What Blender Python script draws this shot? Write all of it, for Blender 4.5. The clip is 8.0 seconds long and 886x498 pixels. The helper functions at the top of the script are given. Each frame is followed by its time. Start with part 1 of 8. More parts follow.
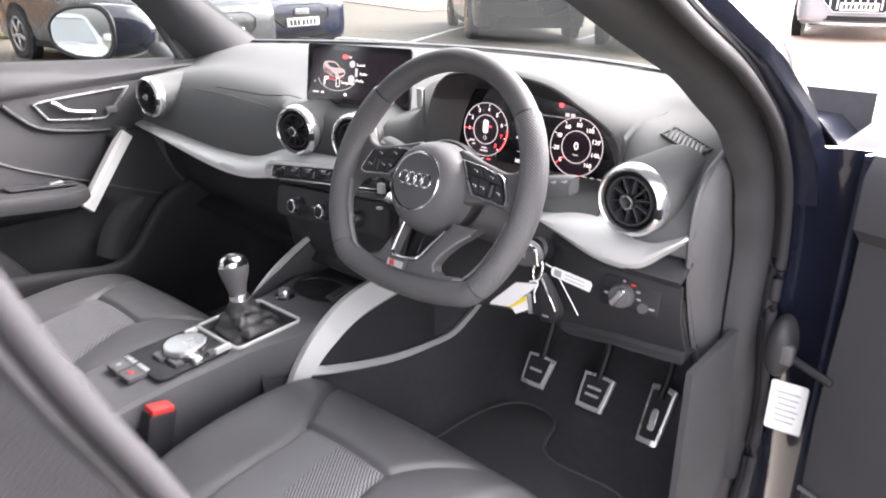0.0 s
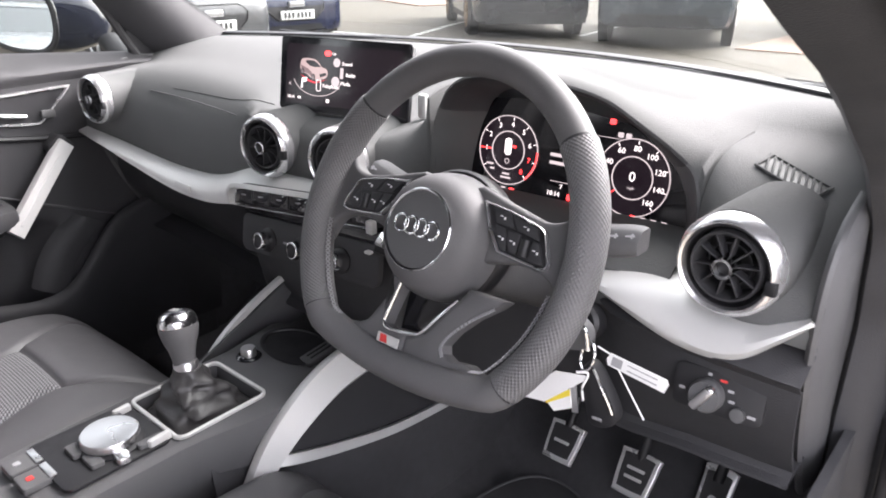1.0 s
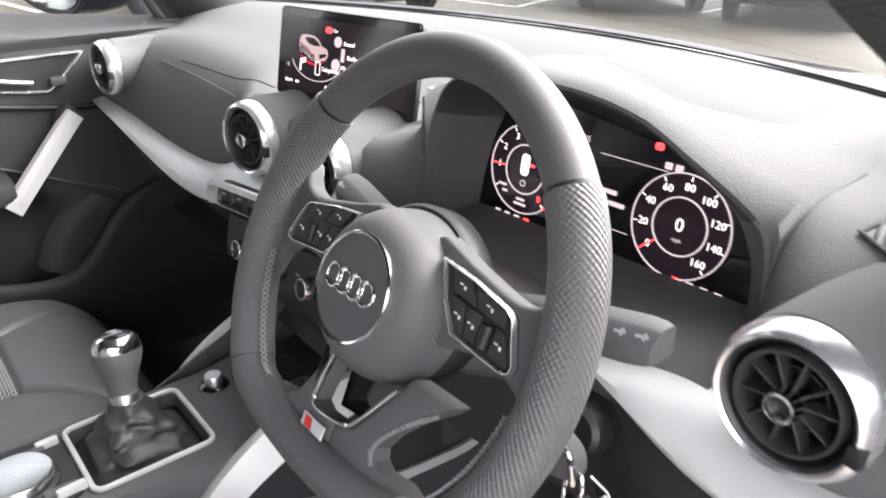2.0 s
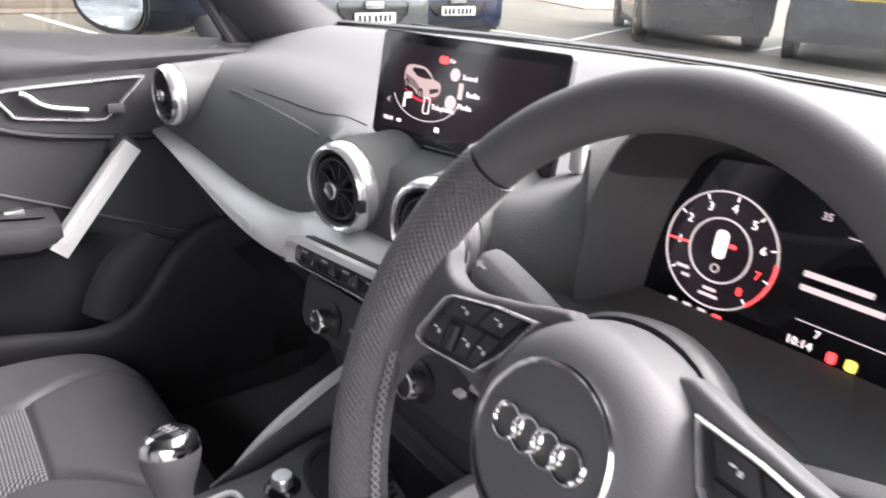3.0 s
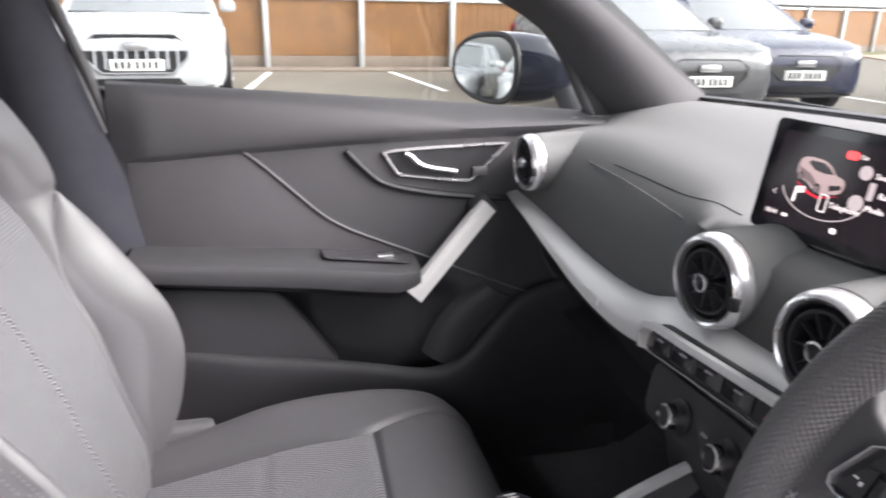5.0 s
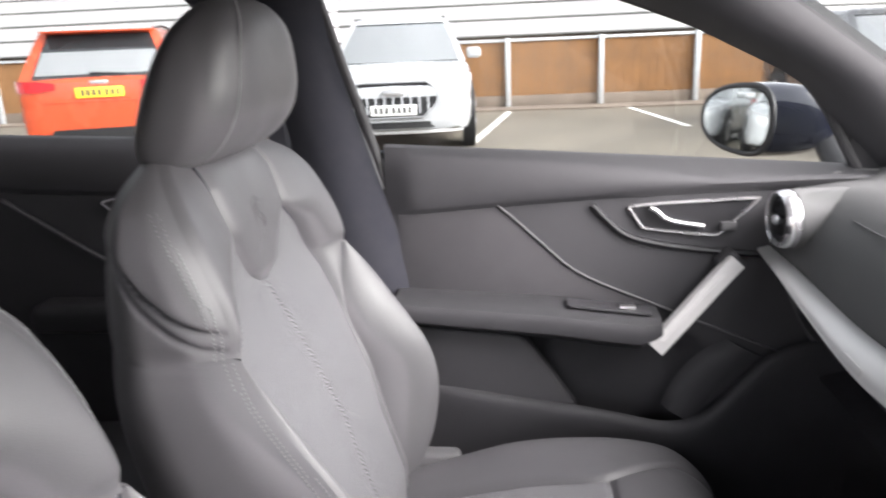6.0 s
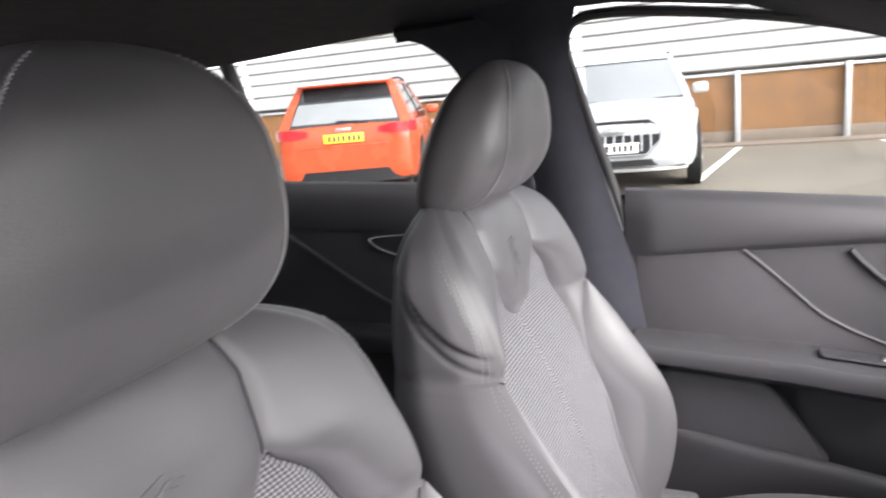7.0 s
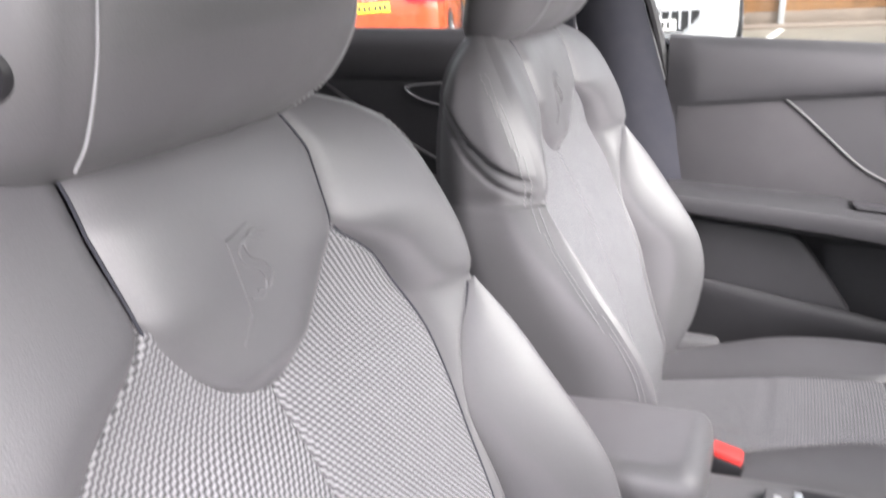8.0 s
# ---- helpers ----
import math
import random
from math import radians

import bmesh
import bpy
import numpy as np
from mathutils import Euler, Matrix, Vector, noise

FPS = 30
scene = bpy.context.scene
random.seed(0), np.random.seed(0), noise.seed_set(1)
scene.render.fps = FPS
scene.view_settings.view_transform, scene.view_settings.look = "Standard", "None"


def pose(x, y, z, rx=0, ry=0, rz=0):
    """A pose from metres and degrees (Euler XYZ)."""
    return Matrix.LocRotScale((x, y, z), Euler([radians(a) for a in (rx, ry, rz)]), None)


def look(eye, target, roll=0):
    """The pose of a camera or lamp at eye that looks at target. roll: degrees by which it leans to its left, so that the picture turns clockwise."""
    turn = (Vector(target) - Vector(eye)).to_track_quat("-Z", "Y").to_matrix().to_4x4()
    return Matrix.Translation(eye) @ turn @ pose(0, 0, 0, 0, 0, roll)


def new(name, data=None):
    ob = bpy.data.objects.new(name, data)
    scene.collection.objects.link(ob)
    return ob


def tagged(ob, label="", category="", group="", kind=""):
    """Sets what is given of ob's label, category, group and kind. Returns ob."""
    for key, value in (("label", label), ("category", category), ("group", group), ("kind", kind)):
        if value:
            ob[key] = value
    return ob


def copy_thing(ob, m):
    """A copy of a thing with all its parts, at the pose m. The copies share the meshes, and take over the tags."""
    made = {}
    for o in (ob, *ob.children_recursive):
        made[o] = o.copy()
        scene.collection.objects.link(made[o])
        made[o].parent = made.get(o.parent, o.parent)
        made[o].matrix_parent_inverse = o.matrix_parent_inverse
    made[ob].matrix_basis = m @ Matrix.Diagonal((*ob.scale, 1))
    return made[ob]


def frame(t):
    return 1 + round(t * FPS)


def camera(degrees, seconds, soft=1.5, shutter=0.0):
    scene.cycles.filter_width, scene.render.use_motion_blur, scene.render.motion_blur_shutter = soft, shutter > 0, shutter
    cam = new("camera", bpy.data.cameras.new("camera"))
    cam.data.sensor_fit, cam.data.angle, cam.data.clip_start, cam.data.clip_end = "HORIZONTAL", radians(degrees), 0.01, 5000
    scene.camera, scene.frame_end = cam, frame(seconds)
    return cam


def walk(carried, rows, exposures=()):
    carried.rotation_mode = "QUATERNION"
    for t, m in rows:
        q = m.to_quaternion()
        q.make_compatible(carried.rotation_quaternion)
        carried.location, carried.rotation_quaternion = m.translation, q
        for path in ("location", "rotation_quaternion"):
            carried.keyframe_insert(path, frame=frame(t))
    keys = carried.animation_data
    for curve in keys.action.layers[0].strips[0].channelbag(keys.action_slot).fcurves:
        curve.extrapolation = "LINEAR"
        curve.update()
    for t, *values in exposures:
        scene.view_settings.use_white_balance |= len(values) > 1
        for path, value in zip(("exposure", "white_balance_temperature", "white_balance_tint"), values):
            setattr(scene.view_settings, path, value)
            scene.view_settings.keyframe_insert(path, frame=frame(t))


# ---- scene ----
cam = camera(63.4, 8.0, 1.8, 0.4)
EXPOSURES = [(0.0, 3.95, 6500, 18), (1.0, 3.79, 6500, 18), (3.5, 3.83, 6500, 18), (4.5, 3.53, 6500, 18), (6.0, 3.50, 6500, 18), (7.0, 3.57, 6500, 18), (8.0, 3.90, 6500, 18)]
PATH = [
    (0, (1.002, -0.531, 1.231), (-0.216, 0.867, 0.482), -0.4),
    (0.5, (0.882, -0.398, 1.217), (-0.331, 1.013, 0.484), -0.4),
    (1, (0.796, -0.319, 1.198), (-0.411, 1.083, 0.438), 0.2),
    (1.2, (0.778, -0.276, 1.194), (-0.438, 1.108, 0.416), 0.4),
    (2.3, (0.679, -0.051, 1.181), (-0.737, 1.091, 0.351), 1.6),
    (2.5, (0.628, -0.051, 1.163), (-0.799, 1.104, 0.368), 2.1),
    (3, (0.532, -0.038, 1.161), (-0.933, 1.088, 0.394), 2.4),
    (3.5, (0.476, -0.044, 1.168), (-1.053, 1.027, 0.452), 2.9),
    (4, (0.455, -0.058, 1.173), (-1.174, 0.883, 0.495), 3.1),
    (4.5, (0.464, -0.075, 1.179), (-1.286, 0.632, 0.515), 2.6),
    (4.7, (0.473, -0.081, 1.18), (-1.32, 0.511, 0.52), 2.2),
    (5.8, (0.531, -0.111, 1.214), (-1.382, -0.215, 0.641), -2.1),
    (6, (0.542, -0.115, 1.229), (-1.368, -0.34, 0.679), -2.5),
    (6.5, (0.581, -0.129, 1.244), (-1.291, -0.667, 0.791), -4.2),
    (7, (0.62, -0.146, 1.251), (-1.171, -0.937, 0.841), -5.1),
    (7.5, (0.652, -0.155, 1.224), (-1.038, -1.104, 0.73), -5.3),
    (8, (0.672, -0.159, 1.189), (-1.002, -0.988, 0.477), -4.1),
]
walk(cam, [(t, look(eye, target, roll)) for t, eye, target, roll in PATH], EXPOSURES)

# ---- world, sun ----
world = bpy.data.worlds.new("overcast_sky")
scene.world = world
world.use_nodes = True
wn, wl = world.node_tree.nodes, world.node_tree.links
sky = wn.new("ShaderNodeTexSky")
sky.sky_type = "NISHITA"
sky.sun_disc = False
sky.sun_elevation, sky.sun_rotation = radians(34), radians(20)
sky.air_density, sky.dust_density, sky.ozone_density = 1.0, 4.0, 1.0
hsv = wn.new("ShaderNodeHueSaturation")
hsv.inputs["Saturation"].default_value = 0.16
wl.new(sky.outputs["Color"], hsv.inputs["Color"])
wl.new(hsv.outputs["Color"], wn["Background"].inputs["Color"])
wn["Background"].inputs["Strength"].default_value = 0.15
sun_data = bpy.data.lights.new("sun", "SUN")
sun_data.energy, sun_data.angle, sun_data.color = 0.95, radians(75), (1.0, 0.97, 0.93)
sun = new("sun", sun_data)
# the sun stands ahead of the car, spread wide by the cloud
sun.matrix_world = look((2.7, 7.4, 5.2), (0, 0, 0))


# ---- small modelling kit ----
def spline(pts, n=8, closed=False):
    """Catmull-Rom through points of any dimension; n steps a span."""
    p = [np.array(q, float) for q in pts]
    k, out = len(p), []
    for i in range(k if closed else k - 1):
        a = p[(i - 1) % k] if closed or i else 2 * p[0] - p[1]
        b, c = p[i], p[(i + 1) % k]
        d = p[(i + 2) % k] if closed or i + 2 < k else 2 * p[-1] - p[-2]
        for j in range(n):
            t = j / n
            out.append(0.5 * (2 * b + (c - a) * t + (2 * a - 5 * b + 4 * c - d) * t * t + (3 * b - a - 3 * c + d) * t ** 3))
    if not closed:
        out.append(p[-1])
    return out


def lerp_table(table, x):
    """Piecewise linear value of a table of (x, value)."""
    return float(np.interp(x, [t[0] for t in table], [t[1] for t in table]))


def smooth_table(table, x):
    """The same with eased steps between the entries."""
    xs = [t[0] for t in table]
    if x <= xs[0]:
        return table[0][1]
    for (x0, y0), (x1, y1) in zip(table, table[1:]):
        if x <= x1:
            t = (x - x0) / (x1 - x0)
            return y0 + (y1 - y0) * t * t * (3 - 2 * t)
    return table[-1][1]


def curve_table(table, x):
    """The same as one flowing curve through the entries."""
    n = len(table)
    if x <= table[0][0]:
        return table[0][1]
    if x >= table[-1][0]:
        return table[-1][1]
    i = next(k for k in range(n - 1) if x <= table[k + 1][0])
    def slope(k):
        lo, hi = max(0, k - 1), min(n - 1, k + 1)
        return (table[hi][1] - table[lo][1]) / (table[hi][0] - table[lo][0])
    (x0, y0), (x1, y1) = table[i], table[i + 1]
    h = x1 - x0
    t = (x - x0) / h
    return (2 * t ** 3 - 3 * t * t + 1) * y0 + (t ** 3 - 2 * t * t + t) * h * slope(i) + (3 * t * t - 2 * t ** 3) * y1 + (t ** 3 - t * t) * h * slope(i + 1)


def loft(rows, closed=True, caps=True, loop=False, bm=None):
    """Skin over rows of points of equal count. closed: each row is a ring; loop: the last row meets the first."""
    bm = bm or bmesh.new()
    vs = [[bm.verts.new([float(c) for c in q]) for q in r] for r in rows]
    n = len(vs[0])
    for i in range(len(vs) if loop else len(vs) - 1):
        a, b = vs[i], vs[(i + 1) % len(vs)]
        for j in range(n if closed else n - 1):
            k = (j + 1) % n
            bm.faces.new((a[j], a[k], b[k], b[j]))
    if caps and closed and not loop:
        bm.faces.new(vs[0])
        bm.faces.new(vs[-1][::-1])
    return bm


def sheet(rows, thick, away=None, bm=None):
    """A skin with thickness. The second face lies on the side of the direction away; without it, on either side."""
    g = np.array([[tuple(float(c) for c in q) for q in r] for r in rows])
    du, dv = np.gradient(g, axis=0), np.gradient(g, axis=1)
    n = np.cross(du, dv)
    n /= np.maximum(np.linalg.norm(n, axis=2, keepdims=True), 1e-9)
    k = thick
    if away is not None:
        k = abs(thick) * (1 if (n.mean(axis=(0, 1)) @ np.array(away, float)) > 0 else -1)
    h = g + n * k
    bm = bm or bmesh.new()
    A = [[bm.verts.new(q) for q in r] for r in g]
    B = [[bm.verts.new(q) for q in r] for r in h]
    R, C = len(A), len(A[0])
    for i in range(R - 1):
        for j in range(C - 1):
            bm.faces.new((A[i][j], A[i][j + 1], A[i + 1][j + 1], A[i + 1][j]))
            bm.faces.new((B[i][j], B[i + 1][j], B[i + 1][j + 1], B[i][j + 1]))
    edge = [(i, 0) for i in range(R)] + [(R - 1, j) for j in range(1, C)] + [(i, C - 1) for i in range(R - 2, -1, -1)] + [(0, j) for j in range(C - 2, 0, -1)]
    for p, q in zip(edge, edge[1:] + edge[:1]):
        bm.faces.new((A[p[0]][p[1]], A[q[0]][q[1]], B[q[0]][q[1]], B[p[0]][p[1]]))
    return bm


def tube(pts, r, n=10, closed=False, flat=1.0, up=(0, 0, 1), bm=None):
    """A round or oval bar along points; r a number or a function of 0..1; flat: thickness across up over width."""
    p = [Vector([float(c) for c in q]) for q in pts]
    rows, k = [], len(p)
    for i, q in enumerate(p):
        a = p[(i - 1) % k] if closed or i else p[0]
        b = p[(i + 1) % k] if closed or i < k - 1 else p[-1]
        d = (b - a).normalized()
        s = d.cross(Vector(up))
        s = s.normalized() if s.length > 1e-4 else d.orthogonal().normalized()
        u = s.cross(d).normalized()
        rr = r(i / max(1, k - 1)) if callable(r) else r
        rows.append([q + s * (rr * math.cos(6.28318 * j / n)) + u * (rr * flat * math.sin(6.28318 * j / n)) for j in range(n)])
    return loft(rows, True, True, closed, bm)


def lathe(profile, m, n=32, bm=None):
    """Turns (radius, height) pairs round z, then sets them by the matrix m."""
    rows = [[m @ Vector((max(r, 1e-5) * math.cos(6.28318 * j / n), max(r, 1e-5) * math.sin(6.28318 * j / n), h)) for j in range(n)] for r, h in profile]
    ring = profile[0][0] > 1e-4 and profile[-1][0] > 1e-4
    bm = loft(rows, True, not ring, ring, bm)
    bmesh.ops.remove_doubles(bm, verts=bm.verts, dist=2e-5)
    return bm


def rbox(size, m, bevel=0.004, seg=2, bm=None):
    """A box with rounded edges, set by the matrix m."""
    own = bmesh.new()
    bmesh.ops.create_cube(own, size=1.0)
    bmesh.ops.scale(own, vec=size, verts=own.verts)
    if bevel:
        bmesh.ops.bevel(own, geom=own.edges[:], offset=bevel, segments=seg, affect="EDGES", profile=0.5)
    bmesh.ops.transform(own, matrix=m, verts=own.verts)
    return merge(bm, own)


def plate(outline, m, thick, bevel=0.0, seg=2, bm=None):
    """A flat piece cut to an outline in the plane of m, thick along m's z."""
    own = bmesh.new()
    vs = [own.verts.new((float(x), float(y), 0)) for x, y in outline]
    f = own.faces.new(vs)
    f.normal_update()
    if f.normal.z < 0:
        f.normal_flip()
    ret = bmesh.ops.extrude_face_region(own, geom=[f])
    bmesh.ops.translate(own, vec=(0, 0, thick), verts=[v for v in ret["geom"] if isinstance(v, bmesh.types.BMVert)])
    if bevel:
        top = [e for e in own.edges if all(abs(v.co.z - thick) < 1e-6 for v in e.verts)]
        bmesh.ops.bevel(own, geom=top, offset=bevel, segments=seg, affect="EDGES", profile=0.5)
    bmesh.ops.transform(own, matrix=m, verts=own.verts)
    return merge(bm, own)


def frame_plate(outline, inset, m, thick, bm=None):
    """A closed band along an outline, inset metres wide."""
    pts = [Vector((x, y)) for x, y in outline]
    c = sum(pts, Vector((0, 0))) / len(pts)
    inner = []
    k = len(pts)
    area = sum(pts[i].x * pts[(i + 1) % k].y - pts[(i + 1) % k].x * pts[i].y for i in range(k))
    sgn = 1 if area > 0 else -1
    for i in range(k):
        d0, d1 = (pts[i] - pts[i - 1]).normalized(), (pts[(i + 1) % k] - pts[i]).normalized()
        n0, n1 = Vector((-d0.y, d0.x)) * sgn, Vector((-d1.y, d1.x)) * sgn
        b = (n0 + n1)
        b = b / max(b.length_squared / 2, 0.35)
        inner.append(pts[i] + b * inset)
    rows = []
    for i in range(k):
        o, q = pts[i], inner[i]
        rows.append([m @ Vector((o.x, o.y, 0)), m @ Vector((o.x, o.y, thick * 0.7)), m @ Vector((o.x + (q.x - o.x) * 0.3, o.y + (q.y - o.y) * 0.3, thick)),
                     m @ Vector((o.x + (q.x - o.x) * 0.7, o.y + (q.y - o.y) * 0.7, thick)), m @ Vector((q.x, q.y, thick * 0.7)), m @ Vector((q.x, q.y, 0))])
    return loft(rows, True, False, True, bm)


def merge(bm, own):
    if bm is None:
        return own
    me = bpy.data.meshes.new("tmp")
    own.to_mesh(me)
    own.free()
    bm.from_mesh(me)
    bpy.data.meshes.remove(me)
    return bm


def finish(name, bm, material, sharp=38):
    bmesh.ops.recalc_face_normals(bm, faces=bm.faces)
    lim = radians(sharp)
    for e in bm.edges:
        e.smooth = len(e.link_faces) == 2 and e.calc_face_angle(0) < lim
    for f in bm.faces:
        f.smooth = True
    me = bpy.data.meshes.new(name)
    bm.to_mesh(me)
    bm.free()
    me.materials.append(material)
    return me


def thing(name, base, label, category, group="", kind=""):
    """An empty at the base of a thing; its parts are children."""
    ob = new(name)
    ob.empty_display_size = 0.05
    ob.location = base
    return tagged(ob, label, category, group, kind)


def part(name, bm, material, parent, label="", sharp=38):
    """One mesh in world places under a thing or a part."""
    ob = new(name, finish(name, bm, material, sharp))
    ob.parent = parent
    ob.matrix_parent_inverse = parent.matrix_basis.inverted()
    if label:
        ob["label"] = label
    return ob


def single(name, bm, material, label, category="", kind="", group="", sharp=38):
    """A thing of one mesh."""
    return tagged(new(name, finish(name, bm, material, sharp)), label, category, group, kind)


def rounded(w, h, r, n=5):
    """A rounded rectangle about the origin."""
    out = []
    for cx, cy, a0 in ((w / 2 - r, h / 2 - r, 0), (-w / 2 + r, h / 2 - r, 90), (-w / 2 + r, -h / 2 + r, 180), (w / 2 - r, -h / 2 + r, 270)):
        out += [(cx + r * math.cos(radians(a0 + 90 * i / n)), cy + r * math.sin(radians(a0 + 90 * i / n))) for i in range(n + 1)]
    return out


def basis(o, ex, ey):
    """A matrix at o whose x and y run along ex and ey."""
    ex, ey = Vector(ex).normalized(), Vector(ey)
    ez = ex.cross(ey).normalized()
    ey = ez.cross(ex)
    m = Matrix((ex, ey, ez)).transposed().to_4x4()
    m.translation = o
    return m


def lettering(text, size, m, name, material, parent, align="CENTER"):
    """Words in the built-in font as a thin mesh."""
    cu = bpy.data.curves.new("letters", "FONT")
    cu.body, cu.size, cu.align_x, cu.align_y, cu.extrude, cu.resolution_u = text, size, align, "CENTER", 0.0002, 2
    tmp = bpy.data.objects.new("letters", cu)
    me = bpy.data.meshes.new_from_object(tmp)
    bpy.data.objects.remove(tmp)
    bpy.data.curves.remove(cu)
    me.transform(m)
    me.materials.clear()
    me.materials.append(material)
    me.name = name
    ob = new(name, me)
    ob.parent = parent
    ob.matrix_parent_inverse = parent.matrix_basis.inverted()
    return ob


def flat_bar(pts, widths, thick, out):
    """A flat bar whose width lies across its run in the side plane."""
    c = spline(pts, 6)
    w = [float(v[0]) for v in spline([(q,) for q in widths], 6)]
    rows = []
    for i, p in enumerate(c):
        d = Vector(c[min(i + 1, len(c) - 1)] - c[max(i - 1, 0)]).normalized()
        s = Vector(out).cross(d).normalized()
        o = Vector(out).normalized()
        q = Vector(p)
        rows.append([q + s * w[i] / 2 + o * 0, q + s * w[i] * 0.42 + o * thick, q - s * w[i] * 0.42 + o * thick, q - s * w[i] / 2, q - s * w[i] / 2 - o * thick, q + s * w[i] / 2 - o * thick])
    return loft(rows)


# ---- materials ----
def mat(name, color, rough=0.6, metal=0.0, vary=0.12, scale=30.0, fine=600.0, bump=0.0, coat=0.0, spec=0.5, cells=False, bump_scale=None, rough_vary=0.08):
    """A surface with stains at one scale and grain at a finer one, both in metres of the object."""
    m = bpy.data.materials.new(name)
    m.use_nodes = True
    nt = m.node_tree
    n, l = nt.nodes, nt.links
    b = n["Principled BSDF"]
    tc = n.new("ShaderNodeTexCoord")
    big = n.new("ShaderNodeTexNoise")
    big.inputs["Scale"].default_value, big.inputs["Detail"].default_value = scale, 4.0
    small = n.new("ShaderNodeTexNoise")
    small.inputs["Scale"].default_value, small.inputs["Detail"].default_value = fine, 2.0
    l.new(tc.outputs["Object"], big.inputs["Vector"])
    l.new(tc.outputs["Object"], small.inputs["Vector"])
    add = n.new("ShaderNodeMath")
    add.operation = "ADD"
    l.new(big.outputs["Fac"], add.inputs[0])
    l.new(small.outputs["Fac"], add.inputs[1])
    ramp = n.new("ShaderNodeMapRange")
    ramp.inputs["From Min"].default_value, ramp.inputs["From Max"].default_value = 0.6, 1.4
    ramp.inputs["To Min"].default_value, ramp.inputs["To Max"].default_value = 1 - vary, 1 + vary
    l.new(add.outputs[0], ramp.inputs["Value"])
    mul = n.new("ShaderNodeVectorMath")
    mul.operation = "SCALE"
    mul.inputs[0].default_value = color
    l.new(ramp.outputs["Result"], mul.inputs["Scale"])
    l.new(mul.outputs[0], b.inputs["Base Color"])
    rr = n.new("ShaderNodeMapRange")
    rr.inputs["From Min"].default_value, rr.inputs["From Max"].default_value = 0.3, 0.7
    rr.inputs["To Min"].default_value, rr.inputs["To Max"].default_value = max(0.01, rough - rough_vary), min(1, rough + rough_vary)
    l.new(big.outputs["Fac"], rr.inputs["Value"])
    l.new(rr.outputs["Result"], b.inputs["Roughness"])
    b.inputs["Metallic"].default_value, b.inputs["Coat Weight"].default_value = metal, coat
    b.inputs["Coat Roughness"].default_value = 0.04
    b.inputs["Specular IOR Level"].default_value = spec
    if bump:
        bp = n.new("ShaderNodeBump")
        bp.inputs["Strength"].default_value, bp.inputs["Distance"].default_value = min(1, bump), 0.001
        if cells:
            v = n.new("ShaderNodeTexVoronoi")
            v.inputs["Scale"].default_value = bump_scale or fine
            l.new(tc.outputs["Object"], v.inputs["Vector"])
            l.new(v.outputs["Distance"], bp.inputs["Height"])
        else:
            g = n.new("ShaderNodeTexNoise")
            g.inputs["Scale"].default_value, g.inputs["Detail"].default_value = bump_scale or fine, 3.0
            l.new(tc.outputs["Object"], g.inputs["Vector"])
            l.new(g.outputs["Fac"], bp.inputs["Height"])
        l.new(bp.outputs["Normal"], b.inputs["Normal"])
    return m


def glow(name, color, strength):
    m = bpy.data.materials.new(name)
    m.use_nodes = True
    b = m.node_tree.nodes["Principled BSDF"]
    b.inputs["Base Color"].default_value = (0.004, 0.004, 0.004, 1)
    b.inputs["Emission Color"].default_value = (*color, 1)
    b.inputs["Emission Strength"].default_value = strength
    b.inputs["Roughness"].default_value = 0.12
    return m


def pane_glass(name, tint, gloss=0.06):
    """Thin clear glass: passes light straight on, with a glossy reflection by Fresnel."""
    m = bpy.data.materials.new(name)
    m.use_nodes = True
    n, l = m.node_tree.nodes, m.node_tree.links
    n.remove(n["Principled BSDF"])
    tr, gl, mx, fr = n.new("ShaderNodeBsdfTransparent"), n.new("ShaderNodeBsdfGlossy"), n.new("ShaderNodeMixShader"), n.new("ShaderNodeLayerWeight")
    pw = n.new("ShaderNodeMath")
    pw.operation = "POWER"
    pw.inputs[1].default_value = 4.0
    mr = n.new("ShaderNodeMapRange")
    mr.inputs["To Min"].default_value, mr.inputs["To Max"].default_value = 0.03, 0.45
    tr.inputs["Color"].default_value = (*tint, 1)
    gl.inputs["Roughness"].default_value = 0.02
    fr.inputs["Blend"].default_value = 0.5
    l.new(fr.outputs["Facing"], pw.inputs[0])
    l.new(pw.outputs[0], mr.inputs["Value"])
    l.new(mr.outputs["Result"], mx.inputs[0])
    l.new(tr.outputs[0], mx.inputs[1])
    l.new(gl.outputs[0], mx.inputs[2])
    l.new(mx.outputs[0], n["Material Output"].inputs["Surface"])
    return m


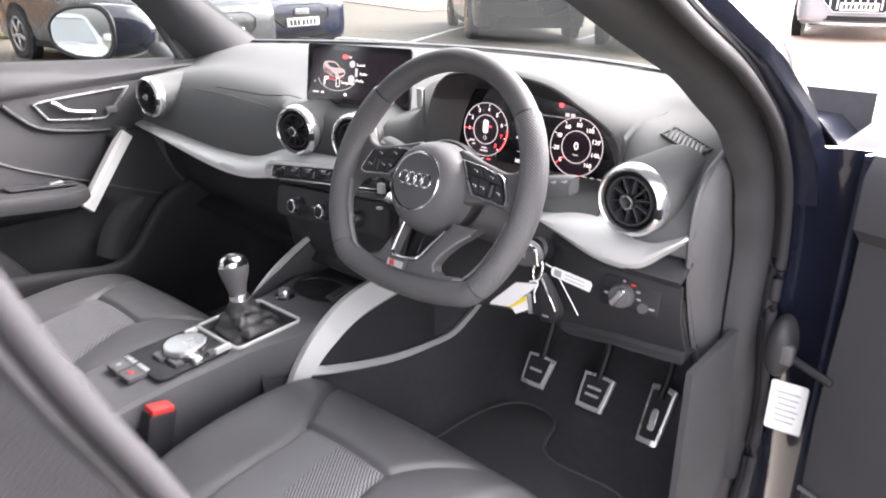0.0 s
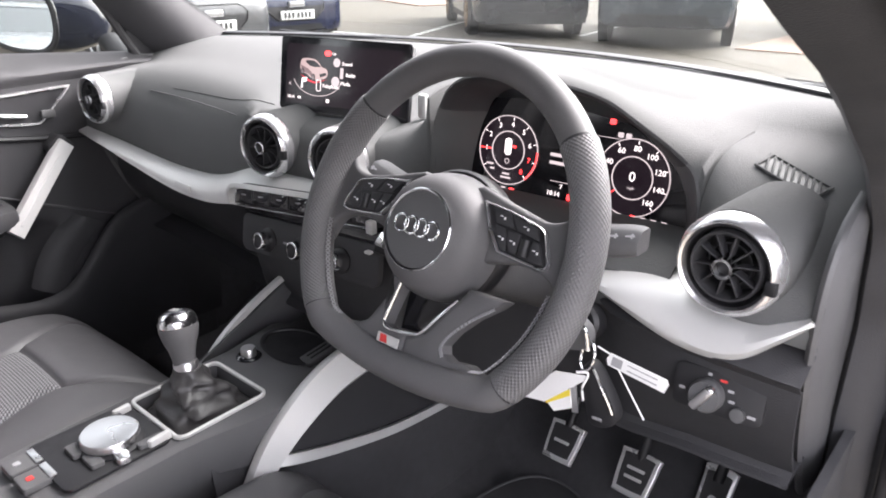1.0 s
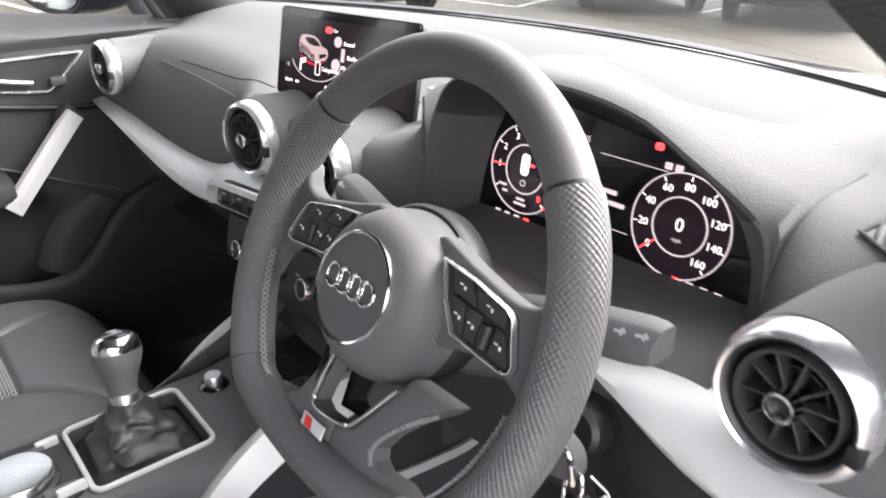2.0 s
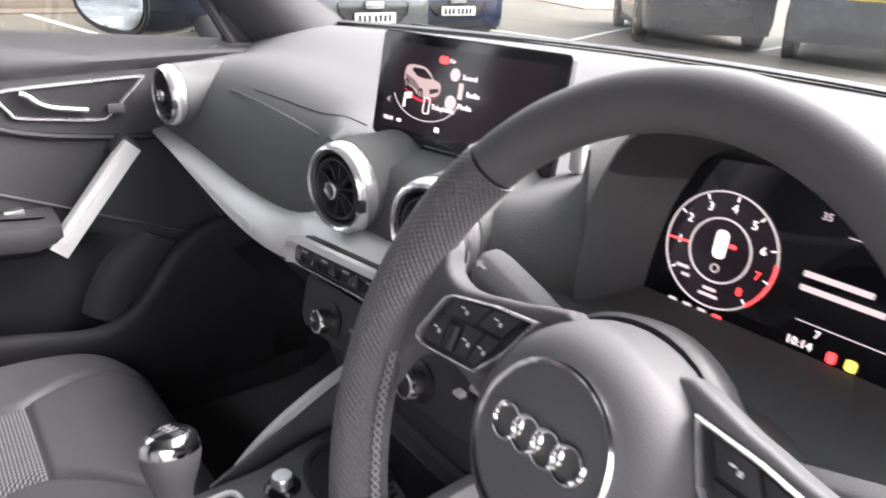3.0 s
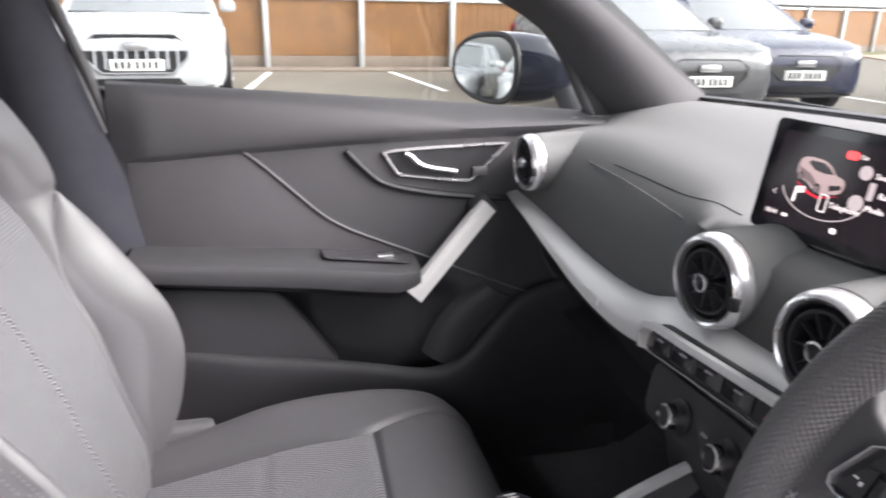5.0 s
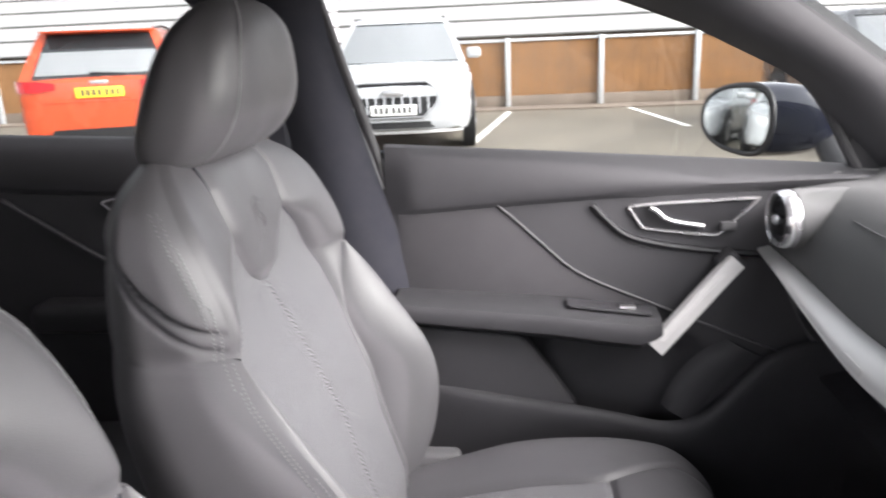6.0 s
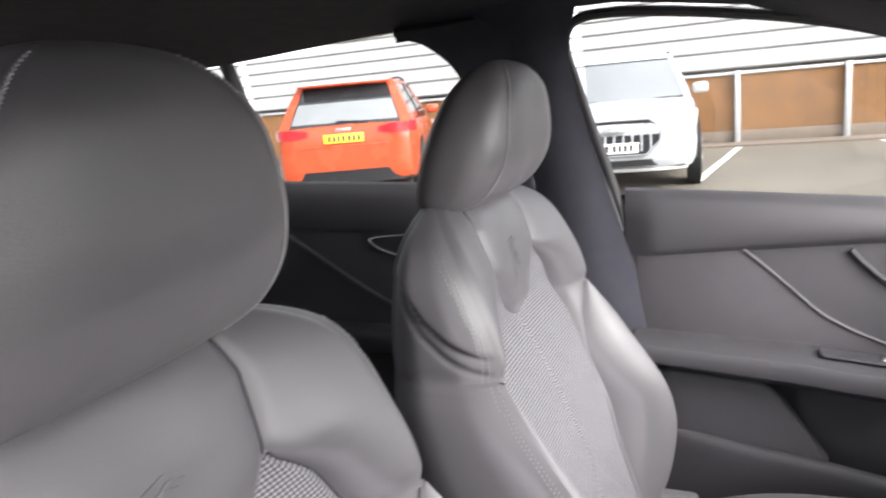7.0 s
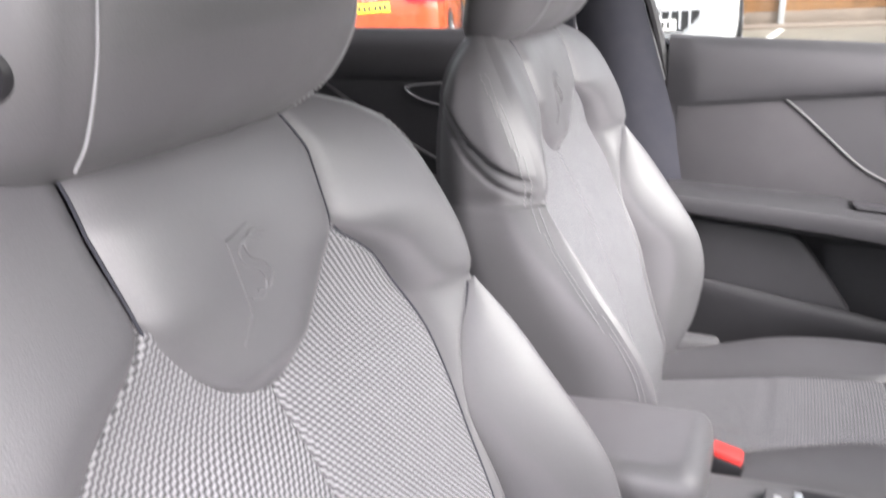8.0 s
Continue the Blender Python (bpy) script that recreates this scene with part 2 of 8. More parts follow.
def weave(name, a, b, axes, pitch):
    """Woven seat cloth: light threads over a dark ground, in two directions of the object."""
    m = mat(name, a, 0.85, vary=0.1, scale=40, fine=900, bump=0.4, bump_scale=900)
    n, l = m.node_tree.nodes, m.node_tree.links
    bs = n["Principled BSDF"]
    tc = n.new("ShaderNodeTexCoord")
    sp = n.new("ShaderNodeSeparateXYZ")
    l.new(tc.outputs["Object"], sp.inputs[0])
    waves = []
    for ax, p in zip(axes, pitch):
        # the slant of the threads turns over at the middle seam
        side = n.new("ShaderNodeMath")
        side.operation = "ABSOLUTE" if ax == 0 else "ADD"
        side.inputs[1].default_value = 0.0
        l.new(sp.outputs[ax], side.inputs[0])
        k = n.new("ShaderNodeMath")
        k.operation = "MULTIPLY"
        k.inputs[1].default_value = 6.28318 / p
        l.new(side.outputs[0], k.inputs[0])
        waves.append(k)
    # each second row is shifted by half a thread
    row = n.new("ShaderNodeMath")
    row.operation = "MULTIPLY"
    row.inputs[1].default_value = 0.5
    l.new(waves[1].outputs[0], row.inputs[0])
    sh = n.new("ShaderNodeMath")
    sh.operation = "ADD"
    l.new(waves[0].outputs[0], sh.inputs[0])
    l.new(row.outputs[0], sh.inputs[1])
    s0, s1 = n.new("ShaderNodeMath"), n.new("ShaderNodeMath")
    s0.operation = s1.operation = "SINE"
    l.new(sh.outputs[0], s0.inputs[0])
    l.new(waves[1].outputs[0], s1.inputs[0])
    ad = n.new("ShaderNodeMath")
    ad.operation = "ADD"
    l.new(s0.outputs[0], ad.inputs[0])
    l.new(s1.outputs[0], ad.inputs[1])
    mr = n.new("ShaderNodeMapRange")
    mr.inputs["From Min"].default_value, mr.inputs["From Max"].default_value = -0.5, 0.9
    l.new(ad.outputs[0], mr.inputs["Value"])
    mx = n.new("ShaderNodeMix")
    mx.data_type = "RGBA"
    mx.inputs["A"].default_value, mx.inputs["B"].default_value = (*a, 1), (*b, 1)
    l.new(mr.outputs["Result"], mx.inputs["Factor"])
    l.new(mx.outputs["Result"], bs.inputs["Base Color"])
    bp = next(x for x in n if x.type == "BUMP")
    l.new(mr.outputs["Result"], bp.inputs["Height"])
    bp.inputs["Distance"].default_value = 0.0012
    return m


def knurled(name, color, pitch):
    """Leather with a regular pattern of small pits, laid along the part's own length and girth in metres."""
    m = mat(name, color, 0.5, vary=0.08, scale=25, fine=700, bump=0.5)
    n, l = m.node_tree.nodes, m.node_tree.links
    uv = n.new("ShaderNodeUVMap")
    sp = n.new("ShaderNodeSeparateXYZ")
    l.new(uv.outputs["UV"], sp.inputs[0])
    waves = []
    for ax in (0, 1):
        k, w = n.new("ShaderNodeMath"), n.new("ShaderNodeMath")
        k.operation, w.operation = "MULTIPLY", "SINE"
        k.inputs[1].default_value = 6.28318 / pitch
        l.new(sp.outputs[ax], k.inputs[0])
        l.new(k.outputs[0], w.inputs[0])
        waves.append(w)
    pr = n.new("ShaderNodeMath")
    pr.operation = "MULTIPLY"
    l.new(waves[0].outputs[0], pr.inputs[0])
    l.new(waves[1].outputs[0], pr.inputs[1])
    bp = next(x for x in n if x.type == "BUMP")
    bp.inputs["Strength"].default_value, bp.inputs["Distance"].default_value = 0.55, 0.0010
    l.new(pr.outputs[0], bp.inputs["Height"])
    return m


DASH = mat("grained_soft_dash_plastic", (0.112, 0.114, 0.114), 0.85, vary=0.06, scale=12, fine=900, bump=0.35, cells=True, bump_scale=700, spec=0.06)
HARD = mat("grained_hard_plastic", (0.088, 0.088, 0.091), 0.55, vary=0.08, scale=15, fine=900, bump=0.3, cells=True, bump_scale=900)
DARK = mat("black_plastic", (0.012, 0.012, 0.014), 0.5, vary=0.1, scale=30, fine=500)
PIANO = mat("gloss_black_plastic", (0.008, 0.008, 0.010), 0.12, vary=0.05, coat=0.5)
LEATHER = mat("grey_black_leather", (0.072, 0.071, 0.075), 0.52, vary=0.06, scale=14, fine=500, bump=0.10, cells=True, bump_scale=800, spec=0.8)
WHEEL_L = mat("smooth_black_leather", (0.105, 0.104, 0.107), 0.56, vary=0.08, scale=25, fine=700, bump=0.10, cells=True, bump_scale=900, spec=0.3)
PERF = knurled("perforated_black_leather", (0.110, 0.109, 0.112), 0.0044)
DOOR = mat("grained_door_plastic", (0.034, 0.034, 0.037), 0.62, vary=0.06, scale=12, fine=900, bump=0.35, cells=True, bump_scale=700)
KNEE = mat("dark_lower_dash_plastic", (0.030, 0.030, 0.033), 0.58, vary=0.06, scale=12, fine=900, bump=0.35, cells=True, bump_scale=700)
CLOTH = mat("door_trim_cloth", (0.037, 0.036, 0.039), 0.9, vary=0.08, scale=20, fine=1500, bump=0.3, bump_scale=1500)
MESH_B = weave("seat_back_cloth", (0.045, 0.045, 0.048), (0.22, 0.22, 0.23), (0, 2), (0.0052, 0.0042))
MESH_C = weave("seat_cushion_cloth", (0.055, 0.055, 0.058), (0.25, 0.25, 0.26), (0, 1), (0.0052, 0.0042))
SEAM_THREAD = mat("dark_grey_seat_thread", (0.17, 0.17, 0.175), 0.8, vary=0.1, fine=1500)
THREAD = mat("grey_stitching_thread", (0.30, 0.30, 0.31), 0.8, vary=0.1, fine=1500)
SILVER = mat("satin_silver_trim", (0.62, 0.62, 0.61), 0.36, metal=0.3, vary=0.015, scale=6, fine=1500, bump=0.0)
CHROME = mat("polished_chrome", (0.82, 0.83, 0.84), 0.15, metal=1.0, vary=0.04)
ALU = mat("brushed_aluminium", (0.72, 0.72, 0.73), 0.3, metal=1.0, vary=0.02, scale=10, fine=1500)
BRIGHT = mat("satin_chrome", (0.80, 0.80, 0.81), 0.24, metal=0.85, vary=0.02, scale=10)
CARPET = mat("black_carpet", (0.052, 0.052, 0.056), 0.95, vary=0.3, scale=60, fine=1200, bump=1.0, bump_scale=900)
MATTING = mat("charcoal_floor_mat", (0.055, 0.055, 0.059), 0.95, vary=0.25, scale=80, fine=1400, bump=1.0, bump_scale=1100)
LINING = mat("black_headlining", (0.020, 0.021, 0.028), 0.95, vary=0.08, scale=30, fine=1500, bump=0.3, bump_scale=1500)
RUBBER = mat("black_rubber_seal", (0.022, 0.022, 0.024), 0.6, vary=0.1, scale=40, fine=600)
SEAL_G = mat("dark_grey_rubber", (0.030, 0.029, 0.031), 0.85, spec=0.25, vary=0.1, scale=40, fine=600)
PAINT = mat("dark_blue_black_paint", (0.010, 0.012, 0.022), 0.18, vary=0.05, scale=8, fine=300, coat=1.0)
GLASS = pane_glass("clear_window_glass", (0.62, 0.64, 0.63))
DARK_GLASS = pane_glass("dark_tinted_privacy_glass", (0.10, 0.11, 0.11))
WHITE_P = mat("white_card", (0.80, 0.80, 0.80), 0.6, vary=0.03)
YELLOW_P = mat("yellow_card", (0.75, 0.60, 0.05), 0.6, vary=0.05)
RED_P = mat("red_plastic", (0.62, 0.045, 0.04), 0.45, vary=0.06, scale=60)
BAR_GREY = mat("grey_print", (0.32, 0.32, 0.33), 0.6, vary=0.05)
BLACK_PRINT = mat("black_print", (0.03, 0.03, 0.03), 0.6, vary=0.05)
SCREEN = mat("black_screen_glass", (0.006, 0.006, 0.008), 0.08, vary=0.02, coat=0.3)
GLOW_W = glow("lit_white_sign", (0.95, 0.86, 0.84), 0.17)
GLOW_G = glow("lit_grey_sign", (0.62, 0.54, 0.54), 0.11)
GLOW_R = glow("lit_red_sign", (1.0, 0.05, 0.05), 0.30)
GLOW_Y = glow("lit_yellow_sign", (0.9, 0.7, 0.1), 0.2)
GLOW_D = glow("lit_dark_display", (0.010, 0.006, 0.009), 0.12)
MIRROR = mat("mirror_glass", (0.50, 0.52, 0.52), 0.02, metal=1.0, vary=0.01, rough_vary=0.0)

# ================= the car's shell =================
# x to the car's right, y ahead, z up from the tarmac; the cabin's middle is x = 0
def side_x(z):
    """Half width of the glass and roof rail at a height."""
    return lerp_table([(0.9, 0.72), (1.05, 0.72), (1.37, 0.665), (1.45, 0.60)], z)


def rail_z(y):
    """Height of the side windows' upper edge."""
    return smooth_table([(-1.30, 1.345), (-0.70, 1.37), (-0.40, 1.372), (-0.10, 1.338), (0.10, 1.278), (0.33, 1.165), (0.50, 1.05)], y)


def build_roof():
    rows = []
    for y in np.linspace(-1.75, 0.20, 22):
        zc = smooth_table([(-1.75, 1.36), (-1.2, 1.43), (-0.4, 1.455), (0.0, 1.435), (0.2, 1.385)], y)
        e = max(rail_z(y), 1.25) + 0.012
        row = []
        for u in np.linspace(-1, 1, 25):
            k = abs(u) ** 3.2
            row.append((u * 0.655, y, zc + (e - zc) * k))
        rows.append(row)
    return sheet(rows, 0.012, (0, 0, 1))


single("ceiling", build_roof(), LINING, "black fabric headlining of the car roof", "headlining", "structure")


def outer_skin():
    """Roof skin above the lining, so that the cabin is closed."""
    rows = []
    for y in np.linspace(-1.95, 0.28, 20):
        zc = smooth_table([(-1.95, 1.36), (-1.2, 1.475), (-0.4, 1.495), (0.0, 1.475), (0.28, 1.40)], y)
        rows.append([(u * 0.69, y, zc - 0.10 * abs(u) ** 3) for u in np.linspace(-1, 1, 17)])
    return sheet(rows, 0.004)


single("roof_skin", outer_skin(), PAINT, "dark glossy painted roof skin of the car", "car roof", "structure")


def build_floor():
    rows = []
    for y in np.linspace(-1.7, 1.05, 30):
        z0 = smooth_table([(-1.7, 0.55), (-1.2, 0.50), (-0.9, 0.32), (0.55, 0.30), (0.80, 0.42), (1.05, 0.75)], y)
        rows.append([(x, y, z0 + 0.10 * math.exp(-((x + 0.02) / 0.13) ** 4)) for x in np.linspace(-0.76, 0.76, 33)])
    return sheet(rows, 0.01, (0, 0, -1))


single("floor", build_floor(), CARPET, "black carpet on the car floor and footwells", "car floor", "structure")


def bulkhead():
    rows = [[(x, 0.86 + 0.02 * math.cos(3 * x), z) for x in np.linspace(-0.76, 0.76, 12)] for z in np.linspace(0.40, 1.02, 6)]
    return sheet(rows, 0.01)


single("wall_bulkhead", bulkhead(), CARPET, "black insulated bulkhead behind the pedals", "bulkhead", "structure")


def screen_rows(grow=0.0):
    rows = []
    for t in np.linspace(0, 1, 9):
        row = []
        for u in np.linspace(-1, 1, 15):
            x = u * (0.70 - 0.09 * t + grow)
            y = 0.90 - 0.27 * abs(u) ** 2.2 + t * (0.17 - 0.90 + 0.20 * abs(u) ** 2.2)
            row.append((x, y, 1.020 + 0.375 * t + 0.010 * (1 - u * u) * t))
        rows.append(row)
    return rows


wind = single("window_windscreen", sheet(screen_rows(), 0.004), GLASS, "clear laminated windscreen of the car", "windscreen", "structure")
wind.visible_shadow = False


def side_glass(sgn, y0, y1, zlow, top=None):
    rows = []
    for y in np.linspace(y0, y1, 14):
        zt = max((top or rail_z)(y) + 0.012, zlow(y) + 0.01)
        rows.append([(sgn * (side_x(z) + 0.012), y, z) for z in np.linspace(zlow(y), zt, 8)])
    return sheet(rows, 0.003)


def sill_z(y):
    return lerp_table([(-1.3, 1.105), (-0.64, 1.078), (-0.37, 1.062), (0.42, 1.008), (0.5, 1.0)], y)


g1 = single("window_1", side_glass(-1, -0.42, 0.44, lambda y: sill_z(y) - 0.03), GLASS, "clear front passenger door window glass", "window", "structure")
g2 = single("window_2", side_glass(-1, -1.14, -0.55, lambda y: sill_z(y) - 0.03), GLASS, "clear rear door window glass", "window", "structure")
g3 = single("window_3", side_glass(-1, -1.27, -1.16, lambda y: sill_z(y) - 0.03), GLASS, "small clear rear quarter window glass", "window", "structure")
g4 = single("window_4", side_glass(1, -1.14, -0.55, lambda y: sill_z(y) - 0.03), DARK_GLASS, "dark tinted rear door window glass", "window", "structure")
for g in (g1, g2, g3, g4):
    g.visible_shadow = False


def pillar_a(sgn):
    """Windscreen pillar trim: from the dash corner up to the roof header."""
    rows = []
    for t in np.linspace(-0.02, 1, 16):
        # rear (window) edge and front (screen) edge
        yr = lerp_table([(-0.02, 0.520), (0, 0.470), (0.2, 0.330), (0.55, 0.100), (1, -0.16)], t)
        zr = lerp_table([(-0.02, 0.95), (0, 1.000), (0.2, 1.150), (0.55, 1.265), (1, 1.355)], t)
        yf = lerp_table([(-0.02, 0.70), (0, 0.645), (0.2, 0.480), (0.55, 0.285), (1, 0.155)], t)
        zf = lerp_table([(-0.02, 0.98), (0, 1.030), (0.2, 1.155), (0.55, 1.290), (1, 1.392)], t)
        xr, xf = side_x(zr) - 0.005, 0.665 - 0.075 * max(t, 0)
        row = []
        for s in np.linspace(0, 1, 9):
            bulge = 0.030 * math.sin(math.pi * s)
            row.append((sgn * (xr + (xf - xr) * s - bulge), yr + (yf - yr) * s - bulge * 0.5, zr + (zf - zr) * s))
        rows.append(row)
    return sheet(rows, 0.016, (sgn, 0.6, 0))


single("wall_pillar_left_a", pillar_a(-1), DOOR, "grey plastic windscreen pillar trim on the passenger side", "pillar trim", "structure")
RIGHT_EDGE = [(0.0, 0.500, 0.72), (0.14, 0.498, 0.855), (0.28, 0.455, 0.965), (0.42, 0.370, 1.052), (0.56, 0.235, 1.130), (0.70, 0.090, 1.188), (0.84, -0.09, 1.268), (0.93, -0.24, 1.328), (1.0, -0.36, 1.368)]


def right_edge(t):
    return lerp_table([(q[0], q[1]) for q in RIGHT_EDGE], t), lerp_table([(q[0], q[2]) for q in RIGHT_EDGE], t)


def pillar_right():
    """Trim of the driver side pillar: from the windscreen edge over a rounded inner face to the seal."""
    rows = []
    for t in np.linspace(0.20, 1, 26):
        y, z = right_edge(t)
        k = max(0.0, (t - 0.3) / 0.7)
        fy = curve_table([(0.20, 0.74), (0.42, 0.60), (0.56, 0.48), (0.70, 0.37), (0.84, 0.23), (1.0, 0.10)], t)
        fz = curve_table([(0.20, 1.005), (0.42, 1.09), (0.56, 1.18), (0.70, 1.265), (0.84, 1.345), (1.0, 1.395)], t)
        fx = lerp_table([(0.20, 0.640), (0.42, 0.622), (0.56, 0.612), (0.70, 0.595), (1.0, 0.55)], t)
        # the fullest line of the inner face
        by = curve_table([(0.20, 0.66), (0.42, 0.47), (0.56, 0.375), (0.70, 0.270), (0.84, 0.10), (1.0, -0.09)], t)
        bz = curve_table([(0.20, 0.985), (0.42, 1.082), (0.56, 1.142), (0.70, 1.197), (0.84, 1.285), (1.0, 1.362)], t)
        bx = lerp_table([(0.20, 0.640), (0.42, 0.618), (0.56, 0.602), (0.70, 0.584), (1.0, 0.54)], t)
        o = 0.690 - 0.02 * k
        rows.append([(fx, fy, fz), ((fx + bx) / 2 - 0.006, (fy + by) / 2, (fz + bz) / 2 - 0.002), (bx, by, bz), (bx + (o - bx) * 0.35, by + (y - by) * 0.45, bz + (z - bz) * 0.42 - 0.006), (bx + (o - bx) * 0.75, by + (y - by) * 0.82, bz + (z - bz) * 0.80 - 0.006), (o, y + 0.004, z - 0.004), (o + 0.012, y - 0.004, z - 0.002), (o + 0.022, y + 0.004, z)])
    return sheet(rows, 0.010, (0.5, 0.6, 0.6))


single("wall_pillar_right_a", pillar_right(), DOOR, "grey plastic windscreen pillar trim on the driver side", "pillar trim", "structure")


def pillar_b(sgn):
    rows = []
    for z in np.linspace(0.35, 1.40, 20):
        yf = lerp_table([(0.35, -0.19), (0.765, -0.305), (0.97, -0.36), (1.09, -0.407), (1.23, -0.451), (1.32, -0.476), (1.40, -0.46)], z)
        w = lerp_table([(0.35, 0.24), (0.9, 0.17), (1.06, 0.135), (1.30, 0.10), (1.40, 0.2)], z)
        x = lerp_table([(0.35, 0.72), (1.05, 0.695), (1.37, 0.650), (1.40, 0.62)], z)
        yf += -0.045 if sgn > 0 else lerp_table([(0.97, 0.0), (1.09, 0.012), (1.23, 0.022), (1.32, 0.030), (1.40, 0.05)], z)
        rows.append([(sgn * (x - 0.022 * math.sin(math.pi * s)), yf - w * s, z) for s in np.linspace(0, 1, 9)])
    return sheet(rows, 0.03, (sgn, 0, 0))


single("wall_pillar_left_b", pillar_b(-1), LINING, "black pillar trim between the passenger doors", "pillar trim", "structure")
single("wall_pillar_right_b", pillar_b(1), DOOR, "dark plastic pillar trim behind the open driver door", "pillar trim", "structure")


def pillar_b_outer():
    rows = []
    for z in np.linspace(0.35, 1.42, 14):
        yf = lerp_table([(0.35, -0.21), (0.765, -0.325), (1.09, -0.427), (1.32, -0.496), (1.42, -0.48)], z)
        x = lerp_table([(0.35, 0.83), (1.05, 0.80), (1.42, 0.70)], z)
        rows.append([(x, yf - 0.085 - 0.13 * s, z) for s in np.linspace(0, 1, 5)])
    return sheet(rows, 0.01)


single("wall_pillar_right_skin", pillar_b_outer(), PAINT, "dark painted pillar beside the driver door opening", "car pillar", "structure")

single("trim_pillar_band", tube(spline([(-0.664, -0.474, 1.372), (-0.672, -0.478, 1.33), (-0.684, -0.458, 1.24), (-0.698, -0.430, 1.15), (-0.706, -0.405, 1.08), (-0.708, -0.375, 0.98)], 6), 0.0085, 10, flat=1.5), HARD, "grey plastic band along the middle pillar", "pillar trim", "structure")

# rubber door seals along the edges of the openings
seal_pts = [(0.748, right_edge(t)[0] - 0.008, right_edge(t)[1] - 0.003) for t in (0.0, 0.14, 0.28, 0.42, 0.56, 0.70)] + [(0.735, *right_edge(0.84)), (0.71, *right_edge(0.93)), (0.69, -0.40, 1.375),
            (0.66, -0.51, 1.37), (0.685, -0.50, 1.25), (0.715, -0.455, 1.09), (0.722, -0.405, 0.96), (0.735, -0.35, 0.76), (0.74, -0.26, 0.45), (0.74, 0.0, 0.36), (0.745, 0.47, 0.36), (0.748, 0.535, 0.54)]
def seal_line(inward, dx):
    """The doorway's outline shifted towards its middle and across the car."""
    out = []
    for x, y, z in spline(seal_pts, 8, True):
        d = Vector((0.03 - y, 0.86 - z)).normalized() * inward
        out.append((x + dx, y + d.x, z + d.y))
    return out


# a soft bulb towards the cabin, a thin lip behind it and the dark carrier in the groove between
seal = single("trim_door_seal", tube(seal_line(0.0060, 0.002), 0.0074, 12, True), SEAL_G, "dark grey rubber seal round the open driver doorway", "door seal", "structure")
part("carrier", tube(seal_line(-0.003, -0.007), 0.0085, 8, True), DARK, seal)
part("lip", tube(seal_line(-0.0085, 0.000), 0.0040, 8, True), RUBBER, seal, "thin rubber lip")


def doorway_cover():
    """Plastic cover strip between the dashboard's end and the door seal."""
    path = [(0.560, 0.42), (0.535, 0.55), (0.505, 0.66)] + [right_edge(t) for t in (0.0, 0.07, 0.14, 0.21, 0.28, 0.35, 0.42, 0.49, 0.56, 0.63, 0.70, 0.77, 0.84)]
    rows = []
    for i, (y, z) in enumerate(spline(path, 3)):
        y, z = float(y), float(z)
        k = max(0.0, (z - 1.0) / 0.27) * 0.018
        rows.append([(0.687 - k, y + 0.020, z + 0.006), (0.688 - k, y - 0.034, z - 0.010), (0.694 - k, y - 0.042, z - 0.014), (0.712 - k, y - 0.038, z - 0.013), (0.727 - k, y - 0.028, z - 0.010), (0.732 - k, y - 0.018, z - 0.005), (0.735 - k, y + 0.012, z + 0.002)])
    return sheet(rows, 0.006, (0, 1, 0))


single("trim_doorway_cover", doorway_cover(), DOOR, "dark grey plastic cover strip beside the door seal", "door trim", "structure")
seal_l = [(-0.715, 0.44, 1.0), (-0.712, 0.33, 1.160), (-0.69, 0.10, 1.270), (-0.675, -0.10, 1.330), (-0.667, -0.36, 1.368), (-0.675, -0.445, 1.345), (-0.69, -0.43, 1.24), (-0.71, -0.385, 1.08), (-0.715, -0.355, 0.96), (-0.71, -0.30, 0.76)]
single("trim_window_seal", tube(spline(seal_l, 8), 0.009, 8), RUBBER, "black rubber seal along the passenger window", "window seal", "structure")


def front_wing():
    """Painted door post and wing on the driver side, ahead of the doorway."""
    rows = []
    for z in np.linspace(0.30, 1.0, 15):
        y = lerp_table([(0.30, 0.60), (0.52, 0.550), (0.72, 0.515), (0.86, 0.508), (0.985, 0.455)], z)
        rows.append([(0.738, y + 0.010, z), (0.748, y + 0.006, z), (0.766, y + 0.008, z), (0.775, y + 0.030, z), (0.80, y + 0.045, z), (0.845, y + 0.05, z), (0.875, y + 0.06, z), (0.885, y + 0.13, z), (0.895, 1.0, z * 0.97)])
    return sheet(rows, 0.006, (0, 1, 0))


single("wall_door_post", front_wing(), PAINT, "dark glossy painted door post and wing of the car", "car body", "structure")


def outer_pillar():
    rows = []
    for t in np.linspace(0.22, 1, 20):
        y, z = right_edge(t)
        k = max(0.0, (t - 0.3) / 0.7)
        fy = lerp_table([(0.22, 0.80), (0.42, 0.62), (0.56, 0.50), (0.70, 0.39), (0.84, 0.26), (1.0, 0.13)], t)
        fz = lerp_table([(0.22, 1.01), (0.42, 1.12), (0.56, 1.205), (0.70, 1.285), (0.84, 1.36), (1.0, 1.41)], t)
        o = 0.79 - 0.05 * k
        rows.append([(0.745 - 0.02 * k, y + 0.006, z), (0.762 - 0.02 * k, y + 0.006, z + 0.002), (o - 0.008, y + 0.006, z + 0.005), (o, y + 0.022, z + 0.012), (o * 0.55 + 0.66 * 0.45, y * 0.5 + fy * 0.5, z * 0.5 + fz * 0.5 + 0.006), (0.655 - 0.03 * k, fy, fz)])
    return sheet(rows, 0.004)


single("wall_pillar_right_skin.001", outer_pillar(), PAINT, "dark glossy painted windscreen pillar of the car", "car pillar", "structure")


